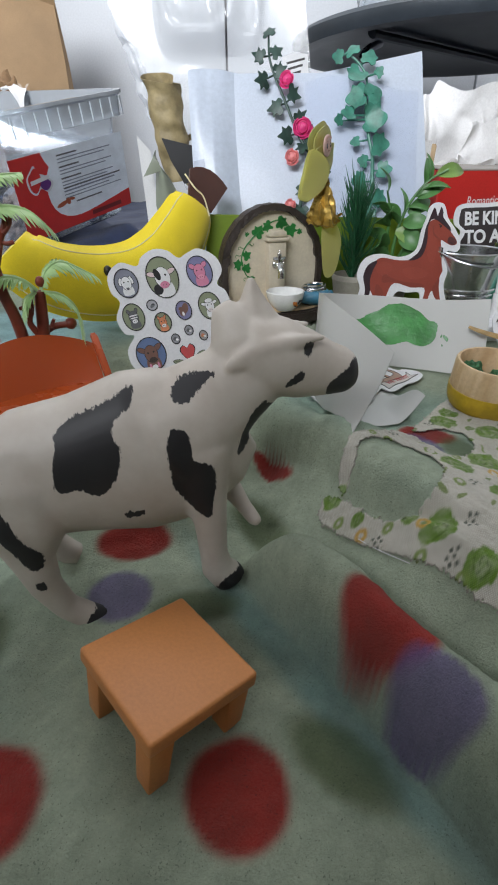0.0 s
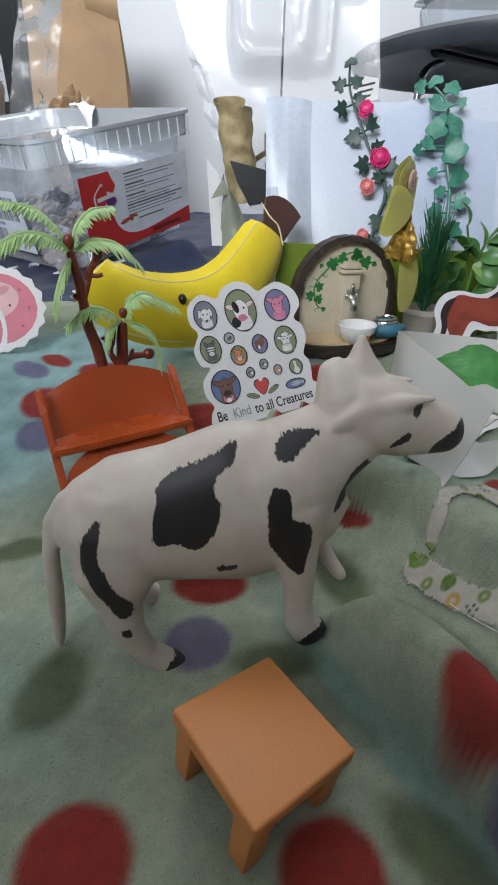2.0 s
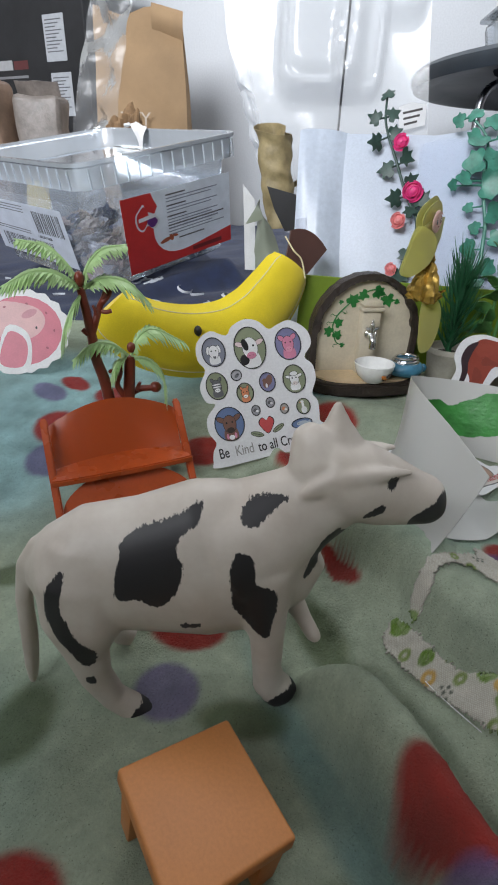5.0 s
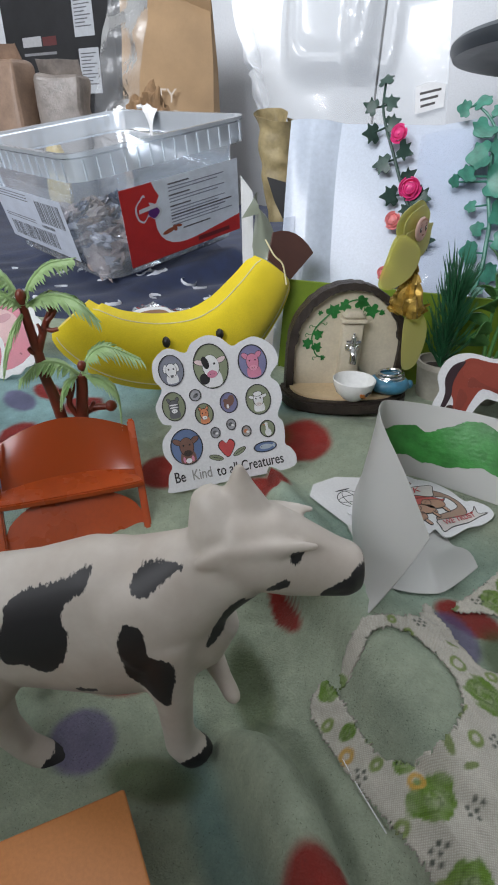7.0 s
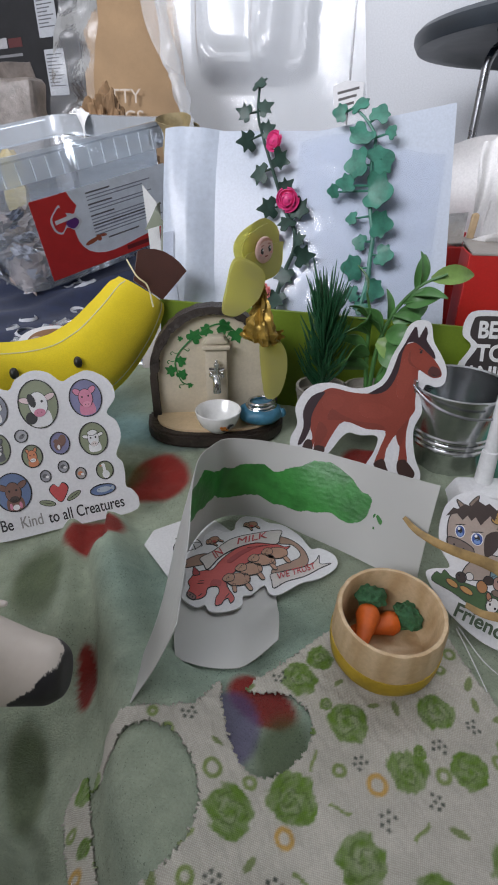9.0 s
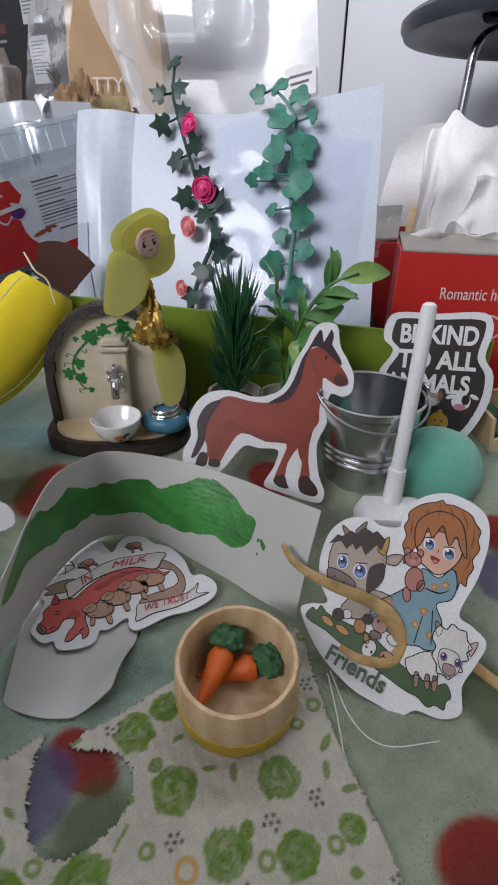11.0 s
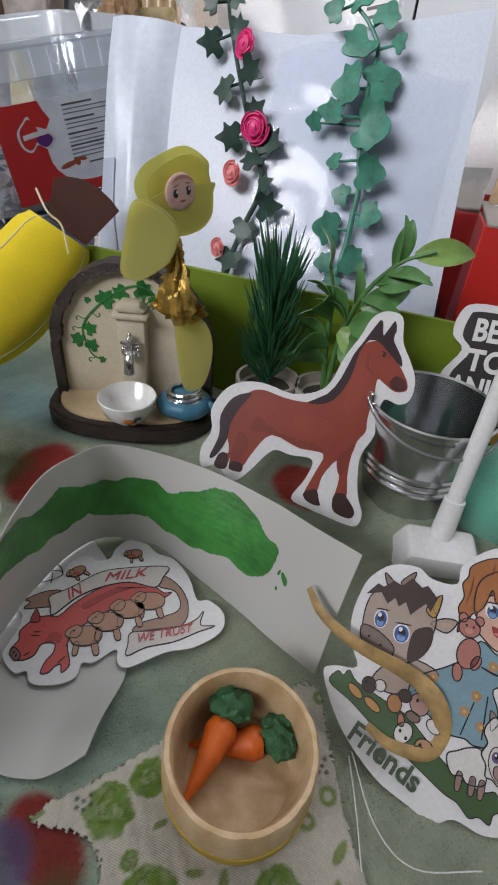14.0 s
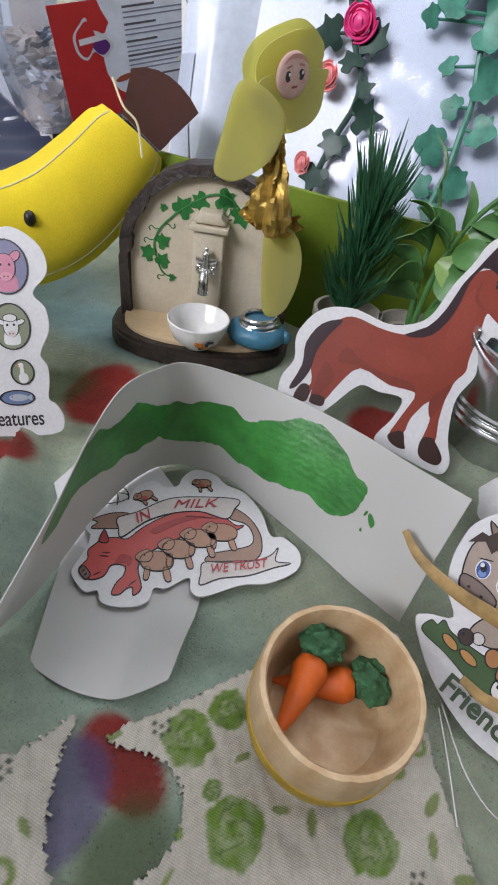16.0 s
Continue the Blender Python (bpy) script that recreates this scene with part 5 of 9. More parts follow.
def inked(colour, layer, pts, w=0.28):
    """A filled shape with a drawn dark contour."""
    line = curve_round(pts, 4)
    return [(colour, layer, line), (BLACK, layer + 1, (grown(line, w * 0.5), grown(line, -w * 0.5)))]


# ---- farm-friends sticker, tilted back on the broom ----
CARD = frame_of((0.133, 0.188, 0.0275), (1, 0, 0), (0, 0.798, 0.603))
card = thing("farm_sticker", "white die-cut cartoon sticker with calf and lamb, propped on a broom", "sticker", CARD)
rim = [(-29.4, 15.8), (-27.6, 18.2), (-22.8, 19.6), (-25.6, 24.5), (-26.6, 30.1), (-26.0, 35.5), (-24.5, 39.6), (-20.6, 43.4), (-15, 44.6), (-11.6, 43), (-6.2, 43.6), (-5.8, 48.1), (-0.3, 53.6), (7.1, 55.5), (15.3, 51.8), (17.2, 44.8), (15, 34), (10.7, 23.6), (14, 21), (17.6, 17.6), (15, 11.5), (12.4, 6.4), (12.6, 0.6), (8, -1.8), (2.2, -1.2), (-1.6, -3.3), (-7, -2), (-14.4, 0.5), (-23.3, 7.1)]
part("backing", plate(curve_round(rim, 4), -0.5, 0.0), VINYL, card)
HAIR, FLESH, GOWN, CALF = (0.36, 0.14, 0.05), (0.62, 0.38, 0.29), (0.19, 0.32, 0.38), (0.40, 0.32, 0.27)
MOSS, UMBER, WOOL = (0.06, 0.115, 0.045), (0.055, 0.038, 0.033), (0.66, 0.64, 0.62)
shapes = inked(MOSS, 0, [(-27.7, 14.7), (-26.6, 17.4), (-25.2, 17.0), (-24.2, 18.4), (-22.0, 16.6), (-16.4, 15.2), (-10.3, 13.6), (-2.8, 8.6), (1.5, 6.4), (6.2, 5.4), (8.7, 6.2), (10.0, 3.5), (8.9, 2.2), (8.5, 0.3), (6.4, 0.9), (4.6, 0.1), (2.0, 1.9), (-0.9, 2.6), (-8.1, 5.8), (-15.6, 8.9), (-22.0, 12.3)], 0.2)
# hair behind, face, fringe, eyes
shapes += inked(HAIR, 0, [(-4.0, 48.4), (-0.8, 51.1), (2.8, 52.4), (4.4, 53.2), (5.6, 52.2), (8.0, 52.1), (12.1, 50.4), (13.4, 48.2), (14.9, 46.0), (14.3, 43.6), (14.8, 41.0), (13.2, 38.0), (13.5, 35.6), (12.2, 33.2), (11.9, 30.7), (10.4, 31.4), (9.6, 29.3), (9.2, 34.0), (5.8, 33.8), (0.7, 35.1), (-1.5, 38.6), (-2.8, 36.2), (-4.2, 33.5), (-4.3, 36.6), (-5.0, 38.8), (-4.3, 41.4), (-5.1, 44.0), (-4.2, 46)])
shapes += inked(FLESH, 2, [(-0.9, 41.0), (-0.7, 36.1), (1.5, 33.8), (4.8, 32.3), (7.9, 34.5), (10.2, 38.1), (10.1, 41.8), (7.2, 43.6), (3.5, 44.1), (0.7, 43.1)])
shapes += inked(HAIR, 4, [(-1.6, 39.0), (-2.1, 43.9), (-0.5, 47.4), (3.8, 49.8), (8.3, 49.0), (10.7, 45.5), (11.6, 38.0), (9.8, 40.6), (8.8, 43.5), (7.0, 40.6), (5.4, 45.4), (4.6, 45.4), (2.5, 42.0), (1.2, 44.6), (0.0, 40.4)])
for x0, y0, x1, y1 in ((3.8, 52, 3.4, 47), (6.6, 51.6, 7.6, 47.4), (0.6, 50.6, 0.2, 46.8), (10, 50.4, 11.6, 45.8), (13.2, 46.4, 12.4, 40.4), (-3.2, 46.6, -3.6, 40.2), (12.6, 39.6, 11.4, 34.6)):
    d = Vector((y1 - y0, x0 - x1)).normalized() * 0.14
    shapes.append(((0.16, 0.055, 0.02), 5, [(x0 - d.x * 0.2, y0 - d.y * 0.2), ((x0 + x1) / 2 - d.x + 0.3, (y0 + y1) / 2 - d.y), (x1, y1), ((x0 + x1) / 2 + d.x + 0.3, (y0 + y1) / 2 + d.y)]))
for x, y, rx, ry in ((1.9, 40.2, 1.5, 1.75), (7.1, 38.5, 1.6, 1.75)):
    shapes += [(WHITE, 4, ell(x, y, rx, ry, 8)), ((0.05, 0.10, 0.26), 5, ell(x + 0.1, y - 0.2, rx * 0.78, ry * 0.82, 8)), ((0.16, 0.30, 0.50), 6, ell(x + 0.1, y - 0.8, rx * 0.5, ry * 0.35, 8)), (BLACK, 6, ell(x + 0.1, y + 0.2, rx * 0.40, ry * 0.42)), (WHITE, 7, ell(x - 0.4, y + 0.7, 0.36, 0.42, n=10)), (BLACK, 5, ell(x - 0.1, y + ry * 0.98, rx * 0.95, 0.16, 6))]
shapes += [((0.30, 0.04, 0.045), 4, curve_round([(2.4, 37.1), (4.9, 36.5), (4.2, 35.2), (3.2, 35.3)], 3)), ((0.60, 0.22, 0.20), 5, ell(3.7, 35.7, 0.6, 0.3)), ((0.30, 0.12, 0.09), 4, ell(4.3, 38.6, 0.14, 0.6, -20))]
# gown with flowers, toy bear
shapes += inked(GOWN, 2, [(0.8, 33.3), (4.9, 31.5), (8.3, 34.5), (9.7, 31.0), (8.6, 26.7), (4.9, 24.6), (6.6, 20.4), (6.7, 14.0), (4.6, 13.2), (2.8, 13.0), (1.2, 13.6), (-2.1, 13.4), (-6.8, 15.6), (-11.1, 17.4), (-10.5, 21.7), (-4.9, 25.9), (-2.0, 28.7)])
shapes += [(BLACK, 4, curve_round([(2.0, 28.0), (5.6, 27.4), (8.2, 29.2), (5.6, 27.8), (2.2, 28.3)], 3)), (BLACK, 4, [(1.6, 21.0), (1.85, 21.0), (0.4, 14.0), (0.15, 14.0)]), (BLACK, 4, [(4.0, 23), (4.25, 23), (4.5, 14.5), (4.25, 14.5)])]
for x, y in ((-7.1, 23.0), (-8.6, 18.4), (1.9, 22.3), (4.1, 29.0), (3.9, 16.8), (0.2, 18.6), (6.8, 30.0), (-4.2, 18.4)):
    shapes += [((0.45, 0.25, 0.12), 4, ell(x + 0.6 * math.cos(a), y + 0.6 * math.sin(a), 0.55, 0.5, n=10)) for a in (0.3, 1.55, 2.8, 4.05, 5.3)] + [((0.55, 0.42, 0.18), 5, ell(x, y, 0.35, n=8))]
for pts in (ell(-1.2, 30.0, 2.3, 3.2, -8, 12), ell(-3.6, 37.0, 0.9, 1.0, 0, 8), ell(-0.2, 37.2, 0.9, 1.0, 0, 8), ell(-2.0, 35.2, 2.2, 2.0, 0, 12), ell(-2.7, 25.6, 1.0, 1.8, 10, 10), ell(0.6, 28.6, 0.9, 1.6, -20, 8)):
    shapes += inked((0.42, 0.17, 0.14), 6, pts, 0.22)
shapes += [(BLACK, 8, ell(-2.7, 35.6, 0.25, n=8)), (BLACK, 8, ell(-1.2, 35.6, 0.25, n=8)), ((0.52, 0.26, 0.20), 8, ell(-2.0, 34.6, 0.8, 0.6, n=10))]
# calf
shapes += inked(CALF, 1, [(-6.2, 24), (-13, 25), (-18, 21), (-19, 17.5), (-15, 16.8), (-12, 18), (-9, 20)]) + inked(CALF, 2, [(-9.8, 33.4), (-7.4, 35.4), (-4.6, 35.6), (-6.3, 32.6)]) + [((0.52, 0.34, 0.30), 4, ell(-6.6, 34.2, 1.3, 0.5, 12))]
shapes += inked(CALF, 3, [(-23.8, 34.8), (-24.0, 28.9), (-22.3, 25.3), (-18.4, 23.7), (-13.7, 23.7), (-11.4, 25.3), (-9.1, 31.0), (-9.2, 35.6), (-12.3, 38.1), (-17.0, 38.8), (-21.2, 38.0)])
shapes += [(UMBER, 5, curve_round([(-12.8, 31.0), (-9.4, 32.6), (-8.9, 29.0), (-10.6, 25.6), (-12.8, 24.2), (-13.4, 27)], 4))] + inked((0.20, 0.15, 0.13), 5, [(-23.9, 28.6), (-20.0, 28.2), (-16.3, 26.0), (-17.0, 23.4), (-20.5, 23.6), (-23.4, 25.4)])
shapes += [(BLACK, 7, ell(-22.0, 26.6, 0.35, 0.25, n=8)), (BLACK, 7, ell(-19.2, 25.6, 0.35, 0.25, n=8)), (BLACK, 7, ell(-20.0, 24.5, 1.6, 0.12, -12))]
shapes += [(UMBER, 6, [(-24.8, 35.3), (-22.8, 38.3), (-21.4, 38.0), (-19.4, 40.0), (-17.6, 39.4), (-15.8, 41.8), (-13.3, 40.4), (-12.2, 41.2), (-9.6, 39.1), (-10.5, 35.8), (-11.8, 37.2), (-12.8, 36.0), (-14.5, 33.8), (-16.0, 36.2), (-17.3, 34.8), (-18.4, 36.4), (-19.8, 34.6), (-21.6, 36.6)])]
shapes += inked((0.24, 0.18, 0.14), 4, [(-21.8, 41.2), (-20.4, 38.2), (-18.6, 38.8)]) + inked((0.24, 0.18, 0.14), 4, [(-15.2, 43.4), (-18.0, 40.2), (-16.2, 39.4)]) + inked((0.42, 0.26, 0.08), 4, [(-8.8, 40.2), (-11.5, 36.2), (-9.2, 35.0)])
for x, y, rx, ry in ((-20.4, 31.0, 1.5, 2.1), (-15.4, 29.4, 1.8, 2.1)):
    shapes += [(WHITE, 5, ell(x, y, rx, ry)), ((0.05, 0.10, 0.32), 6, ell(x, y - 0.1, rx * 0.85, ry * 0.86)), ((0.18, 0.30, 0.58), 7, ell(x, y - 0.9, rx * 0.5, ry * 0.35)), (BLACK, 7, ell(x, y + 0.2, rx * 0.42, ry * 0.42)), (WHITE, 8, ell(x - 0.4, y + 0.8, 0.42, 0.5, n=10)), (BLACK, 6, ell(x, y + ry, rx, 0.17, 8))]
# lamb
shapes += inked(WOOL, 3, [(5.0, 12.4), (2.6, 12.4), (0.2, 10.9), (-1.4, 9.8), (-1.0, 7.8), (0.3, 6.4), (2.0, 6.8), (3.4, 5.8), (6.6, 7.1)], 0.24)
shapes += inked(WOOL, 5, [(5.0, 18.0), (6.2, 19.6), (7.9, 19.0), (9.2, 20.6), (10.9, 19.6), (12.6, 19.4), (13.0, 17.4), (14.2, 15.7), (13.0, 14.4), (13.4, 12.8), (11.6, 11.8), (12.2, 9.8), (10.4, 9.4), (9.2, 7.4), (7.6, 8.2), (6.2, 8.4), (6.0, 10.4), (4.8, 12.2), (5.6, 14.4), (4.6, 16.2)], 0.26)
shapes += inked((0.62, 0.60, 0.57), 7, [(7.1, 14.2), (10.8, 13.7), (11.6, 10.6), (9.8, 8.1), (7.6, 8.6), (6.3, 11.3)], 0.18) + inked((0.34, 0.24, 0.22), 9, [(7.8, 10.9), (10.2, 10.6), (10.4, 9.0), (9.0, 8.3), (7.6, 9.2)], 0.16)
for x, y in ((7.6, 12.4), (11.0, 11.6)):
    shapes += [((0.12, 0.08, 0.20), 9, ell(x, y, 0.85, 1.05)), (BLACK, 10, ell(x, y + 0.1, 0.4, 0.5, n=10)), (WHITE, 11, ell(x - 0.2, y + 0.4, 0.2, 0.24, n=8))]
shapes += inked((0.30, 0.21, 0.18), 4, [(5.1, 20.6), (6.9, 19.0), (5.8, 16.8)], 0.2) + inked((0.58, 0.42, 0.36), 4, [(13.3, 16.2), (15.6, 17.4), (14.0, 13.8)], 0.2)
for x in (1.0, 3.6, 5.4):
    shapes += inked((0.30, 0.20, 0.17), 3, [(x, 7.2), (x + 1.1, 7.2), (x + 1.0, 4.2), (x + 0.1, 4.2)], 0.18)
# small animals on the grass
for c, x, y, rx, ry, turn in (((0.46, 0.24, 0.08), -22.0, 14.8, 1.9, 0.9, -30), ((0.46, 0.24, 0.08), -17.9, 13.4, 2.0, 0.9, -25), (UMBER, -19.5, 17.0, 1.5, 1.6, 20), (WOOL, -17.2, 17.6, 1.2, 1.2, 0), ((0.42, 0.20, 0.08), -13.6, 15.2, 1.5, 1.8, 10), (UMBER, -11.8, 17.4, 1.4, 1.3, 0), ((0.44, 0.26, 0.22), -8.6, 16.8, 2.0, 2.2, 15), (WOOL, -10.6, 10.4, 1.7, 2.2, -25), ((0.40, 0.18, 0.10), -11.6, 12.6, 0.7, 1.3, 15), ((0.46, 0.26, 0.14), -6.0, 9.0, 1.9, 1.7, -20), (WOOL, -6.8, 8.2, 1.1, 0.9, -10), (WOOL, -5.0, 13.6, 1.6, 1.2, -30), ((0.20, 0.14, 0.11), -9.4, 14.0, 1.5, 1.0, -10)):
    shapes += inked(c, 4, ell(x, y, rx, ry, turn, 12), 0.2)
shapes += [(BLACK, 7, ell(x, y, 0.3, 0.4, n=8)) for x, y in ((-11.3, 10.6), (-9.9, 9.6), (-6.9, 9.4), (-5.3, 8.6), (-20.2, 17.4), (-9.2, 17.4))]
art("print", card, shapes)
lettering("Friends", 0.0058, card, (0.06, 0.09, 0.05), -0.0216, 0.0058, 0.0007, -19, 0.95, bold=0.00014)

# ---- "be kind" sign sticker, standing behind the bucket ----
SIGN = frame_of((0.1166, 0.3058, 0.0857), (1, 0.06, 0), (0, 0.3, 0.95))
sign = thing("slogan_sticker", "black die-cut sticker with white slogan letters, standing behind the bucket", "sticker", SIGN)
rim = [(-0.6, 0.5), (3.4, 4.4), (18, 4.8), (34.4, 6.2), (38.6, 0.4), (37.4, -10), (41.6, -17), (41, -30), (33, -44.4), (19.7, -45.6), (9, -44), (2, -30), (-1.4, -20), (3.2, -10.5), (-0.8, -6)]
part("backing", plate(curve_round(rim, 4), -0.5, 0.0), VINYL, sign)
core = [(2.6, 0), (5, 2.2), (18, 2.6), (33.2, 3.6), (35.8, 0), (34.6, -10.5), (38.6, -17.4), (38, -29), (31.5, -41.4), (20, -42.8), (10.6, -41), (4.4, -29), (1.6, -19.4), (5.8, -10.4), (2.2, -6)]
art("print", sign, [
    (DARK, 0, curve_round(core, 4)),
    (WHITE, 1, ell(31.4, -27.8, 3.6, 3.4)), (BLACK, 2, ell(33.0, -27.0, 1.5, 2.0)), (ROSE, 2, ell(31.2, -30.0, 2.4, 1.3)), (WHITE, 1, ell(27.2, -26.2, 1.8, 0.8, 25)), (WHITE, 1, ell(36.0, -25.6, 1.8, 0.8, -25)),
    ((0.62, 0.33, 0.05), 1, ell(24.0, -37, 4.0, 4.2)), ((0.62, 0.33, 0.05), 1, ell(24.2, -33, 1.0, 1.4)), (BLACK, 2, ell(22.8, -36.2, 0.4, 0.4)), (BLACK, 2, ell(25.4, -36.2, 0.4, 0.4)), ((0.25, 0.11, 0.03), 2, ell(24, -38.4, 1.5, 0.6)),
    ((0.45, 0.30, 0.22), 1, ell(20.4, -27.6, 3.4, 3.2)), (WHITE, 2, ell(20.6, -28.8, 1.8, 1.6)), ((0.20, 0.12, 0.08), 2, ell(17.4, -26.4, 0.9, 2.0)), ((0.20, 0.12, 0.08), 2, ell(23.4, -26.4, 0.9, 2.0)), (ROSE, 1, ell(13, -36, 2.6, 2.4)),
])
for words, x, y, size, st in (("BE KIND", 5.0, -6.6, 9.6, 0.80), ("TO ALL", 5.6, -16.2, 9.6, 0.90), ("ANIMALS", 2.2, -25.4, 9.6, 0.80)):
    lettering(words, size * 0.001, sign, WHITE, x * 0.001, y * 0.001, 0.0001, 1.5, st, bold=0.00032)

# ---- sow sticker lying flat on the blanket ----
PIG = frame_of((0.0, 0.0, 0.0284), (1, 0, 0), (0, 1, 0))
sow = thing("sow_sticker", "white die-cut sticker with a red sow and piglets, under paper arch", "sticker", PIG)
rim = [(31.4, 181.6), (33.9, 179.6), (37.4, 178.6), (39.4, 180.0), (41.5, 178.2), (44.6, 178.5), (48.6, 180.6), (50.4, 183.2), (49.8, 186.4), (52.2, 187.6), (55.2, 192.4), (57.4, 189.6), (60.6, 189.8), (66.6, 196.4), (72.2, 200.0), (76.8, 206.6), (75.4, 211.8), (70.3, 214.0), (67.2, 213.0), (62.3, 218.6), (55.6, 222.8), (49.8, 223.0), (45.6, 224.8), (39.9, 224.0), (38.2, 219.8), (38.6, 216.0), (35.7, 213.8), (32.2, 214.4), (29.3, 209.9), (30.2, 204.4), (26.2, 199.4), (24.6, 193.4), (28.6, 191.6), (30.4, 187.6)]
part("backing", plate(curve_round(rim, 4), -0.4, 0.0), VINYL, sow)
PINKRED, PIGLET, RIBBON = (0.52, 0.085, 0.075), (0.43, 0.24, 0.16), (0.33, 0.21, 0.155)


PINKDARK = (0.36, 0.05, 0.05)
# ribbon tails, sow, lettered ribbons, piglets
pig_shapes = inked(RIBBON, 0, [(33.4, 201.4), (29.4, 199.6), (26.4, 195.6), (28.0, 195.4), (27.8, 193.2), (31.0, 194.8), (34.6, 197.4)])
pig_shapes += inked(RIBBON, 0, [(55.3, 216.3), (60.0, 215.5), (64.6, 212.2), (67.1, 207.6), (66.8, 204.3), (64.8, 202.9), (60.8, 200.5), (56.5, 198.1), (56.9, 200.8), (61.3, 204.7), (64.0, 207.7), (63.6, 210.4), (60.5, 213.1), (55.8, 212.8)])
pig_shapes += inked(PINKRED, 2, [(32.5, 182.8), (32.6, 185.6), (31.2, 187.7), (31.8, 191.3), (30.7, 194.3), (32.6, 192.8), (34.9, 193.8), (37.2, 194.8), (38.4, 199.2), (40.9, 204.5), (44.4, 208.9), (49.3, 211.2), (54.5, 212.2), (58.2, 211.4), (60.0, 212.4), (58.4, 209.6), (53.8, 208.4), (51.8, 205.6), (48.7, 202.0), (45.8, 198.0), (43.8, 193.8), (42.7, 192.0), (44.2, 188.6), (47.4, 185.0), (46.9, 182.6), (45.6, 184.2), (44.6, 183.2), (44.2, 181.5), (42.6, 180.7), (41.9, 183.6), (42.2, 185.7), (41.4, 187.7), (40.0, 187.9), (38.2, 186.6), (38.5, 183.9), (37.3, 182.0), (35.5, 181.2), (33.8, 181.5)])
pig_shapes += [(PINKDARK, 4, curve_round([(38.6, 187.4), (40.2, 188.6), (41.8, 188.4), (41.4, 190.6), (38.6, 190.4)], 3)), (PINKDARK, 4, curve_round([(40.6, 200), (44.6, 206.4), (50, 210), (45.6, 205), (42.4, 199.4)], 3)), (BLACK, 4, ell(35.4, 188.0, 1.1, 0.16, 20)), (BLACK, 4, ell(35.2, 189.0, 0.9, 0.14, 25)), (BLACK, 4, ell(36.8, 183.4, 0.16, 0.9, -30)), (BLACK, 4, ell(45.0, 185.2, 0.14, 1.2, -20)), (BLACK, 4, ell(43.6, 189.8, 0.16, 1.5, 15)), (BLACK, 4, ell(49.4, 209.4, 4.2, 0.14, 24))]
pig_shapes += inked(PINKDARK, 4, [(31.8, 190.8), (30.9, 194.2), (33.8, 191.8)]) + inked((0.20, 0.12, 0.11), 4, [(33.0, 182.0), (33.1, 183.6), (35.7, 182.5), (35.5, 181.0)]) + [(BLACK, 6, ell(33.8, 182.5, 0.25, 0.4, n=8)), (BLACK, 6, ell(34.8, 182.0, 0.25, 0.4, n=8))]
RIBBONWHITE = (0.60, 0.56, 0.53)
pig_shapes += inked(RIBBONWHITE, 4, [(31.5, 198.8), (34.6, 202.9), (39.1, 210.6), (46.2, 215.5), (55.0, 219.6), (55.6, 216), (55.1, 212.0), (48.0, 210.8), (41.7, 206.2), (37.9, 200.9), (35.7, 194.4), (33.4, 196.4)])
pig_shapes += inked(RIBBONWHITE, 2, [(56.3, 197.6), (60.9, 200.1), (66.6, 203.8), (69.6, 207.3), (70.4, 210.3), (71.3, 206.3), (74.8, 207.5), (71.5, 204.2), (67.2, 199.5), (61.7, 195.6), (58.5, 191.9), (57.2, 194.6)])


def piglet(x, y, turn, k=1.0):
    """A small trotting piglet seen from the side: legs, body, head, ear and snout."""
    out = []
    for pts in (place([(-1.8, -1.4), (-1.0, -1.4), (-0.9, -3.6), (-1.7, -3.6)], k), place([(1.2, -1.4), (2.1, -1.2), (2.9, -3.4), (2.0, -3.6)], k)):
        out += inked(PIGLET, 4, [turned(p, x, y, turn) for p in pts], 0.2)
    out += inked(PIGLET, 5, [turned(p, x, y, turn) for p in place([(-3.0, 0.4), (-1.4, 1.9), (1.2, 1.9), (2.7, 0.7), (2.4, -1.1), (0.4, -1.9), (-2.0, -1.6)], k)], 0.22)
    out += inked(PIGLET, 6, [turned(p, x, y, turn) for p in place([(-3.4, 1.4), (-2.2, 2.2), (-1.0, 1.4), (-1.4, -0.2), (-3.0, -0.4), (-3.9, 0.4)], k)], 0.2)
    out.append((BLACK, 8, ell(*turned((-2.4 * k, 0.9 * k), x, y, turn), 0.2, n=8)))
    return out


def place(pts, k):
    return [(a * k, b * k) for a, b in pts]


def turned(q, x, y, turn):
    c, n = math.cos(radians(turn)), math.sin(radians(turn))
    return (x + q[0] * c - q[1] * n, y + q[0] * n + q[1] * c)


for x, y in ((56.2, 207.6), (52.5, 203.3), (49.5, 198.0), (46.8, 192.6)):
    pig_shapes += piglet(x, y, 22, 1.35)
for x, y, turn in ((33.2, 208.4, 60), (44.2, 220.0, 35)):
    pig_shapes += piglet(x, y, turn, 0.78) + [((0.46, 0.08, 0.07), 9, ell(*turned((-0.4, -0.8), x, y, turn), 0.8, 0.6, n=10))]
art("print", sow, pig_shapes)
RED_INK = (0.50, 0.05, 0.06)
for word, x, y, size, turn, wide in (("IN", 36.6, 199.4, 4.6, 58, 0.85), ("MILK", 41.6, 208.0, 4.2, 33, 1.25), ("WE TRUST", 59.0, 195.4, 3.6, 36, 0.80)):
    lettering(word, size * 0.001, sow, RED_INK, x * 0.001, y * 0.001, 0.00045, turn, wide, slant=0.35)

# ---- folded white paper arch with a green painted band ----
arch = thing("paper_arch", "folded white paper arch with a brushed green paint band, on blanket", "paper craft")


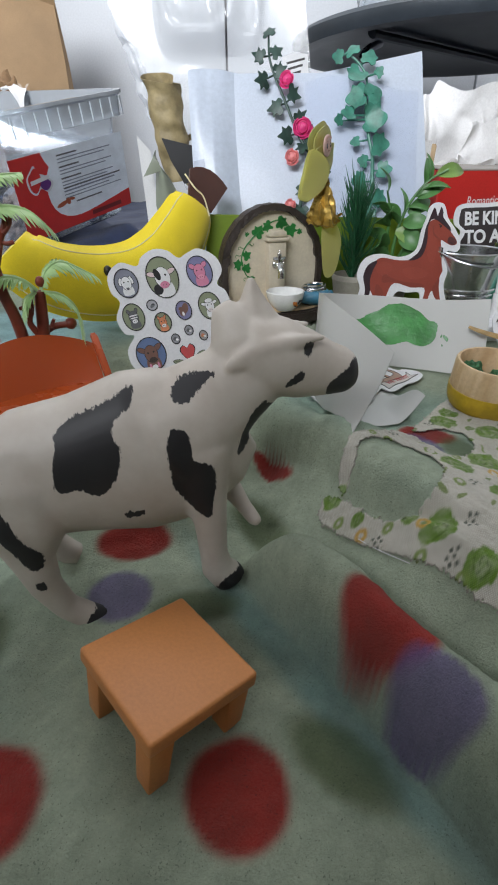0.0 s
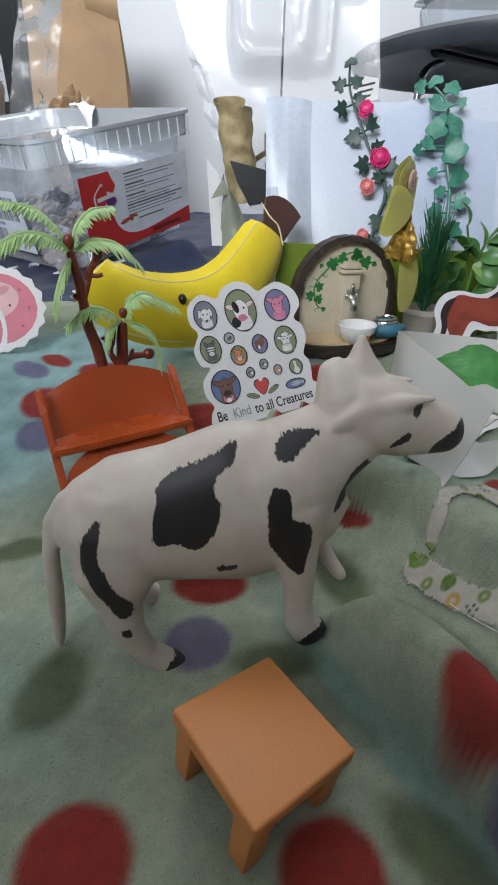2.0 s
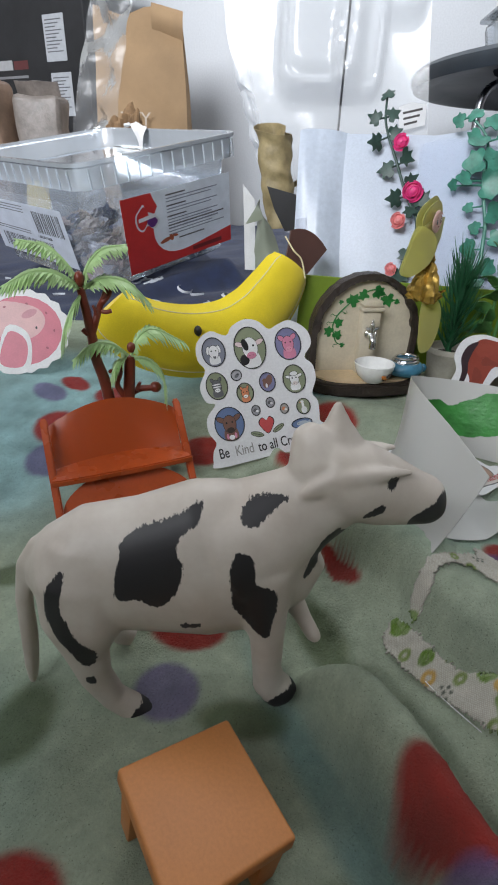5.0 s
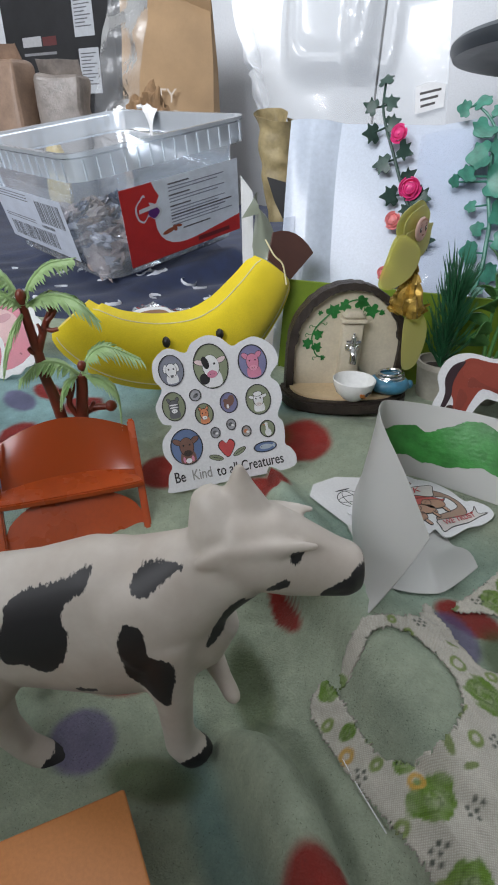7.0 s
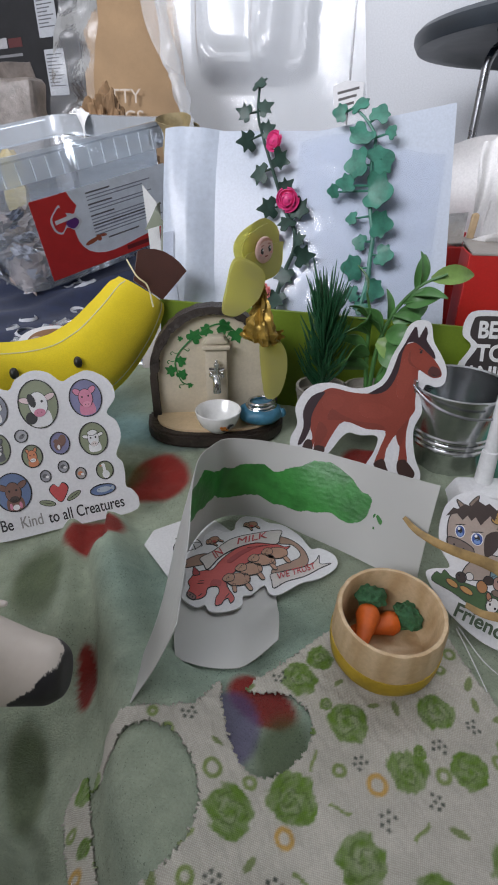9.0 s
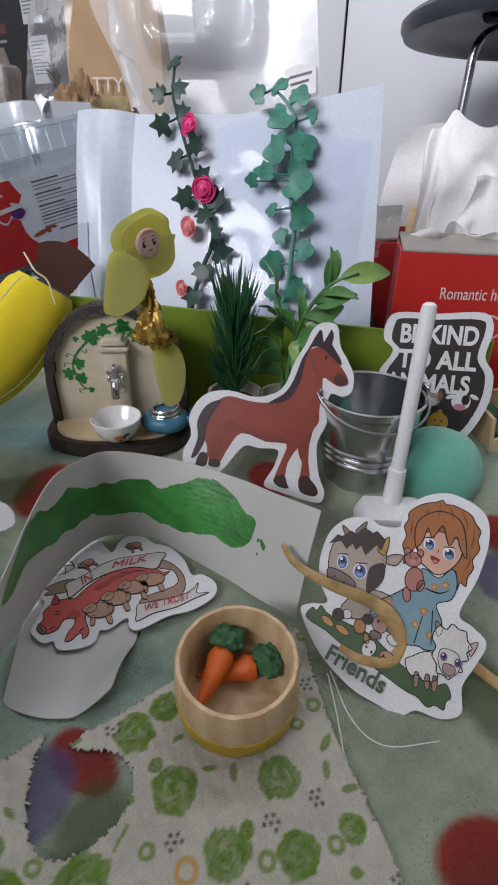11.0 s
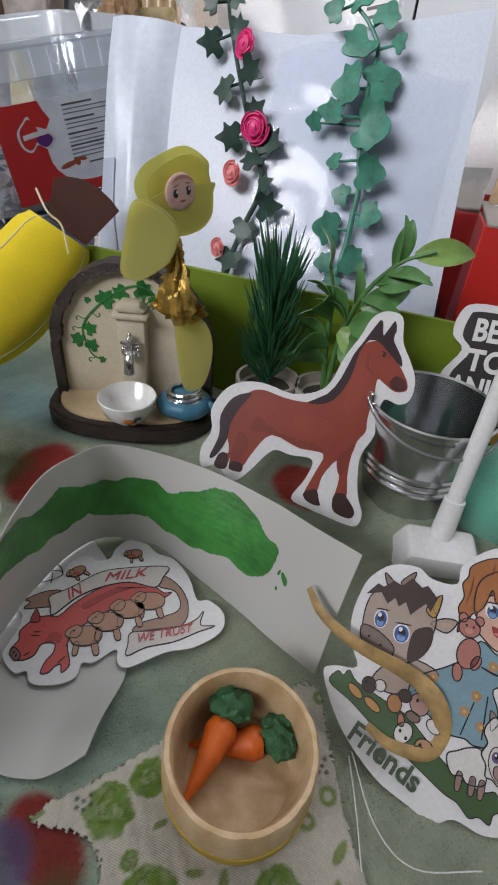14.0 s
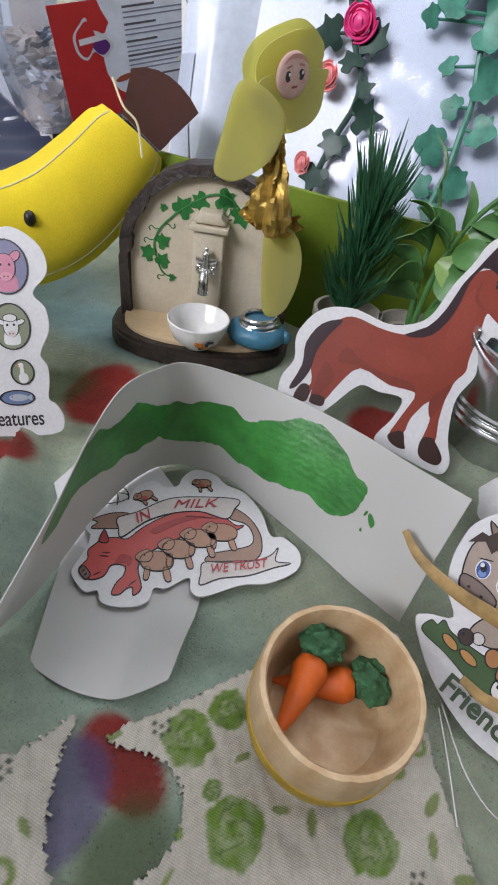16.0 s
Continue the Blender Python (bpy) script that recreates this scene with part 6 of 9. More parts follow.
# top and bottom edge of the standing strip, from the free end of its side wing round the bend to the far end
ARCH_TOP = [(45, 148, 59), (39, 172, 61.5), (33, 192, 63.5), (30.2, 206, 64), (30.6, 218, 61.8), (33.3, 227.5, 59.6), (45, 232, 58), (62, 232.5, 56.8), (80, 229, 56.2), (92, 224, 56.8), (105, 218, 58.5)]
ARCH_FOOT = [(tuple(q[:2]) + (max(q[2], ground(q[0] * 0.001, q[1] * 0.001) * 1000 + 0.3),)) for q in [(33.5, 142.5, 32), (30.5, 157, 29.5), (28, 176, 28), (26, 197, 28), (27, 213, 28), (33, 223, 28), (48, 226, 28), (66, 219.5, 28), (80, 214, 28), (90, 209.5, 28), (102, 204.5, 29)]]
# outline of the painted band on the strip: rows along, share of the height
BAND = [(1.5, 0.55), (1.6, 0.82), (1.95, 0.93), (2.9, 0.76), (3.55, 0.80), (4.4, 0.65), (5.0, 0.62), (5.45, 0.65), (5.95, 0.70), (6.35, 0.66), (6.8, 0.79), (7.25, 0.90), (7.6, 0.89), (7.9, 0.84), (8.05, 0.74), (8.38, 0.66), (8.35, 0.46), (8.0, 0.33), (7.55, 0.35), (7.15, 0.33), (6.65, 0.25), (6.25, 0.26), (5.7, 0.28), (5.1, 0.26), (4.2, 0.34), (3.6, 0.36), (2.85, 0.43), (2.3, 0.48), (1.9, 0.42)]


def along(rows, t):
    """A point on a smooth line through the rows, t counted in rows."""
    i = min(int(t), len(rows) - 2)
    u = t - i
    p = [Vector(rows[max(0, min(len(rows) - 1, i + k))]) for k in (-1, 0, 1, 2)]
    return 0.5 * (2 * p[1] + (p[2] - p[0]) * u + (2 * p[0] - 5 * p[1] + 4 * p[2] - p[3]) * u * u + (3 * p[1] - p[0] - 3 * p[2] + p[3]) * u ** 3)


def arch_point(t, v, lift=0.0):
    """The strip's surface in metres; lift moves off its inner, painted face."""
    foot, top = along(ARCH_FOOT, t), along(ARCH_TOP, t)
    p = foot.lerp(top, v)
    d = along(ARCH_FOOT, min(t + 0.05, 10)) - along(ARCH_FOOT, max(t - 0.05, 0))
    n = d.cross(top - foot).normalized()
    bow = 1.2 * math.sin(math.pi * v) * math.sin(t * 1.9 + 0.6)
    return (p + n * (lift + bow)) * 0.001


part("strip", sheet(lambda a, b: tuple(arch_point(10 * a, b)), 110, 14, 0.00022), BAKING, arch)
PAINT = surface("brushed_green_paint", (0.045, 0.260, 0.048), 0.36, 0.34, 260, 90, 0.35, 0.0008)


def painted(poly, cell_t, cell_v, lift):
    """A thin coat of paint on the strip inside an outline, with a ragged brushed edge and ridges along the stroke."""
    lo, hi = np.array(poly).min(0), np.array(poly).max(0)
    ts, vs = np.arange(max(0.0, lo[0] - 0.1), hi[0] + 0.1, cell_t), np.arange(lo[1] - 0.03, min(0.995, hi[1] + 0.03), cell_v)
    verts = np.array([tuple(arch_point(t, v, lift + 0.010 * math.sin(110 * v + 4 * math.sin(t * 2.3)) * math.sin(2.1 * t + 9 * v))) for t in ts for v in vs])
    k = np.arange(len(ts) * len(vs)).reshape(len(ts), len(vs))
    quads = np.stack([k[:-1, :-1], k[1:, :-1], k[1:, 1:], k[:-1, 1:]], -1).reshape(-1, 4)
    tv = np.array([(t, v) for t in ts for v in vs])[quads].mean(1)
    wob = fbm(tv[:, 0] * 0.05, tv[:, 1] * 0.12, 90, 4)
    quads = quads[inside(tv[:, 0] + 0.03 * wob, tv[:, 1] + 0.022 * wob, poly)]
    used, quads = np.unique(quads, return_inverse=True)
    return mesh_np("paint", verts[used], quads.reshape(-1, 4))


for nm, poly, cell in (("paint_band", curve_round(BAND, 4), 0.016), ("paint_fleck", ell(8.74, 0.48, 0.10, 0.035, -20), 0.015), ("paint_fleck", ell(8.58, 0.50, 0.05, 0.02, 30), 0.012), ("paint_fleck", ell(8.6, 0.36, 0.04, 0.02, 10), 0.012)):
    me = painted(poly, cell, cell * 0.4, 0.32)
    me.materials.append(PAINT)
    ob = new(nm, me)
    ob.parent = arch
    ob["label"] = "brushed green paint"


def front_flap(a, b):
    """Flat strip that runs out of the arch towards the viewer, its right edge curling up."""
    x = 25 + 12.0 * a + (33.5 - 6 * a) * b
    y = 187.5 - 26 * a + (6 + 2.5 * math.sin(3 * a)) * b - 3 * math.sin(math.pi * b) * a
    return (x * 0.001, y * 0.001, 0.0270 + 0.0240 * max(0, b - 0.66) ** 1.3 * 1.5 * smooth01(0.25, 0.9, a) + 0.002 * max(0, 0.25 - a) * (1 - b))


part("front_flap", sheet(front_flap, 14, 20, 0.0002), BAKING, arch)
# small round printed paper disc tucked under the arch
disc = thing("globe_label", "white paper label with a black globe print, under the sow sticker", "label", frame_of((0.0262, 0.2025, 0.0272), (0.80, 0.60, 0), (-0.60, 0.80, 0)))
part("backing", plate([(-14, 9), (-9, 15.5), (2, 17), (14, 12), (18, 2), (3, -18), (-9, -14)], -0.3, 0), PAPER, disc)
globe = [(BLACK, 0, ring_pts(0, 2, 5.2, 5.2, 0.35)), (BLACK, 0, ring_pts(0, 2, 2.4, 5.2, 0.3)), (BLACK, 0, ring_pts(0, 2, 5.2, 2.0, 0.3)), (BLACK, 1, ell(0, 7.9, 3.2, 0.35)), (BLACK, 1, ell(-2, -4.6, 2.2, 0.5, 6)), (BLACK, 1, ell(3, -4.4, 1.6, 0.5, 6))]
art("print", disc, globe)

# ---- stickers at the far side: melon pig, sloth ----
melon = thing("melon_sticker", "pink watermelon-slice sticker with a pig, leaning on the blanket", "sticker", frame_of((-0.150, 0.257, 0.055), (0.95, 0.3, 0), (0, 0.5, 0.85)))
scallop = []
for i in range(72):
    a = 2 * math.pi * i / 72
    r = 1 + 0.035 * math.cos(18 * a)
    scallop.append((-14 + 24 * r * math.cos(a), 2 + 22 * r * math.sin(a)))
part("backing", plate(scallop, -0.5, 0), VINYL, melon)
art("print", melon, [((0.62, 0.16, 0.22), 0, ell(-14, 2, 20.5, 18.5)), ((0.70, 0.42, 0.42), 1, curve_round([(-26, 17), (-8, 15), (-2, 8), (-6, 0), (-18, -4), (-30, 4)], 4)), (BLACK, 2, ell(-6.5, 3.5, 0.5, 0.8)), ((0.55, 0.25, 0.28), 2, ell(-10, 11, 4.2, 2.0, 25)),
    (WHITE, 2, curve_round([(-22, 4), (-12, 2), (-9, -8), (-12, -20), (-26, -18)], 4)), ((0.62, 0.16, 0.22), 3, curve_round([(-21, 1), (-13.5, -1), (-11, -8), (-14, -17), (-25, -15)], 4))] + [((0.30, 0.06, 0.09), 1, ell(-14 + 16.5 * math.cos(a * 0.7), 2 + 14.5 * math.sin(a * 0.7), 0.5, 0.8, 30 * a)) for a in range(9)])
sloth = thing("sloth_sticker", "white-edged brown sloth sticker lying on clear film behind the banana", "sticker", frame_of((-0.1120, 0.3370, 0.0455), (0.95, 0.30, 0), (-0.26, 0.80, 0.5)))
part("backing", plate(curve_round([(-20, -6), (-18, 6), (-8, 12), (4, 13), (12, 9), (22, 11), (23, 5), (14, -2), (6, -7), (-8, -9)], 4), -0.5, 0), VINYL, sloth)
art("print", sloth, [((0.24, 0.12, 0.055), 0, curve_round([(-15, -4), (-13, 5), (-6, 9.5), (4, 10.4), (9, 6), (4, -3), (-6, -6)], 4)), ((0.42, 0.33, 0.26), 1, ell(-9, 1, 4, 3.6)), (BLACK, 2, ell(-10.5, 1.6, 0.9, 0.7)), (BLACK, 2, ell(-7.6, 1.6, 0.9, 0.7)), (GREY, 1, ell(15.5, 6.5, 5, 1.0, 30))])


# ---- toy wall fountain: dark resin arch, cream wall, tap ----
FOUNT = frame_of((0.0127, 0.2772, 0.0368), (0.951, 0.309, 0), (-0.309, 0.951, 0)) @ Matrix.Diagonal((0.945, 0.945, 0.965, 1))
fount = thing("toy_fountain", "dark brown resin arch with cream wall, painted ivy and silver tap", "toy fountain", FOUNT)


def arch_line(w, h, straight, n=26):
    """Half-round arch outline from the left foot to the right foot."""
    pts = [(-w, 0), (-w, straight * 0.5)]
    pts += [(-w * math.cos(math.pi * i / n), straight + (h - straight) * math.sin(math.pi * i / n)) for i in range(n + 1)]
    return pts + [(w, straight * 0.5), (w, 0)]


outer, inner = arch_line(29.6, 58.0, 27, 64), arch_line(26.2, 54.8, 26.6, 64)
rnd = random.Random(8)
rough = [(x + rnd.uniform(-0.25, 0.25), y + rnd.uniform(-0.25, 0.25)) for x, y in outer]
jag = [(x * (0.985 + 0.022 * math.sin(i * 0.8)) + rnd.uniform(-0.35, 0.35), y + rnd.uniform(-0.45, 0.35)) for i, (x, y) in enumerate(inner)]
bm = bmesh.new()
k = len(rough)
rings = []
for pts, z in ((rough, 0.0045), (rough, -0.0036), (jag, -0.0042), (jag, 0.0)):
    rings.append([bm.verts.new((x * 0.001, z, y * 0.001)) for x, y in pts])
for a, b in zip(rings, rings[1:]):
    for i in range(k - 1):
        bm.faces.new((a[i], a[i + 1], b[i + 1], b[i]))
bm.faces.new(rings[0])
bmesh.ops.triangulate(bm, faces=[f for f in bm.faces if len(f.verts) > 4])
part("arch_surround", bm, RESIN, fount, "dark brown bark-like surround")
bm = bmesh.new()
add_plate(bm, inner, 0, 2.2)
bmesh.ops.rotate(bm, verts=bm.verts, matrix=Matrix.Rotation(radians(90), 3, "X"))
bmesh.ops.translate(bm, verts=bm.verts, vec=(0, 0.0006, 0))
part("back_wall", bm, CREAM, fount)


def base_line(w, front, n=16):
    return [(-w, 3)] + [(-w * math.copysign(abs(math.cos(a)) ** 0.75, math.cos(a)), -front * math.sin(a) ** 0.70) for a in (math.pi * i / n for i in range(n + 1))] + [(w, 3)]


bm = plate(base_line(32.5, 24), 0, 6.5)
bmesh.ops.bevel(bm, geom=[e for e in bm.edges if e.calc_face_angle(0) > 1], offset=0.0011, segments=2, affect="EDGES")
part("base", bm, RESIN, fount)
part("floor", plate(base_line(28.0, 20.5), 6.4, 7.6), TAN, fount)
bm = rounded_box(0.0098, 0.0060, 0.0335, 0.0006, 2)
bmesh.ops.translate(bm, verts=bm.verts, vec=(0.001, -0.0040, 0.0070))
part("column", bm, CREAM, fount)
bm = rounded_box(0.0124, 0.0078, 0.0018, 0.0005, 2)
bmesh.ops.translate(bm, verts=bm.verts, vec=(0.001, -0.0044, 0.0402))
part("capital", bm, CREAM, fount)
bm = rounded_box(0.0108, 0.0068, 0.0036, 0.0012, 2)
for v in bm.verts:
    if v.co.z > 0.002:
        v.co.x *= 0.72
bmesh.ops.translate(bm, verts=bm.verts, vec=(0.001, -0.0040, 0.0422))
part("capital", bm, CREAM, fount)
tap = bmesh.new()
blob(tap, (0.001, -0.0090, 0.0284), (0.0027, 0.0028, 0.0021), 3)
blob(tap, (-0.0016, -0.0080, 0.0290), (0.0010, 0.0014, 0.0019), 2)
blob(tap, (0.0036, -0.0080, 0.0290), (0.0010, 0.0014, 0.0019), 2)
tube(tap, [(0.001, -0.0070, 0.0284), (0.001, -0.0110, 0.0278), (0.001, -0.0124, 0.0262), (0.001, -0.0126, 0.0224)], [0.0019, 0.0019, 0.0018, 0.0019], 14)
tube(tap, [(0.001, -0.0092, 0.0300), (0.001, -0.0092, 0.0338)], [0.0016, 0.0011], 12)
tube(tap, [(-0.0024, -0.0092, 0.0323), (0.001, -0.0092, 0.0316), (0.0044, -0.0092, 0.0323)], [0.0007, 0.0012, 0.0007], 8)
blob(tap, (0.001, -0.0092, 0.0342), (0.0014, 0.0014, 0.0009), 2)
blob(tap, (0.001, -0.0092, 0.0356), (0.0007, 0.0007, 0.0009), 2)
part("tap", tap, CHROME, fount, "silver metal tap")


def ivy_leaf(size, lobes=5):
    """A lobed ivy leaf outline, stalk at the origin, tip along +y."""
    pts = [(0, 0), (0.34, -0.18), (0.62, 0.10), (0.42, 0.34), (0.60, 0.62), (0.25, 0.66), (0, 1.08), (-0.25, 0.66), (-0.60, 0.62), (-0.42, 0.34), (-0.62, 0.10), (-0.34, -0.18)]
    return [(x * size, y * size) for x, y in pts]


def place2(pts, x, y, turn):
    c, s = math.cos(radians(turn)), math.sin(radians(turn))
    return [(x + a * c - b * s, y + a * s + b * c) for a, b in pts]


bm = bmesh.new()
stem = path_round([(-13.2, 21.5, 0), (-16.2, 23, 0), (-18.0, 27, 0), (-19.0, 32, 0), (-17.4, 36.5, 0), (-14, 40.5, 0), (-8.5, 45.2, 0), (-1, 49.5, 0), (5, 49.5, 0), (10, 45.5, 0), (14.5, 44.5, 0)], 4)
tube(bm, [(p.x * 0.001, p.y * 0.001, 0.0001) for p in stem], 0.00042, 6, 0.5)
for x, y, t, sz in ((-13.4, 21.3, -80, 2.2), (-16.8, 25.6, -30, 4.2), (-19.6, 28.0, 60, 4.4), (-17.4, 32.5, -60, 4.2), (-10.6, 43.0, -35, 5.6), (-2.6, 47.8, 120, 5.0), (2.0, 49.2, 250, 5.4), (4.6, 47.6, 10, 4.4), (8.8, 46.6, 200, 5.6), (13.8, 44.2, 250, 2.4), (-15.4, 43.2, 40, 2.0)):
    add_plate(bm, curve_round(place2(ivy_leaf(sz), x, y, t), 2), 0.0, 0.28)
for x, y, t in ((-18.4, 30.0, 150), (-19.0, 33.4, 170), (-17.2, 37.0, 160), (-15.4, 39.0, -30), (-14.8, 22.4, 190), (11.4, 45.0, 200), (5.6, 46.4, 250), (-12.0, 42.2, 20)):
    curl = place2([(0, 0), (1.4, 0.5), (2.7, 0.2), (3.2, 1.2), (2.5, 1.8)], x, y, t)
    tube(bm, [p * 0.001 for p in path_round([(a, b, 0.1) for a, b in curl], 4)], 0.00028, 5, 0.5)
bmesh.ops.rotate(bm, verts=bm.verts, matrix=Matrix.Rotation(radians(90), 3, "X"))
bmesh.ops.translate(bm, verts=bm.verts, vec=(0.001, -0.0016, 0))
part("ivy", bm, IVY, fount, "painted green ivy relief")

# white dish with an orange and black bird mark
dish = thing("toy_dish", "small glossy white bowl with an orange mark, on the fountain's floor", "toy bowl", pose(0.0193, 0.2605, 0.0440) @ Matrix.Diagonal((1.0, 1.0, 0.98, 1)))
part("bowl", spin([(0.0045, 0.0), (0.0052, 0.0008), (0.0080, 0.0034), (0.0094, 0.0070), (0.0098, 0.0094), (0.0095, 0.0097), (0.0090, 0.0092), (0.0076, 0.0048), (0.0040, 0.0022), (0.0005, 0.0018)], 40), CERAMIC, dish)
MARK = pose(0.0086 * math.cos(radians(-52)), 0.0086 * math.sin(radians(-52)), 0.0044, 20, 0, 38)
for nm, blobs, colour, label in (("bird_body", ((-0.0010, 0.0002, 0.0013, 0.0011), (-0.0021, 0.0010, 0.0007, 0.0006), (0.0004, -0.0009, 0.0010, 0.0004)), (0.62, 0.20, 0.03), "painted orange bird"), ("bird_tail", ((0.0012, 0.0004, 0.0006, 0.0010), (0.0019, 0.0014, 0.0009, 0.0006), (0.0028, 0.0016, 0.0005, 0.0004), (-0.0002, -0.0013, 0.0012, 0.0003)), BLACK, "painted black tail feathers")):
    bm = bmesh.new()
    for x, z, a, b in blobs:
        blob(bm, (x, -0.0001, z), (a, 0.00045, b), 2)
    ob = part(nm, bm, ink(*colour), dish, label)
    ob.matrix_local = MARK

bluepot = thing("blue_clay_pot", "lumpy blue clay pot with coiled silver wire on top", "toy pot", pose(0.0352, 0.2722, 0.0440))
bm = bmesh.new()
blob(bm, (0, 0, 0.0044), (0.0098, 0.0092, 0.0047), 4, 0.09, 150)
blob(bm, (0.0092, 0.0010, 0.0048), (0.0018, 0.0016, 0.0022), 3, 0.1, 200)
part("pot", bm, BLUEPOT, bluepot)
for k in range(3):
    bm = bmesh.new()
    tube(bm, [((0.0062 - 0.0004 * k) * math.cos(a), (0.0062 - 0.0004 * k) * math.sin(a), 0.0078 + 0.0010 * k + 0.0006 * math.sin(a + k)) for a in (2 * math.pi * i / 24 for i in range(25))], 0.00072, 8)
    part("wire_coil", bm, CHROME, bluepot, "silver wire ring")

# ---- flower-petal doll behind the fountain ----
doll = thing("petal_doll", "small doll of yellow gauze petals and gold foil beside the fountain", "doll", frame_of((0.0, 0.2680, 0.0), (1, 0, 0), (0, 0, 1)))


def petal(pts, depth, bend):
    bm = plate(curve_round(pts, 5), -0.12, 0.12)
    xs = [v.co.x for v in bm.verts]
    cx = sum(xs) / len(xs)
    for v in bm.verts:
        v.co.z += depth * 0.001 - bend * (v.co.x - cx) ** 2
    return bm


HOOD, WING = frame_of((0.035, 0, 0), (0.48, 0, -0.87), (0, 1, 0)), frame_of((0.035, 0, 0.004), (0.90, 0, -0.43), (0, 1, 0))
hood = [(-11.5, 116.8), (-9.7, 122.0), (-3.8, 125.4), (3.3, 126.9), (10.7, 123.3), (11.3, 120.3), (12.4, 116.8), (12.1, 109.9), (7.0, 105.5), (-0.8, 105.1), (-6.8, 108.9)]
wing = [(-9.5, 114.9), (-12.3, 105.7), (-14.0, 97.0), (-11.6, 94.8), (-8.1, 94.8), (-1.8, 98.8), (1.3, 103.3), (2.0, 109.3), (-3.4, 114.2)]
skirt = [(0.8, 84.9), (7.6, 84.4), (11.4, 78.7), (11.9, 70.1), (9.2, 61.1), (4.2, 59.3), (2.0, 65.8)]


def shrunk(pts, k):
    cx, cy = sum(p[0] for p in pts) / len(pts), sum(p[1] for p in pts) / len(pts)
    return [(cx + (x - cx) * k, cy + (y - cy) * k) for x, y in pts]


for nm, m, pts, depth, bend in (("hood_petal", HOOD, hood, -1.0, 8), ("hood_petal", HOOD, shrunk(hood, 0.84), 0.6, 8), ("hood_petal", HOOD, shrunk(hood[5:] + hood[:1], 0.80), 1.9, 8), ("wing_petal", WING, wing, 3.0, 10), ("wing_petal", WING, shrunk(wing, 0.94), 4.2, 12), ("skirt_petal", WING, skirt, 2.5, 12), ("skirt_petal", WING, shrunk(skirt, 0.86), 0.8, 12)):
    ob = part(nm, petal(pts, depth, bend), TULLE, doll, "yellow gauze petal")
    ob.matrix_local = m
bm = bmesh.new()
blob(bm, (0.0, 0.0, 0.0), (0.0048, 0.0046, 0.0009), 3)
head = part("head", bm, SKIN, doll, "round pale painted face")
head.matrix_local = HOOD @ pose(-0.0012, 0.1170, 0.0028)
art("face_marks", head, [(BLACK, 0, ell(-1.9, -0.2, 0.85, 1.05)), (BLACK, 0, ell(1.9, 0.4, 0.85, 1.05)), (WHITE, 1, ell(-1.6, 0.2, 0.3, 0.36)), (WHITE, 1, ell(2.2, 0.8, 0.3, 0.36)), ((0.40, 0.16, 0.14), 0, ell(-1.9, 1.6, 0.9, 0.2, 20)), ((0.40, 0.16, 0.14), 0, ell(1.7, 2.2, 0.9, 0.2, -5)), ((0.30, 0.08, 0.08), 0, ell(0.3, -2.0, 0.9, 0.26, 10)), ((0.55, 0.28, 0.22), 0, curve_round([(-3.6, 1.8), (-1.6, 3.8), (1.6, 4.0), (3.8, 2.4), (1.4, 3.2), (-1.4, 3.0)], 3)), ((0.70, 0.34, 0.32), 0, ell(-2.6, -1.4, 0.6, 0.4)), ((0.70, 0.34, 0.32), 0, ell(2.8, -0.8, 0.6, 0.4))], base=0.80)
bm = bmesh.new()
pts = path_round([(0.0356, 0.1050, 0.003), (0.0362, 0.0985, 0.0035), (0.0362, 0.0925, 0.0040), (0.0362, 0.0875, 0.0040), (0.0362, 0.0845, 0.0030)], 6)
tube(bm, pts, [0.0014 + 0.0062 * min(1, i / 17) - (0.0022 if i > 21 else 0) for i in range(len(pts))], 26, 0.6)
for v in bm.verts:
    v.co += Vector((noise.noise(v.co * 380), noise.noise(v.co * 380 + Vector((9, 0, 0))), noise.noise(v.co * 380 + Vector((0, 9, 0))))) * 0.0009
    turn = math.atan2(v.co.z - 0.004, v.co.x - 0.0362)
    v.co += Vector((math.cos(turn), 0, math.sin(turn))) * 0.0011 * math.sin(turn * 9 + 120 * v.co.y + 3 * noise.noise(v.co * 200))
part("foil_dress", bm, GOLD, doll, "crumpled gold foil")
bm = sheet(lambda u, v: (0.0290 + 0.0160 * u + 0.0008 * math.sin(9 * v), 0.0835 + 0.0050 * v + 0.0010 * math.sin(u * 14), 0.0035 + 0.0022 * math.sin(u * 11 + v * 3)), 22, 6)
part("foil_frill", bm, GOLD, doll, "crumpled gold foil", smooth=False)

# ---- plants in pots ----
def pot_of(name, label, x, y, z, r, h, material):
    t = thing(name, label, "flower pot", pose(x, y, z))
    part("pot", spin([(r * 0.78, 0), (r * 0.80, 0.0006), (r * 0.97, h - 0.003), (r, h - 0.0026), (r, h), (r * 0.90, h), (r * 0.88, h - 0.004), (0.001, h - 0.004)], 36), material, t)
    part("soil", spin([(r * 0.885, h - 0.0045), (r * 0.6, h - 0.0036), (0.0008, h - 0.0030)], 24), SOIL, t)
    return t


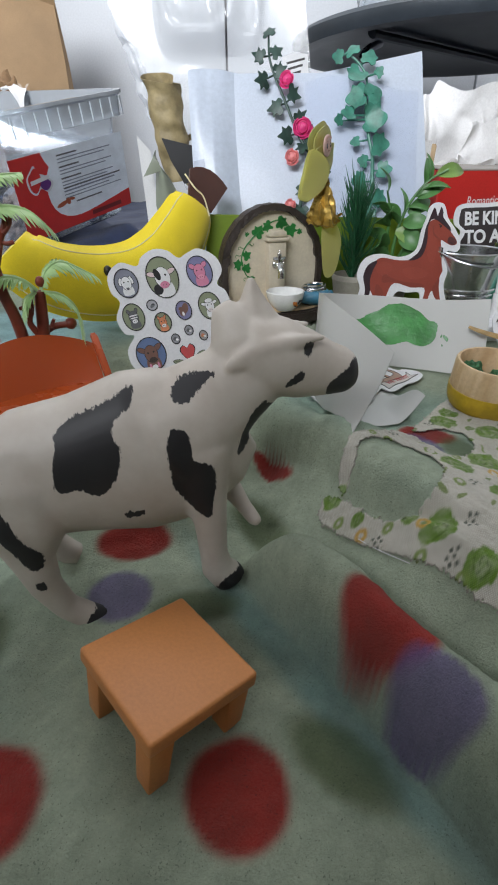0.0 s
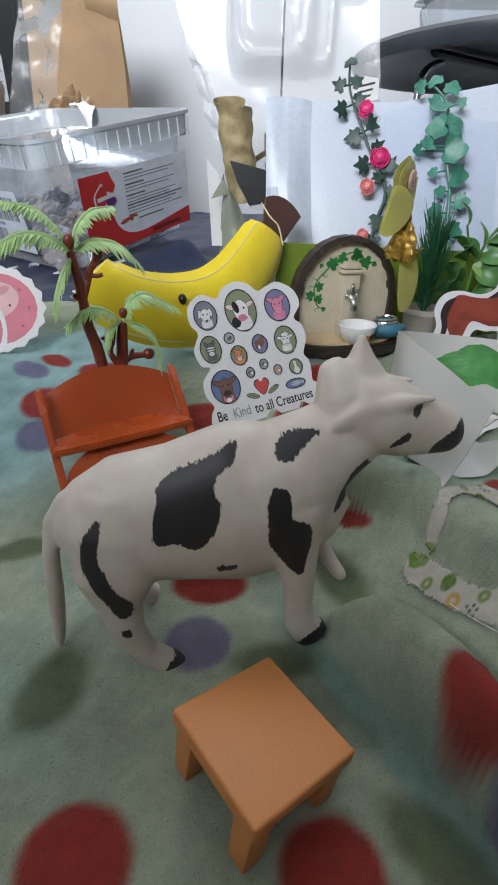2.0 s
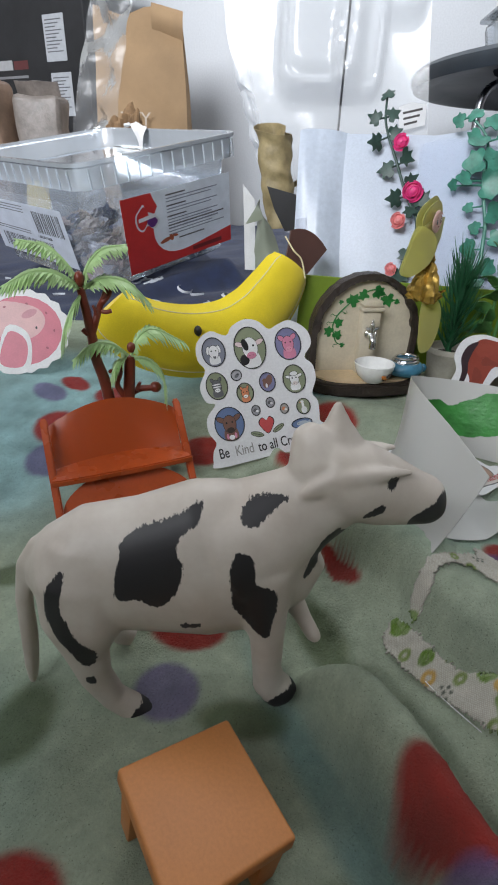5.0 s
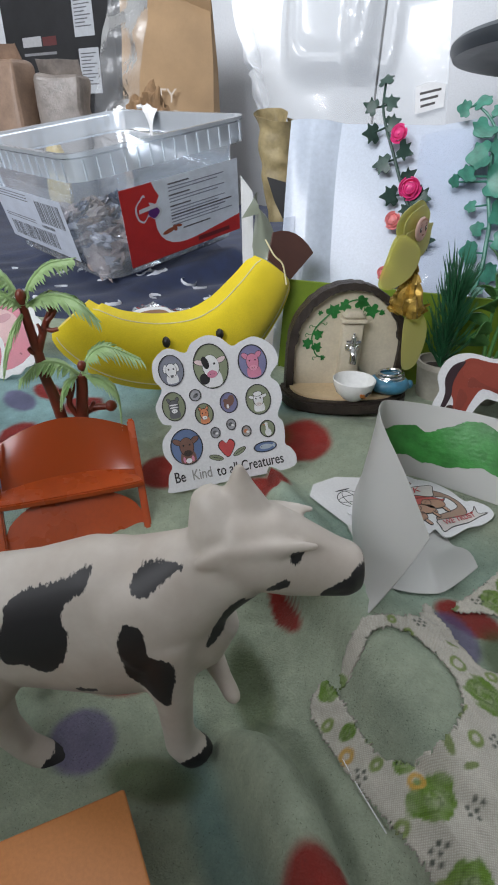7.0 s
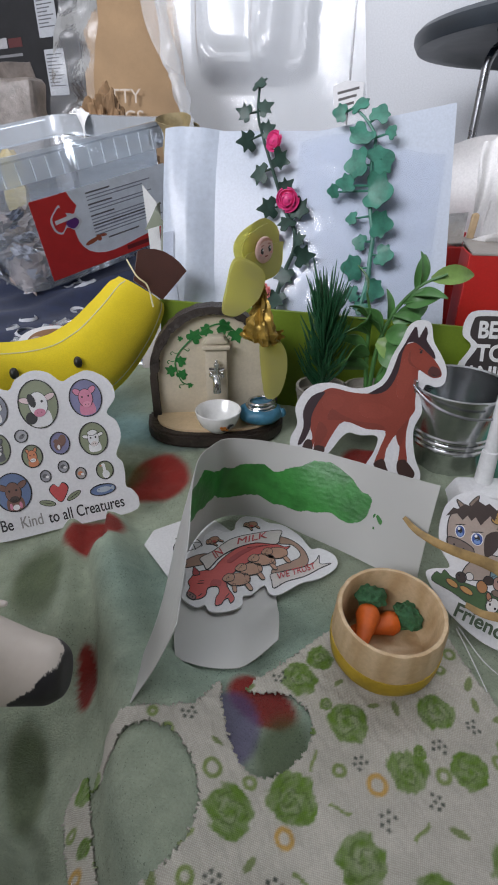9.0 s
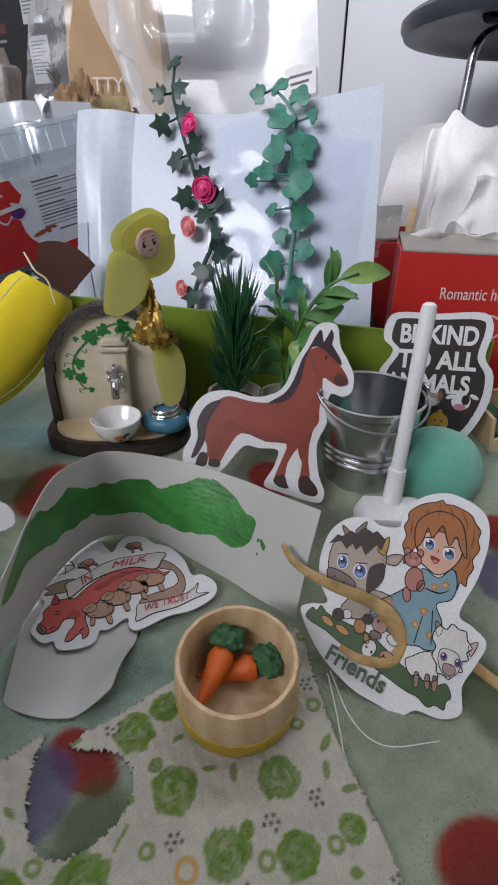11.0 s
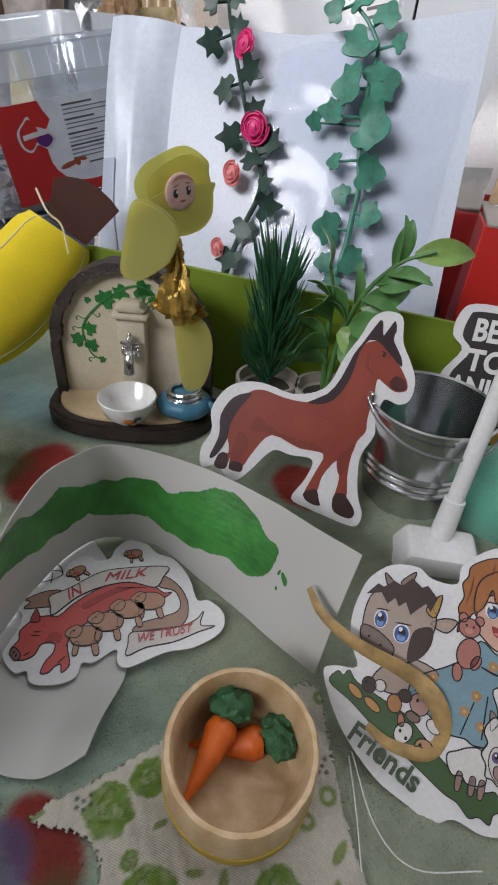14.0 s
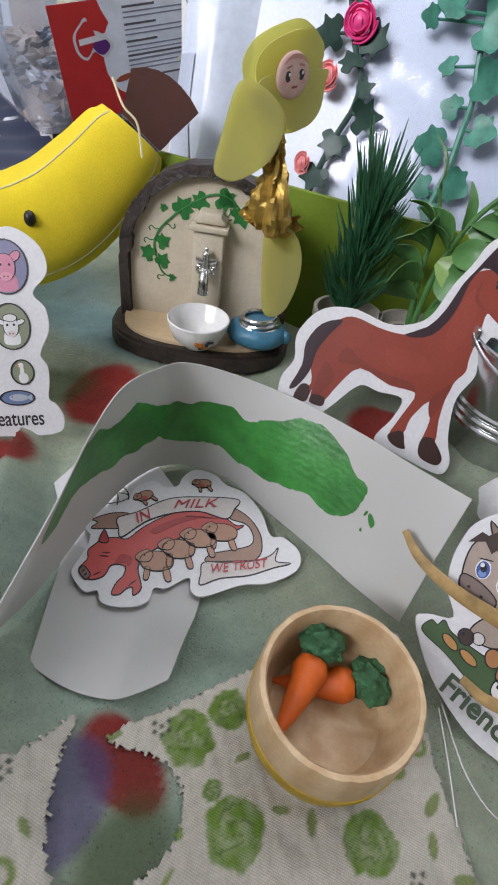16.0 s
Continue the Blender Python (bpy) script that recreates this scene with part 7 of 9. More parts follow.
grass_pot = pot_of("grass_pot", "grey-beige pot with upright dark green plastic grass", 0.0590, 0.2905, 0.0375, 0.0115, 0.0185, POT)
rnd = random.Random(21)
bm = bmesh.new()
for k in range(210):
    a, h0 = rnd.uniform(0, 6.283), rnd.uniform(0.0, 0.040)
    out, up = rnd.uniform(0.0050, 0.0135) * (1 - 0.35 * h0 / 0.04), rnd.uniform(0.012, 0.021)
    p0 = Vector((0.0008 * math.cos(a), 0.0008 * math.sin(a), 0.0150 + h0))
    p2 = p0 + Vector((out * math.cos(a), out * math.sin(a), up))
    p1 = p0 * 0.5 + p2 * 0.5 + Vector((math.cos(a), math.sin(a), 0)) * out * 0.16
    tube(bm, [p0, p1, p2], [0.0005, 0.00055, 0.00012], 4, 0.5)
part("grass", bm, GRASS, grass_pot, smooth=False)
bm = bmesh.new()
tube(bm, [(0, 0, 0.0140), (-0.0005, 0, 0.032), (-0.001, 0, 0.056)], [0.0012, 0.0010, 0.0004], 8)
part("stem", bm, GRASS, grass_pot)


def broad_leaf(length, width, bend, seg=8):
    """A pointed oval leaf along +x with a raised midrib, drooping by bend."""
    bm = bmesh.new()
    top, bot = [], []
    for i in range(seg + 1):
        t = i / seg
        w = width * math.sin(math.pi * min(1, t * 0.94 + 0.04)) ** 0.75 * (1 - 0.25 * t)
        z = length * (0.10 * math.sin(math.pi * t) - bend * t * t)
        top.append([bm.verts.new((length * t, s * w, z + (0.0 if s == 0 else abs(s) * w * 0.30))) for s in (-1, -0.5, 0, 0.5, 1)])
        bot.append([bm.verts.new(v.co - Vector((0, 0, 0.0003))) for v in top[-1]])
    for a, b, sign in ((top, None, 1), (bot, None, -1)):
        for i in range(seg):
            for j in range(4):
                q = (a[i][j], a[i + 1][j], a[i + 1][j + 1], a[i][j + 1])
                bm.faces.new(q if sign > 0 else q[::-1])
    for j in (0, 4):
        for i in range(seg):
            bm.faces.new((top[i][j], bot[i][j], bot[i + 1][j], top[i + 1][j]))
    return bm


plant_pot = pot_of("leafy_plant_pot", "grey-beige pot with a broad-leaved green plastic plant", 0.0800, 0.2935, 0.0375, 0.0115, 0.0185, POT)
for pts, leaves in (
    ([(0, 0, 0.014), (0.001, 0, 0.036), (0.0055, 0, 0.052), (0.014, -0.001, 0.064), (0.0235, -0.002, 0.0695)],
     [(0.018, 0.0672, 14, 8, 0.0175, 0.0044), (0.013, 0.0630, 70, 62, 0.0145, 0.0033), (0.009, 0.0570, 15, 20, 0.016, 0.0028), (0.004, 0.0500, 100, 70, 0.0125, 0.0021), (0.012, 0.0605, -25, 12, 0.0135, 0.0030), (0.0055, 0.0520, 350, -8, 0.0150, 0.0026), (0.0005, 0.0400, 350, -18, 0.0185, 0.0062), (0.002, 0.0440, 190, 40, 0.0120, 0.0026), (0.0145, 0.0640, 100, 84, 0.0130, 0.0020), (0.006, 0.0490, 20, 26, 0.0160, 0.0044), (0.004, 0.0440, -32, 6, 0.0150, 0.0050), (0.002, 0.0460, 160, 36, 0.0130, 0.0046), (0.010, 0.0565, -12, 26, 0.0145, 0.0042), (0.003, 0.0390, 318, -24, 0.0160, 0.0062)]),
    ([(-0.001, 0.001, 0.014), (-0.003, 0.001, 0.034), (-0.0035, 0.001, 0.050), (-0.006, 0.001, 0.060)],
     [(-0.006, 0.0595, 150, 75, 0.0120, 0.0030), (-0.0035, 0.0500, 160, 30, 0.0100, 0.0032), (-0.003, 0.0430, 200, 14, 0.0115, 0.0040), (-0.0015, 0.0280, 190, 4, 0.0150, 0.0052), (-0.003, 0.0360, 160, 20, 0.0130, 0.0042), (-0.002, 0.0340, 225, 6, 0.0150, 0.0054), (-0.003, 0.0450, 250, 40, 0.0120, 0.0044)]),
    ([(0.002, -0.001, 0.014), (0.004, -0.002, 0.028), (0.009, -0.003, 0.036)],
     [(0.009, 0.0360, 340, 10, 0.0135, 0.0055), (0.004, 0.0270, 300, 10, 0.0120, 0.0050), (0.006, 0.0320, 30, 15, 0.0120, 0.0045)])):
    bm = bmesh.new()
    line = path_round(pts, 5)
    tube(bm, line, taper(len(line), 0.0011, 0.0005), 8)
    part("stem", bm, LEAF, plant_pot)
    for x, z, az, up, ln, wd in leaves:
        ob = part("leaf", broad_leaf(ln, wd, 0.18), LIGHTLEAF if ln > 0.0172 else LEAF, plant_pot)
        ob.matrix_local = pose(x, -0.0008, z, 0, 0, az) @ pose(0, 0, 0, 0, -up, 0) @ pose(0, 0, 0, 62 if wd > 0.004 else 30, 0, 0)

# ---- olive strip of card behind the plants ----
bm = rounded_box(0.180, 0.0016, 0.048, 0.0004, 1)
single("card_strip", bm, OLIVECARD, "glossy olive green card strip standing behind the flower pots", "card", pose(0.066, 0.3045, 0.0355, -4, 1.5, 2))

# ---- paper backdrop with two climbing vines ----
SHEET = frame_of((0.03, 0.318, 0.073), (1, 0, 0), (0, 0.37, 0.93))


def backdrop_z(x, y):
    return -0.006 + 0.0022 * math.sin(x * 26 + 1.2) + 0.0012 * math.sin(y * 40 + x * 30)


def backdrop(u, v):
    top = 0.0905 + 0.012 * max(0, u - 0.55) / 0.45
    y = -0.042 + (top + 0.042) * v
    x = -0.0600 + (0.1315 + 0.006 * (1 - v)) * u + 0.006 * (1 - v)
    return (x, y, backdrop_z(x, y))


paper = single("paper_sheet", sheet(backdrop, 48, 30, 0.0003), surface("pale_blue_white_paper", (0.56, 0.615, 0.71), 0.42, 0.03, 900, 12, 0.02, 0.0002, coat=0.08), "pale bluish white paper sheet propped up behind the plants", "paper", SHEET)
def fold_skin(u, v):
    """Stiff folded flap: two upright creases, pinched in below the middle."""
    crease = 0.0016 * math.sin(u * 5.2 - 0.8) + 0.0010 * math.sin(u * 9 + 1)
    pinch = math.exp(-((v - 0.36) / 0.10) ** 2)
    x = -0.0630 + 0.0050 * (1 - v) + 0.028 * u + 0.0035 * pinch * math.sin(u * 7)
    y = -0.045 + 0.136 * v - 0.004 * max(0, 0.3 - u) * v
    z = float(crease) * (1 - 0.7 * pinch) + 0.0012 * math.sin(v * 9 + u * 4) + 0.004 * pinch * (u - 0.4)
    # the flap runs over into the sheet without a step
    k = min(1.0, max(0.0, (u - 0.45) / 0.55))
    return (x, y, z * (1 - k) + (backdrop_z(x, y) + 0.0007 - 0.0012 * k ** 3) * k)


flap = thing("folded_flap", "glossy bluish white folded paper flap with sharp creases, beside the sheet", "packaging", SHEET)
part("flap", sheet(fold_skin, 24, 40, 0.0003), SILVER, flap)
# shade on the creased side of the flap, laid on as a darker strip
part("shaded_band", sheet(lambda u, v: tuple(np.array(fold_skin(0.02 + 0.22 * u, 0.30 + 0.34 * v)) + np.array((0, 0, 0.0006))), 6, 12, 0.0001), surface("grey_blue_shade", (0.42, 0.47, 0.58), 0.4, 0.06), flap, "grey-blue band of painted shade")


def bent_leaf(pts, s, curl, seed):
    """A thin lobed leaf, cupped."""
    bm = bmesh.new()
    add_plate(bm, curve_round(pts, 3), 0, 0.5)
    rnd = random.Random(seed)
    a = rnd.uniform(0, 6.28)
    for v in bm.verts:
        v.co.z += curl * (v.co.x ** 2 + v.co.y ** 2) * 1000 * 0.06 + 0.25 * (v.co.x * math.cos(a) + v.co.y * math.sin(a))
    return bm


def rose(r):
    """A little resin rose: a ball of overlapping petals spiralling outwards."""
    bm = bmesh.new()
    blob(bm, (0, 0, r * 0.25), (r * 0.62, r * 0.62, r * 0.60), 2)
    for k in range(11):
        a, q = k * 2.4, 0.25 + 0.75 * (k / 10) ** 0.8
        rows = []
        for i in range(6):
            s = (i / 5 - 0.5) * 1.9
            col = []
            for j in range(4):
                t = j / 3
                rad = r * q * (0.72 + 0.34 * t)
                col.append(bm.verts.new((rad * math.cos(a + s), rad * math.sin(a + s), r * (0.95 - 0.62 * q) * t * (1 - 0.22 * s * s) + r * 0.12)))
            rows.append(col)
        fs = [bm.faces.new((rows[i][j], rows[i + 1][j], rows[i + 1][j + 1], rows[i][j + 1])) for i in range(5) for j in range(3)]
        bmesh.ops.recalc_face_normals(bm, faces=fs)
        bmesh.ops.solidify(bm, geom=fs, thickness=r * 0.07)
    return bm


def vine(name, label, stem, leaves, material, size, roses=(), shape=None):
    t = thing(name, label, "artificial vine", SHEET)
    bm = bmesh.new()
    line = path_round([(x, y, 0.5 + 0.6 * (i % 2)) for i, (x, y) in enumerate(stem)], 5)
    tube(bm, [p * 0.001 for p in line], taper(len(line), 0.0006, 0.0012), 8)
    part("stem", bm, material, t)
    for k, (x, y, turn, s) in enumerate(leaves):
        pts = shape(size * s) if shape else ivy_leaf(size * s)
        ob = part("leaf", bent_leaf(place2(pts, 0, -size * s * 0.4, 0), s, 1.0 if k % 2 else -0.6, k), material, t)
        ob.matrix_local = pose(x * 0.001, y * 0.001, 0.0018 + 0.0008 * (k % 3), 8 * ((k % 5) - 2), 9 * ((k % 4) - 1.5), turn)
        j = min(range(len(line)), key=lambda i: (line[i] - Vector((x, y, 0))).length)
        if (line[j] - Vector((x, y, 0))).length > 2.5:
            bm = bmesh.new()
            tube(bm, [line[j] * 0.001, (x * 0.001, y * 0.001, 0.0019)], [0.0006, 0.0004], 6)
            part("stalk", bm, material, t)
    for x, y, r, m in roses:
        ob = part("rose", rose(r * 0.001), m, t, "hot pink rose" if m is PINK else "salmon pink rosebud")
        ob.matrix_local = pose(x * 0.001, y * 0.001, 0.0022, 18, -12, x * 7)
    return t


vine("rose_vine", "dark green plastic ivy vine with pink roses, on the paper sheet",
     [(-17.1, 110), (-16.8, 96.5), (-13.9, 87), (-8.5, 74.5), (-3.1, 62), (1.5, 52), (6.2, 44.4), (6.8, 35.4), (3.5, 26.2), (1, 15.4), (-1, 4)],
     [(-16.9, 108.4, 5, 1.0), (-22.6, 95.2, 70, 1.0), (-12.8, 97.4, -60, 1.05), (-10.6, 88.6, -70, 1.0), (-20.8, 83.2, 100, 1.25), (-3.4, 74.6, -100, 1.15), (-13.4, 69.2, 95, 1.25), (0.8, 63.6, -45, 1.0), (-7.4, 53.6, 100, 1.3), (8.6, 53.4, -110, 1.3), (2.0, 47.6, 40, 1.1), (12.4, 32.6, -80, 1.35), (3.4, 23.0, 170, 1.3), (0.6, 11.6, 170, 1.3), (9.4, 40.2, -60, 0.9)],
     VINEDARK, 6.2, [(-6.4, 83.0, 4.6, PINK), (2.2, 58.2, 5.6, PINK), (-3.3, 42.3, 4.4, PEACH), (-4.2, 16.0, 3.6, PEACH)])


def lobed_leaf(size):
    """A soft, rounded leaf with shallow lobes."""
    half = [(0.36, -0.14), (0.60, 0.06), (0.54, 0.30), (0.63, 0.52), (0.38, 0.64), (0.22, 0.88)]
    return [(x * size, y * size) for x, y in [(0, 0)] + half + [(0, 1.0)] + [(-x, y) for x, y in half[::-1]]]


vine("teal_vine", "teal green plastic vine with rounded leaves, hung on the paper sheet",
     [(27.5, 98), (33.7, 92.6), (38.4, 85.6), (38.2, 76.1), (38.6, 65.3), (40.2, 54.4), (42.7, 43.4), (42.8, 33.4), (42.8, 23.2), (41.0, 11)],
     [(30.0, 98.8, 15, 1.0), (21.8, 94.6, 85, 0.85), (39.4, 94.4, -20, 1.05), (32.2, 84.8, 140, 1.45), (45.2, 87.2, -50, 0.7), (32.2, 73.0, 100, 1.5), (42.6, 76.4, -60, 1.6), (28.0, 64.8, 95, 1.15), (22.6, 61.8, 95, 0.75), (43.6, 61.4, -100, 1.75), (32.2, 50.4, 95, 0.75), (45.6, 48.0, -90, 1.35), (37.0, 40.4, 80, 0.85), (49.0, 34.6, -100, 1.15), (35.2, 28.8, 100, 1.35), (46.4, 19.6, -110, 1.2), (36.4, 17.0, 100, 0.85), (41.2, 10.5, 170, 0.8)],
     VINETEAL, 6.8, shape=lobed_leaf)

# clear crinkled film stuck over part of the paper
def cover(u, v):
    x, y = 0.004 + 0.066 * u, -0.030 + (0.115 + 0.004 * math.sin(u * 5)) * v
    lift = 0.0014 + 0.0012 * abs(noise.noise(Vector((x * 45, y * 45, 2)))) + 0.0003 * abs(noise.noise(Vector((x * 140, y * 140, 5))))
    return (x, y, backdrop_z(x, y) + lift)


single("clear_film", sheet(cover, 60, 80), clear_plastic("glossy_cover_film", (0.96, 0.97, 0.99), 0.03, 0.0, 0.14, 0.10, 45.0), "crinkled clear film over the paper sheet", "plastic film", SHEET)

# ---- bucket, broom, felt ball, crate ----
bucket = thing("tin_bucket", "small shiny zinc bucket with raised bands and a wire handle", "bucket", pose(0.1142, 0.2730, 0.0335))
wall = [(0.0128, 0), (0.0136, 0.0006), (0.0140, 0.0030)]
for k in range(3):
    z = 0.0128 + 0.0026 * k
    r = 0.0140 + 0.0043 * z / 0.037
    wall += [(r, z), (r + 0.0006, z + 0.0006), (r + 0.0006, z + 0.0014), (r, z + 0.0020)]
wall += [(0.0183, 0.0362), (0.0189, 0.0364), (0.0190, 0.0372), (0.0185, 0.0376), (0.0179, 0.0370), (0.0174, 0.030), (0.0134, 0.0014), (0.0006, 0.0012)]
part("body", spin(wall, 48), ZINC, bucket)
for s in (-1, 1):
    bm = rounded_box(0.0052, 0.0012, 0.0068, 0.0005, 2)
    ob = part("lug", bm, ZINC, bucket)
    ob.matrix_local = pose(0.0190 * s * 0.94, 0.0190 * s * 0.34, 0.0330, 0, 0, 110)
bm = bmesh.new()
ax, ay = 0.94, 0.34
pts = []
for i in range(25):
    a = math.pi * i / 24
    d, drop = 0.0196 * math.cos(a), math.sin(a)
    pts.append((d * ax + drop * 0.0205 * ay, d * ay - drop * 0.0205 * ax, 0.0378 - 0.0060 * drop))
tube(bm, pts, 0.00050, 8)
part("handle", bm, STEEL, bucket, "thin wire handle")

broom = thing("toy_broom", "white plastic toy broom standing upside down in front of the bucket", "toy broom")
bm = bmesh.new()
a, b = Vector((0.1259, 0.2532, 0.0440)), Vector((0.1264, 0.2602, 0.1066))
tube(bm, [a, a.lerp(b, 0.96), a.lerp(b, 0.99), b], [0.0023, 0.0023, 0.0020, 0.0011], 16)
part("handle", bm, WHITEPLASTIC, broom)
bm = bmesh.new()
tube(bm, [a - (b - a) * 0.12, a + (b - a) * 0.06, a + (b - a) * 0.14, a + (b - a) * 0.145], [0.0033, 0.0031, 0.0029, 0.0023], 16)
part("socket", bm, WHITEPLASTIC, broom)
bm = rounded_box(0.0275, 0.0120, 0.0105, 0.0014, 2)
for v in bm.verts:
    v.co.x *= 1.0 - 0.30 * (v.co.z / 0.010)
ob = part("head", bm, WHITEPLASTIC, broom)
ob.matrix_local = pose(0.1262, 0.2505, 0.0300, 8, 0, 12)
bm = bmesh.new()
rnd = random.Random(4)
for k in range(70):
    x, y = rnd.uniform(-0.0095, 0.0095), rnd.uniform(-0.004, 0.004)
    tube(bm, [(x, y, 0.0), (x * 1.15, y * 1.5 - 0.001, -0.004), (x * 1.25, y * 2.0 - 0.002, -0.0075)], [0.0006, 0.0006, 0.0004], 5)
ob = part("bristles", bm, WHITEPLASTIC, broom, "short white bristles")
ob.matrix_local = pose(0.1262, 0.2500, 0.0312, 40, 0, 12)

bm = bmesh.new()
blob(bm, (0, 0, 0), (0.0172, 0.0165, 0.0160), 4, 0.05, 90)
single("felt_ball", bm, MINTFELT, "mint green felt ball resting on the blanket", "felt ball", pose(0.1410, 0.2760, 0.0415))

crate = thing("wooden_crate", "pale plywood toy crate with green leaves, tilted beside the felt ball", "toy crate", pose(0.1785, 0.318, 0.0355, 0, -8, 18))
for nm, w, d, h, x, y, z in (("side_panel", 0.0016, 0.026, 0.021, -0.0185, 0, 0.0), ("side_panel", 0.0016, 0.026, 0.021, 0.0185, 0, 0), ("front_panel", 0.0354, 0.0016, 0.010, 0, -0.0122, 0.0012), ("back_panel", 0.0354, 0.0016, 0.019, 0, 0.0122, 0.0012), ("bottom", 0.0354, 0.0228, 0.0016, 0, 0, 0.0004)):
    bm = rounded_box(w, d, h, 0.0003, 1)
    bmesh.ops.translate(bm, verts=bm.verts, vec=(x, y, z))
    part(nm, bm, CRATEWOOD, crate)
bm = bmesh.new()
rnd = random.Random(12)
for k in range(16):
    blob(bm, (rnd.uniform(-0.014, 0.014), rnd.uniform(-0.008, 0.008), rnd.uniform(0.006, 0.013)), (0.004, 0.004, 0.0032), 2, 0.5, 300)
single("green_salad", bm, BROCCOLI, "clump of dark green toy leaves in the crate", "toy vegetables", pose(0.1785, 0.318, 0.0355, 0, -8, 18))

# ---- wooden bowl with carrots ----
bowl = thing("wooden_bowl", "turned pale wooden bowl with a yellow painted band, on the linen", "bowl", pose(0.0922, 0.1781, 0.0270, 4, 1, 0) @ Matrix.Diagonal((0.98, 0.98, 1, 1)))
seg, prof = 64, [(0.0122, 0.0), (0.0134, 0.0005), (0.0147, 0.0028), (0.0151, 0.0060), (0.0149, 0.0110), (0.0146, 0.0178), (0.0142, 0.0185), (0.0133, 0.0185), (0.0129, 0.0178), (0.0126, 0.0095), (0.0119, 0.0055), (0.0106, 0.0036), (0.0006, 0.0034)]
WOOD = bpy.data.materials.new("turned_wood")
WOOD.use_nodes = True
nt, b = WOOD.node_tree, WOOD.node_tree.nodes["Principled BSDF"]
tc, mp, wv = nt.nodes.new("ShaderNodeTexCoord"), nt.nodes.new("ShaderNodeMapping"), nt.nodes.new("ShaderNodeTexWave")
mp.inputs["Scale"].default_value = (1.0, 5.0, 1.0)
wv.inputs["Scale"].default_value, wv.inputs["Distortion"].default_value, wv.inputs["Detail"].default_value = 38.0, 7.0, 4.0
nt.links.new(tc.outputs["Object"], mp.inputs[0])
nt.links.new(mp.outputs[0], wv.inputs[0])
fine = noise_node(nt, 700.0)
col = mix_rgb(nt, wv.outputs[1], (0.53, 0.36, 0.19), (0.64, 0.47, 0.28))
nt.links.new(mix_rgb(nt, ramp(nt, fine.outputs[0], 0.3, 0.7), mix_rgb(nt, 0.2, col, (0.1, 0.06, 0.03)), col), b.inputs["Base Color"])
b.inputs["Roughness"].default_value = 0.55
bump(nt, b, fine.outputs[0], 0.2, 0.0003)
bm = bmesh.new()
rings = []
for i, (r, z) in enumerate(prof):
    rings.append([bm.verts.new(((r - (0.00016 if k % 4 == 0 and i in (4, 5, 6) else 0)) * math.cos(2 * math.pi * k / seg), (r - (0.00016 if k % 4 == 0 and i in (4, 5, 6) else 0)) * math.sin(2 * math.pi * k / seg), z)) for k in range(seg)])
for n, (a, b2) in enumerate(zip(rings, rings[1:])):
    for k in range(seg):
        bm.faces.new((a[k], a[(k + 1) % seg], b2[(k + 1) % seg], b2[k]))
bm.faces.new(rings[0][::-1]), bm.faces.new(rings[-1])
part("body", bm, WOOD, bowl)
part("painted_band", spin([(0.0136, 0.0006), (0.01484, 0.0028), (0.01522, 0.0058), (0.01520, 0.0082), (0.0146, 0.0084), (0.0140, 0.0040)], 64, closed=True), surface("yellow_wood_paint", (0.50, 0.33, 0.02), 0.5, 0.2, 700, 120, 0.2, 0.0003), bowl, "worn yellow painted band")
carrot = thing("toy_carrot", "orange toy carrot with dark green leafy top, in the wooden bowl", "toy carrot", pose(0.0862, 0.1763, 0.0345))
bm = bmesh.new()
tube(bm, path_round([(0.0010, 0.0060, 0.0028), (0.0008, 0.002, 0.0026), (0.0000, -0.004, 0.0020), (-0.0008, -0.0088, 0.0012)], 6), [0.0028 + 0.0010 * min(1, i / 3) - 0.0034 * (i / 18) ** 1.2 for i in range(19)], 16)
part("root", bm, CARROT, carrot)
bm = bmesh.new()
rnd = random.Random(2)
blob(bm, (0.0012, 0.0092, 0.0046), (0.0040, 0.0036, 0.0034), 4, 0.45, 620)
part("leafy_top", bm, BROCCOLI, carrot, "dark green leafy top")
second = copy_thing(carrot, pose(0.0895, 0.1818, 0.0305, 0, 0, -62))
second["label"] = "orange toy carrot lying under another in the wooden bowl"

# ---- raffia strand and loose threads ----
bm = bmesh.new()
line = path_round([(0.0955, 0.2130, 0.0480), (0.1000, 0.2080, 0.0470), (0.1090, 0.2050, 0.0450), (0.1210, 0.2045, 0.0420), (0.1270, 0.2020, 0.0400), (0.1300, 0.1985, 0.0352), (0.1275, 0.1945, 0.0325), (0.1205, 0.1935, 0.0325), (0.1150, 0.1950, 0.0335)], 7)
tube(bm, line, taper(len(line), 0.0007, 0.0009, 0.0021), 10, 0.3)
single("raffia_strand", bm, RAFFIA, "curled tan raffia strand lying over the farm sticker", "raffia")
bm = bmesh.new()
tube(bm, path_round([(0.148, 0.204, 0.0285), (0.156, 0.199, 0.0275), (0.170, 0.190, 0.0270)], 6), 0.0014, 8, 0.35)
single("raffia_strand", bm, RAFFIA, "short tan raffia strand on the blanket beside the farm sticker", "raffia")
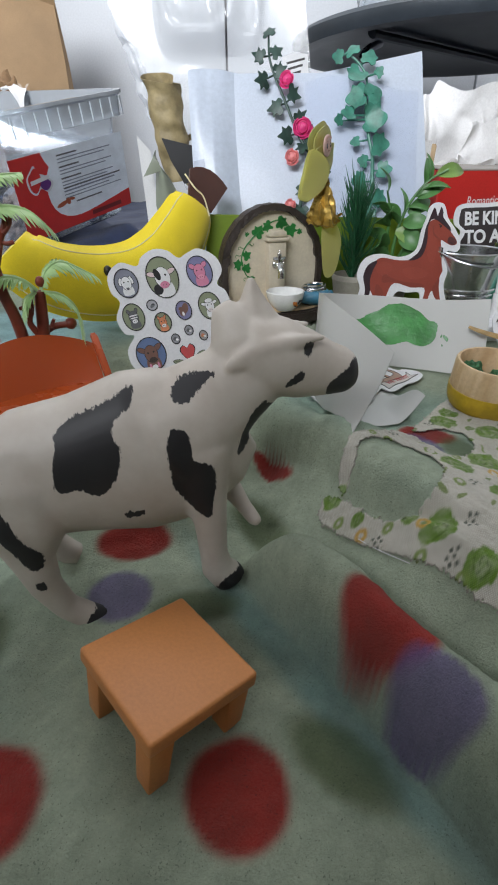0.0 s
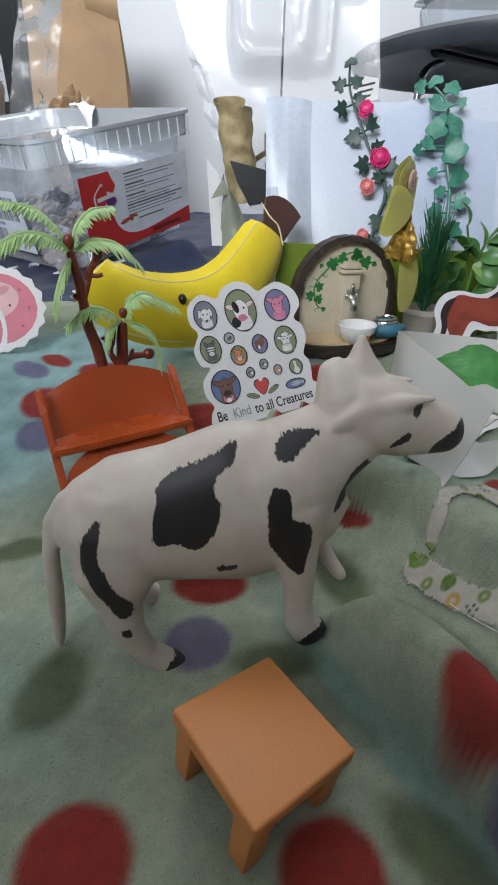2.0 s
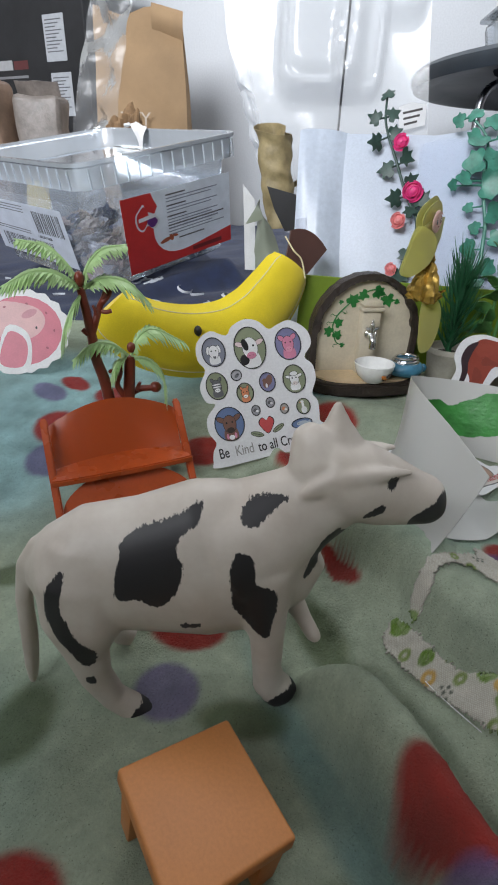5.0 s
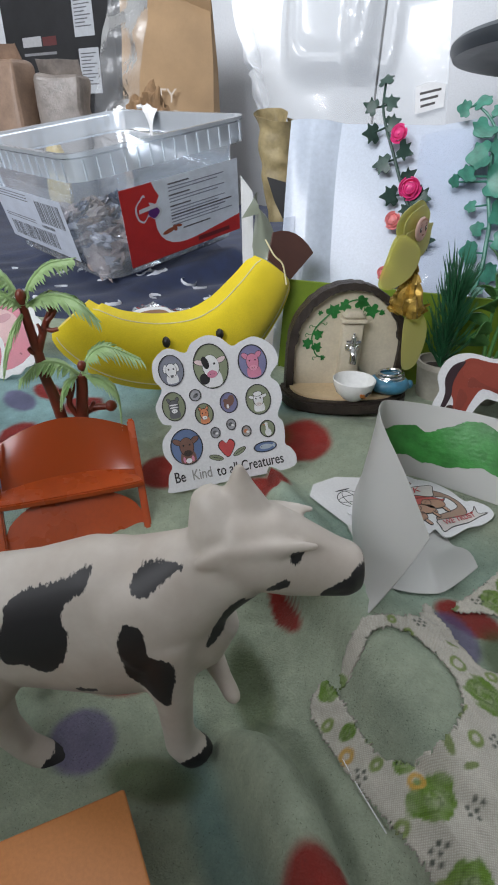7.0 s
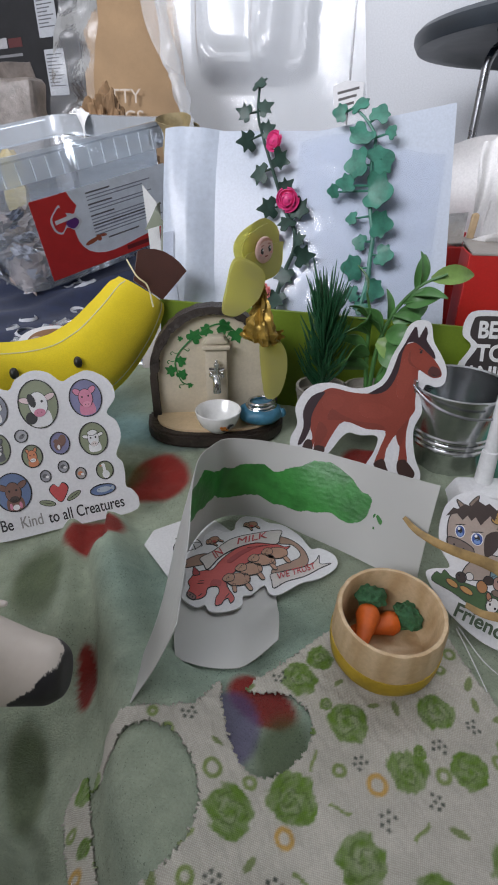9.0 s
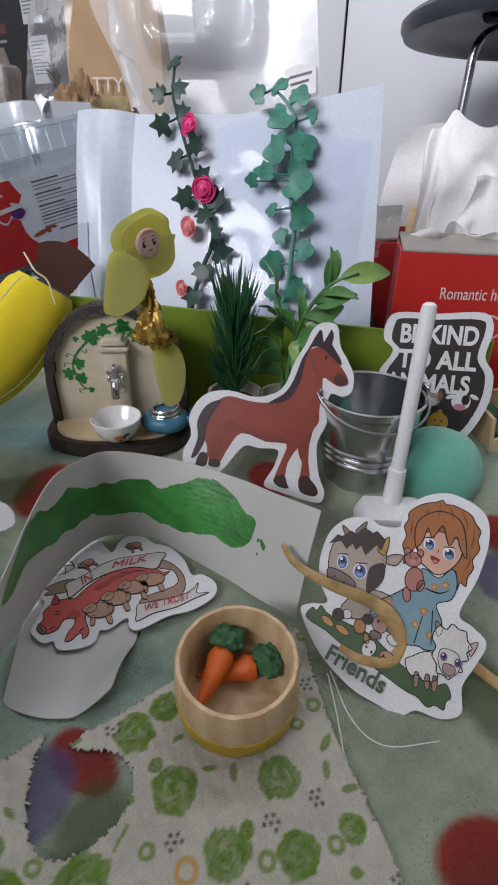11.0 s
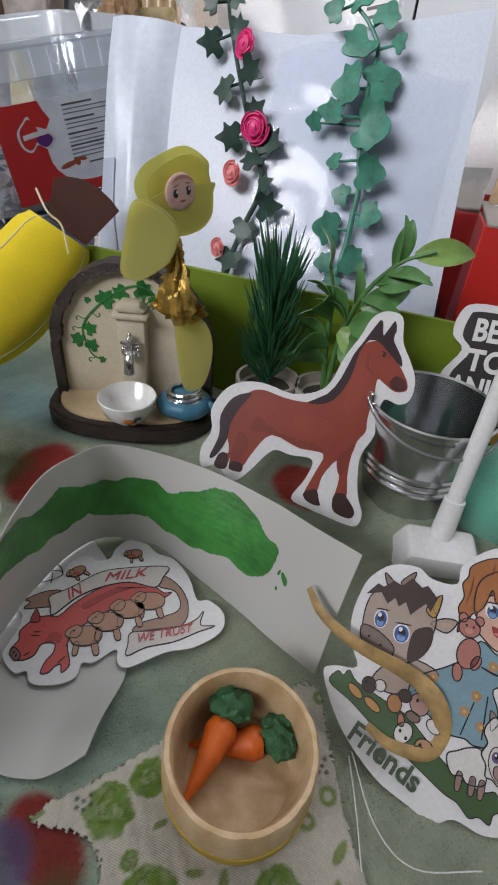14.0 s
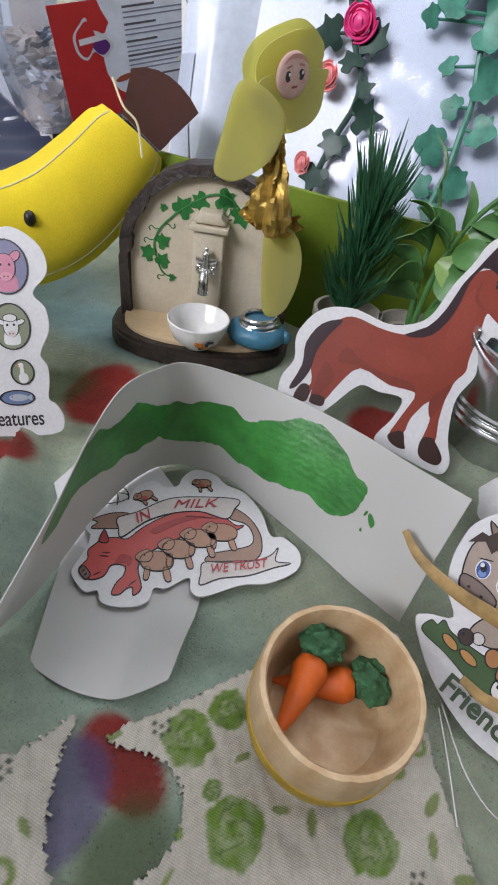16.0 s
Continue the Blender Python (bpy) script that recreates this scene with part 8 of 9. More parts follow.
for pts in ([(0.113, 0.190, 0.0285), (0.116, 0.182, 0.0278), (0.119, 0.172, 0.0275)], [(0.1135, 0.191, 0.0285), (0.120, 0.180, 0.0280), (0.128, 0.176, 0.0275), (0.140, 0.180, 0.0280)], [(0.030, 0.116, 0.014), (0.036, 0.107, 0.0160), (0.0415, 0.0985, 0.0190)]):
    bm = bmesh.new()
    tube(bm, path_round(pts, 6), 0.00014, 5)
    single("loose_thread", bm, surface("white_thread", (0.7, 0.7, 0.7), 0.7, 0.05), "thin loose white thread on the blanket", "thread", group="loose threads")


# ---- clear sweet tub ----
TILT = radians(11.2)
u = Vector((0.55 * math.cos(TILT), 0.835 * math.cos(TILT), math.sin(TILT)))
TUB = frame_of((-0.1957, 0.4310, 0.0390), u, (-0.835, 0.55, 0.047))
tub = thing("sweet_tub", "open clear plastic sweet tub with red and white label, part full", "plastic tub", TUB)
TU, TV, TH = 0.160, 0.205, 0.1010


def tub_ring(grow, z, r=0.018, n=6):
    """A rounded rectangle with one corner near the origin."""
    x0, x1, y0, y1 = -grow, TU + grow, -grow, TV + grow
    pts = []
    for cx, cy, a0 in ((x1 - r, y0 + r, -90), (x1 - r, y1 - r, 0), (x0 + r, y1 - r, 90), (x0 + r, y0 + r, 180)):
        pts += [(cx + r * math.cos(radians(a0 + 90 * i / n)), cy + r * math.sin(radians(a0 + 90 * i / n)), z) for i in range(n + 1)]
    return pts


def skin(rows, cap=True):
    bm = bmesh.new()
    rings = [[bm.verts.new(p) for p in r] for r in rows]
    k = len(rings[0])
    for a, b in zip(rings, rings[1:]):
        for i in range(k):
            bm.faces.new((a[i], a[(i + 1) % k], b[(i + 1) % k], b[i]))
    if cap:
        bm.faces.new(rings[0][::-1])
    return bm


part("body", skin([tub_ring(-0.010, 0), tub_ring(-0.007, 0.002), tub_ring(-0.0005, TH * 0.80), tub_ring(0.0005, TH * 0.82)]), TUBPLASTIC, tub).visible_shadow = False
part("rim", skin([tub_ring(0.0005, TH * 0.80), tub_ring(0.0055, TH * 0.81), tub_ring(0.0065, TH * 0.96), tub_ring(0.0085, TH * 0.975), tub_ring(0.0085, TH), tub_ring(0.0040, TH), tub_ring(0.0030, TH * 0.975), tub_ring(0.0005, TH * 0.83)], False), RIMPLASTIC, tub, "milky ribbed rim").visible_shadow = False
bm = bmesh.new()
for i in range(14):
    for (x, y) in ((0.004 + i * (TU - 0.008) / 13, -0.0068), (0.004 + i * (TU - 0.008) / 13, TV + 0.0068), (-0.0068, 0.006 + i * (TV - 0.012) / 13), (TU + 0.0068, 0.006 + i * (TV - 0.012) / 13)):
        bmesh.ops.create_cube(bm, size=1.0, matrix=Matrix.Translation((x, y, TH * 0.885)) @ Matrix.Diagonal((0.0014, 0.0014, TH * 0.14, 1)))
part("rim_ribs", bm, RIMPLASTIC, tub, "raised ribs").visible_shadow = False
label = part("front_label", plate([(0, 0), (112, 0), (112, 64), (0, 64)], 0, 0.15), ink(0.74, 0.80, 0.86), tub, "red and white printed paper label")
label.matrix_local = frame_of((0.0275, 0.0020, 0.0080), (1, 0, 0), (0, -0.085, 1)) @ Matrix.Diagonal((1.116, 0.97, 1, 1))
LREDS = (0.56, 0.030, 0.026)
lines = [(LREDS, 0, [(0, 0), (112, 0), (112, 15), (102, 13.6), (92, 12), (82, 10.6), (72, 9.2), (62, 8), (54, 7.6), (47, 8.2), (40, 10.2), (34, 14), (30, 19), (27.6, 25), (26.8, 32), (27.4, 39), (29.2, 46), (33, 52), (30, 58), (28, 64), (0, 64)])]
lines += [((0.62, 0.64, 0.68), 1, curve_round([(16, 53), (11, 47), (12, 38), (17, 34), (22, 38), (28, 34), (34, 40), (28, 47), (22, 50), (20, 56)], 4)), (LREDS, 2, curve_round([(16, 51.5), (12.6, 47), (13.2, 39), (17, 35.6), (21, 39.4), (24, 46), (20.4, 54)], 4)), ((0.13, 0.03, 0.20), 2, curve_round([(22, 46), (22, 39.4), (27, 35.6), (32, 40), (28, 45)], 4)), ((0.70, 0.70, 0.72), 3, [(14, 42.2), (31, 43.8), (31, 47), (14, 45.4)])]
lines += [((0.36, 0.09, 0.04), 1, ell(38, 21, 6, 1.8, 12)), ((0.36, 0.09, 0.04), 1, ell(44, 22, 2, 3.0, 20)), ((0.36, 0.09, 0.04), 2, ell(48, 23, 3, 1.2, -10))]
for r in range(13):
    y = 58 - r * 2.6 - (1.3 if r > 2 else 0) - (1.3 if r > 5 else 0)
    lines.append((GREY if r in (0, 3, 6, 9) else (0.22, 0.24, 0.30), 1, [(42, y), ((62 if r in (0, 3, 6) else 104 - 7 * (r % 3)), y), ((62 if r in (0, 3, 6) else 104 - 7 * (r % 3)), y + (1.2 if r in (0, 3, 6, 9, 10) else 0.8)), (42, y + (1.2 if r in (0, 3, 6, 9, 10) else 0.8))]))
lines.append((GREY, 1, [(52, 19), (80, 19), (80, 20.2), (52, 20.2)]))
lines.append(((0.16, 0.015, 0.015), 1, [(66, 3.2), (100, 3.2), (100, 7), (66, 7)]))
art("label_print", label, lines, base=0.15)
code = part("barcode_label", plate([(0, 0), (92, 0), (92, 58), (0, 58)], 0, 0.15), ink(0.60, 0.64, 0.72), tub, "white barcode label")
code.matrix_local = frame_of((0.0010, 0.188, 0.0140), (0, -1, 0.0), (-0.085, 0, 1)) @ Matrix.Diagonal((1.60, 0.86, 1, 1))
rnd = random.Random(17)
bars = []
for x0, y0, w, h in ((58, 30, 30, 22), (8, 5, 62, 16)):
    x = x0
    while x < x0 + w:
        d = rnd.choice((0.5, 0.8, 1.2))
        bars.append((BLACK, 0, [(x, y0), (x + d, y0), (x + d, y0 + h), (x, y0 + h)]))
        x += d + rnd.choice((0.6, 0.9, 1.5))
for y in (26, 28.6, 48, 51, 54):
    bars.append((GREY, 0, [(5, y), (48, y), (48, y + 0.9), (5, y + 0.9)]))
art("label_print", code, bars, base=0.15)
lettering("7 622200 118304", 0.0042, code, BLACK, 0.056, 0.0245, 0.00025, 0, 0.55)
rnd = random.Random(6)
for k in range(60):
    bm = bmesh.new()
    blob(bm, (0, 0, 0), (rnd.uniform(0.010, 0.018), rnd.uniform(0.008, 0.014), rnd.uniform(0.003, 0.006)), 3, 0.9, 260)
    c = rnd.choice(((0.24, 0.20, 0.18), (0.13, 0.12, 0.13), (0.27, 0.21, 0.19), (0.04, 0.05, 0.09), (0.20, 0.15, 0.12), (0.24, 0.24, 0.27)))
    lift = 0.010 + 0.008 * (k // 22)
    single("sweet_packet", bm, ink(*c, 0.3), "crumpled small wrapper packet inside the tub", "packet", TUB @ pose(rnd.uniform(0.016, TU - 0.016), rnd.uniform(0.016, TV - 0.016), lift, rnd.uniform(-40, 40), rnd.uniform(-40, 40), rnd.uniform(0, 360)), "packets in the tub")
bm = bmesh.new()
line = path_round([(0.150, 0.125, 0.080), (0.157, 0.132, 0.096), (0.164, 0.142, 0.1035), (0.170, 0.160, 0.1040), (0.176, 0.185, 0.1020)], 7)
bm = sheet(lambda a, b: line[min(len(line) - 1, int(a * (len(line) - 1)))] + Vector((0.004 * (b - 0.5) * (1 + math.sin(a * 9)), 0.020 * (b - 0.5) * (0.45 + math.sin(a * 3.1)), 0.0016 * math.sin(b * 9 + a * 7))), 30, 6, 0.0002)
single("tissue_scrap", bm, TISSUE, "white tissue scrap hanging over the rim of the tub", "tissue", TUB)

# clear film lying in front of the tub
bm = sheet(lambda a, b: (-0.150 + 0.120 * a, 0.332 + 0.065 * b, 0.0385 + 0.0035 * noise.noise(Vector((a * 7, b * 5, 0))) + 0.0025 * noise.noise(Vector((a * 17, b * 13, 3)))), 50, 30)
single("clear_film", bm, FILM, "crumpled clear plastic film on the navy cloth", "plastic film")

# ---- brown paper bag, dark boxes and crumpled things behind the tub ----
bag = thing("paper_bag", "tall brown kraft paper bag with pale lettering, folded at the top", "paper bag", frame_of((-0.437, 1.205, 0.034), (0.985, 0.17, 0), (-0.17, 0.985, 0)) @ Matrix.Diagonal((1.2, 1.2, 1.2, 1)))


def bag_skin(a, b):
    z = 0.315 * b
    w, d = 0.082 - 0.012 * b, 0.055 * (1 - 0.85 * b ** 1.5)
    t = a * 4
    side = int(t) % 4
    f = t - int(t)
    cor = [(-w, -d), (w, -d), (w, d), (-w, d)]
    p, q = cor[side], cor[(side + 1) % 4]
    x, y = p[0] + (q[0] - p[0]) * f, p[1] + (q[1] - p[1]) * f
    crease = 0.007 * (1 - abs(2 * f - 1)) if side in (1, 3) else 0.003 * math.sin(f * 9)
    x += (-crease if side == 1 else crease if side == 3 else 0) * (0.4 + b)
    return (x + 0.020 * (b - 0.5) ** 2 * math.sin(b * 5), y + 0.002 * math.sin(b * 24 + x * 60), z + 0.006 * math.sin(x * 70) * b)


part("body", sheet(bag_skin, 48, 26), KRAFT, bag)
bm = sheet(lambda a, b: (0.020 + 0.050 * a, -0.012 - 0.010 * math.sin(b * 3), 0.285 + 0.040 * b - 0.01 * a), 6, 6, 0.0006)
part("folded_corner", bm, KRAFT, bag)
lettering("TTY", 0.028, bag, (0.52, 0.42, 0.32), -0.033, -0.0560, 0.156, 0, 0.9).matrix_local = frame_of((-0.034, -0.0510, 0.156), (1, 0, 0), (0, 0.18, 1))
lettering("GS", 0.028, bag, (0.52, 0.42, 0.32), -0.016, -0.0575, 0.126, 0, 0.9).matrix_local = frame_of((-0.013, -0.0545, 0.127), (1, 0, 0), (0, 0.12, 1))

box = thing("black_box", "tall black cardboard box with two white shipping labels and faint lettering", "cardboard box", frame_of((-0.712, 1.362, 0.02), (0.96, -0.28, 0), (0.28, 0.96, 0)))
part("carton", rounded_box(0.34, 0.16, 0.50, 0.002, 1), BLACKBOX, box)
for k, (lx, lz) in enumerate(((0.058, 0.325), (0.064, 0.225))):
    lab = part("shipping_label", plate([(0, 0), (58, 0), (58, 80), (0, 80)], 0, 0.4), ink(0.50, 0.52, 0.55), box, "white shipping label")
    lab.matrix_local = frame_of((lx, -0.0803, lz), (1, 0, 0), (0, 0, 1))
    art("label_print", lab, [(GREY, 0, [(5, 70 - i * 6), (50 - (i % 3) * 8, 70 - i * 6), (50 - (i % 3) * 8, 72 - i * 6), (5, 72 - i * 6)]) for i in range(10)], base=0.4)
art_ob = art("lettering_bars", box, [((0.45, 0.45, 0.46), 0, [(-110, 0), (-48, 0), (-48, 18), (-110, 18)]), ((0.12, 0.03, 0.03), 0, [(-44, 0), (0, 0), (0, 16), (-44, 16)]), ((0.25, 0.25, 0.26), 0, [(-110, -16), (-4, -16), (-4, -11), (-110, -11)])])
art_ob.matrix_local = frame_of((0.0, -0.0806, 0.315), (1, 0, 0), (0, 0, 1))

rnd = random.Random(9)


def crumpled(name, label, category, c, r, material, seed, sub=5, rough=0.9, freq=22.0):
    bm = bmesh.new()
    vs = blob(bm, (0, 0, 0), r, sub)
    for v in vs:
        q = Vector((v.co.x / r[0], v.co.y / r[1], v.co.z / r[2]))
        k = 1 + rough * (0.30 * noise.noise(q * 1.7 + Vector((seed, 0, 0))) + 0.34 * abs(noise.noise(q * 3.3 + Vector((0, seed, 0)))) + 0.12 * abs(noise.noise(q * 8.0 + Vector((seed, seed, 0)))) - 0.14)
        v.co *= k
    return single(name, bm, material, label, category, pose(*c))


crumpled("crumpled_paper", "crumpled brown packing paper behind the tub", "paper", (-0.362, 0.900, 0.135), (0.046, 0.034, 0.078), CRUMPLE, 3.1, 5, 1.25).data.shade_flat()
crumpled("crumpled_paper", "loosely crumpled brown packing paper behind the tub", "paper", (-0.318, 0.915, 0.105), (0.036, 0.030, 0.062), CRUMPLE, 7.7, 5, 1.25).data.shade_flat()
def soft_pack(label, x, y, w, d, h, turn, material, seed):
    """A film-wrapped block with dented, softly creased sides and a folded top seam."""
    pack = thing("wrapped_pack", label, "packet", pose(x, y, 0.034, 0, 0, turn), "wrapped packs")
    bm = rounded_box(w, d, h, 0.010, 3)
    bmesh.ops.subdivide_edges(bm, edges=bm.edges[:], cuts=5, use_grid_fill=True)
    for v in bm.verts:
        q = v.co * 28 + Vector((seed, 0, 0))
        v.co += Vector((noise.noise(q), noise.noise(q + Vector((7, 0, 0))), 0.4 * noise.noise(q + Vector((0, 7, 0))))) * 0.007
    part("body", bm, material, pack)
    part("top_seam", sheet(lambda a, b: (w * 0.9 * (a - 0.5), 0.004 * math.sin(a * 9) - 0.012 * b, h + 0.022 * b - 0.004), 20, 4, 0.0006), material, pack, "pinched film seam")


soft_pack("grey-brown film-wrapped pack standing behind the tub", -0.502, 0.905, 0.076, 0.050, 0.205, 8, GREYSACK, 1.0)
soft_pack("brown paper-wrapped pack standing behind the tub", -0.590, 0.890, 0.085, 0.050, 0.222, -10, surface("brown_wrapping", (0.30, 0.20, 0.14), 0.45, 0.2, 400, 40, 0.3, 0.001), 4.0)
crumpled("grey_sack", "dark crumpled sack beside the paper bag", "sack", (-0.430, 0.950, 0.110), (0.070, 0.05, 0.080), GREYSACK, 5.3, rough=0.5)
crumpled("yellow_wrapper", "small white and yellow wrapper behind the tub", "wrapper", (-0.488, 0.835, 0.092), (0.020, 0.014, 0.060), ink(0.62, 0.44, 0.12), 2.2, 3)
# clear film draped over the bag's edge
bm = sheet(lambda a, b: (-0.470 + 0.075 * a + 0.06 * b, 0.93 - 0.01 * a, 0.17 + 0.22 * b + 0.004 * math.sin(a * 9)), 14, 26)
for v in bm.verts:
    v.co.y += 0.016 * noise.noise(v.co * 26)
single("clear_film", bm, FILM, "clear film hanging beside the paper bag", "plastic film")

# ---- clear blister packaging behind the paper sheet ----
pack = thing("blister_pack", "large empty clear plastic blister pack leaning behind the paper sheet", "packaging", frame_of((-0.036, 0.500, 0.090), (1, 0, 0), (0.0, 0.10, 1.0)))


def blister(a, b):
    left = -0.018 - 0.100 * b + 0.006 * math.sin(b * 21) * b
    right = 0.102 - 0.036 * b
    x = left + (right - left) * a
    y = 0.255 * b
    z = 0.0
    for cx, cy, rx, ry, h in ((0.000, 0.150, 0.034, 0.052, 0.020), (0.030, 0.135, 0.020, 0.036, 0.014), (-0.045, 0.215, 0.026, 0.040, 0.016), (0.058, 0.200, 0.018, 0.050, 0.012), (0.025, 0.230, 0.020, 0.025, 0.010)):
        d = (abs((x - cx) / rx) ** 5 + abs((y - cy) / ry) ** 5) ** 0.2
        z += h * float(1 - smooth01(0.74, 1.08, np.array(d))) - 0.004 * math.exp(-((d - 0.70) / 0.07) ** 2) * h / 0.02
    return (x, y, z + 0.003 * math.sin(x * 45 + y * 20))


part("moulded_sheet", sheet(blister, 80, 90), BLISTER, pack)
edge_line = path_round([(-0.006, 0.008, 0), (-0.026, 0.029, 0), (-0.047, 0.053, 0), (-0.059, 0.078, 0), (-0.068, 0.108, 0), (-0.075, 0.130, 0), (-0.098, 0.255, 0)], 9)


def folded_edge(a, b):
    p = edge_line[min(len(edge_line) - 1, int(b * (len(edge_line) - 1) + 0.5))]
    return (p.x + 0.0125 * a + 0.0012 * math.sin(b * 60 + a * 3), p.y + 0.0015 * math.sin(a * 5), -0.030 + 0.006 * math.sin(a * 3.14) + 0.0025 * math.sin(b * 41 + a * 4))


bm = sheet(folded_edge, 12, 54)
part("folded_edge", bm, EDGEFILM, pack, "crinkled clear edge")
tag = part("tag", plate([(0, 0), (20, 2), (21, 16), (10, 19), (0, 17)], 0, 0.3), ink(0.66, 0.66, 0.67), pack, "small white printed tag")
tag.matrix_local = pose(0.0680, 0.0790, 0.002, 0, 0, 8)
art("tag_print", tag, [(DARK, 0, [(3 + 0.4 * r, 11.5 - r * 4), (18 - 2 * r, 12.6 - r * 4), (18 - 2 * r, 14.2 - r * 4), (3 + 0.4 * r, 13.1 - r * 4)]) for r in range(3)], base=0.3)

# dried rolled leaf, scraps and green film between the tub and the paper
def rolled_leaf(a, b):
    """A curled, dented roll that narrows towards its foot."""
    r = 0.0105 - 0.0030 * b + 0.0040 * a
    p = Vector((r * math.cos(a * 7.4) + 0.004 * b, 0.8 * r * math.sin(a * 7.4), 0.066 * (1 - b) + 0.005 * math.sin(a * 6) * (1 - b)))
    return p + Vector((1, 1, 0)) * 0.0035 * noise.noise(Vector((a * 3.5, b * 4.5, 2))) + Vector((1, -1, 0)) * 0.0015 * noise.noise(Vector((a * 11, b * 9, 5)))


bm = sheet(rolled_leaf, 60, 34, 0.0003)
single("rolled_dry_leaf", bm, DRYLEAF, "rolled tan dried leaf standing behind the banana", "dry leaf", frame_of((-0.056, 0.440, 0.0980), (1, 0, 0.10), (0, 1, 0)))
rnd = random.Random(31)
bm = bmesh.new()
for k in range(16):
    pts = place2([(-6, -1.5), (6, -2.2), (7, 1.8), (-5, 2.4)], rnd.uniform(-9, 10), rnd.uniform(-26, 22), rnd.uniform(20, 110))
    add_plate(bm, pts, k * 0.6, k * 0.6 + 0.3)
single("dry_leaf_scraps", bm, DRYLEAF, "torn dry leaf scraps behind the paper sheet", "dry leaf", frame_of((-0.038, 0.474, 0.120), (1, 0, 0), (0, 0.1, 1)), kind="stuff")
def green_bag(a, b):
    """Slumped film: a leaning edge from high on the tub's side down to the banana."""
    x0, x1 = -0.078 + 0.008 * b, -0.080 + 0.040 * (1 - b) ** 0.4 + 0.006
    top = 0.036 + 0.096 * b
    return (x0 + 0.006 + (x1 - x0) * a * 0.8, 0.410 - 0.008 * math.sin(a * 3), top * 0.90 - 0.010 * a)


bm = sheet(green_bag, 20, 24, 0.0003)
for v in bm.verts:
    v.co.y += 0.008 * noise.noise(v.co * 40)
single("green_film_bag", bm, GREENBAG, "slumped translucent green film bag behind the banana", "plastic bag")
bm = plate([(-62, 127), (-35, 121), (-34, 99), (-47, 97), (-56, 112)], -0.4, 0.4)
single("dark_card", bm, BLACKBOX, "dark card scrap behind the green film bag", "card", frame_of((0, 0.428, 0), (1, 0, 0), (0, 0, 1)))
bm = plate([(-77, 128), (-68, 118), (-66, 70), (-74, 70)], -0.2, 0.2)
single("white_paper_strip", bm, PAPER, "narrow white paper strip standing beside the tub", "paper", frame_of((0, 0.410, 0), (1, 0, 0), (0, 0.02, 1)))
bm = sheet(lambda a, b: (-0.050 + 0.045 * a, 0.330 + 0.02 * b, 0.036 + 0.084 * b * (0.45 + 0.55 * a)), 12, 12, 0.0003)
for v in bm.verts:
    v.co.y += 0.004 * noise.noise(v.co * 70)
single("grey_paper_scrap", bm, surface("grey_beige_paper", (0.46, 0.43, 0.40), 0.7, 0.15, 500, 40, 0.2, 0.0004), "creased grey-beige paper behind the banana's tip", "paper")

# ---- red toy box with tissue behind the bucket ----
hut = thing("red_toy_box", "open red cardboard toy box with white lettering and a drawn house", "cardboard box", frame_of((0.1560, 0.3850, 0.0350), (1.0, 0.07, 0), (-0.07, 1.0, 0)))
W, D, H = 0.082, 0.075, 0.071
for nm, w, d, x, y in (("front_wall", W, 0.0012, 0, -D / 2), ("back_wall", W, 0.0012, 0, D / 2), ("side_wall", 0.0012, D - 0.0014, -W / 2 + 0.0006, 0), ("side_wall", 0.0012, D - 0.0014, W / 2 - 0.0006, 0)):
    bm = rounded_box(w, d, H, 0.0003, 1)
    bmesh.ops.translate(bm, verts=bm.verts, vec=(x, y, 0))
    part(nm, bm, REDCARD, hut)
bm = rounded_box(W - 0.002, 0.034, 0.0012, 0.0003, 1)
ob = part("flap", bm, surface("grey_card", (0.33, 0.30, 0.27), 0.8, 0.1, 500, 30, 0.2, 0.0004), hut, "grey cardboard flap")
ob.matrix_local = pose(0, -0.0215, 0.0718, 4, 0, 0)
words = lettering("Romantic hut", 0.0074, hut, (0.72, 0.66, 0.66), 0, 0, 0, 0, 0.72)
words.matrix_local = frame_of((-0.0215, -D / 2 - 0.0008, 0.0515), (1, 0, 0.03), (0, 0, 1)) @ Matrix.Diagonal((0.70, 1, 1, 1))
drawn = art("drawn_house", hut, [((0.62, 0.52, 0.52), 0, ring_pts(1, 40, 7.5, 6, 0.9)), ((0.62, 0.52, 0.52), 0, [(24, 33), (33, 33), (33, 33.9), (24, 33.9)]), ((0.62, 0.52, 0.52), 0, [(24, 33), (24.9, 33), (24.9, 46), (24, 46)]), ((0.62, 0.52, 0.52), 0, [(28, 33), (28.8, 33), (28.8, 48), (28, 48)]), ((0.62, 0.52, 0.52), 0, [(24, 39), (33, 39), (33, 39.9), (24, 39.9)])])
drawn.matrix_local = frame_of((0, -D / 2 - 0.0007, 0), (1, 0, 0), (0, 0, 1))

def draped(seed, x0, y0, z0, w, h, lean, fold):
    """Thin paper bunched into soft upright folds."""
    def fn(a, b):
        q = Vector((a * 2.2 + seed, b * 1.4, seed))
        x = x0 + w * (a - 0.5) * (1 - 0.25 * b) + 0.012 * noise.noise(q * 1.3)
        y = y0 + lean * b + fold * noise.noise(q * 1.3 + Vector((3, 0, 0))) + 0.22 * fold * noise.noise(q * 3.4)
        return (x, y, z0 + h * b * (1 - 0.5 * (a - 0.45) ** 2) + 0.008 * noise.noise(q * 2.0))
    return sheet(fn, 44, 36, 0.0003)


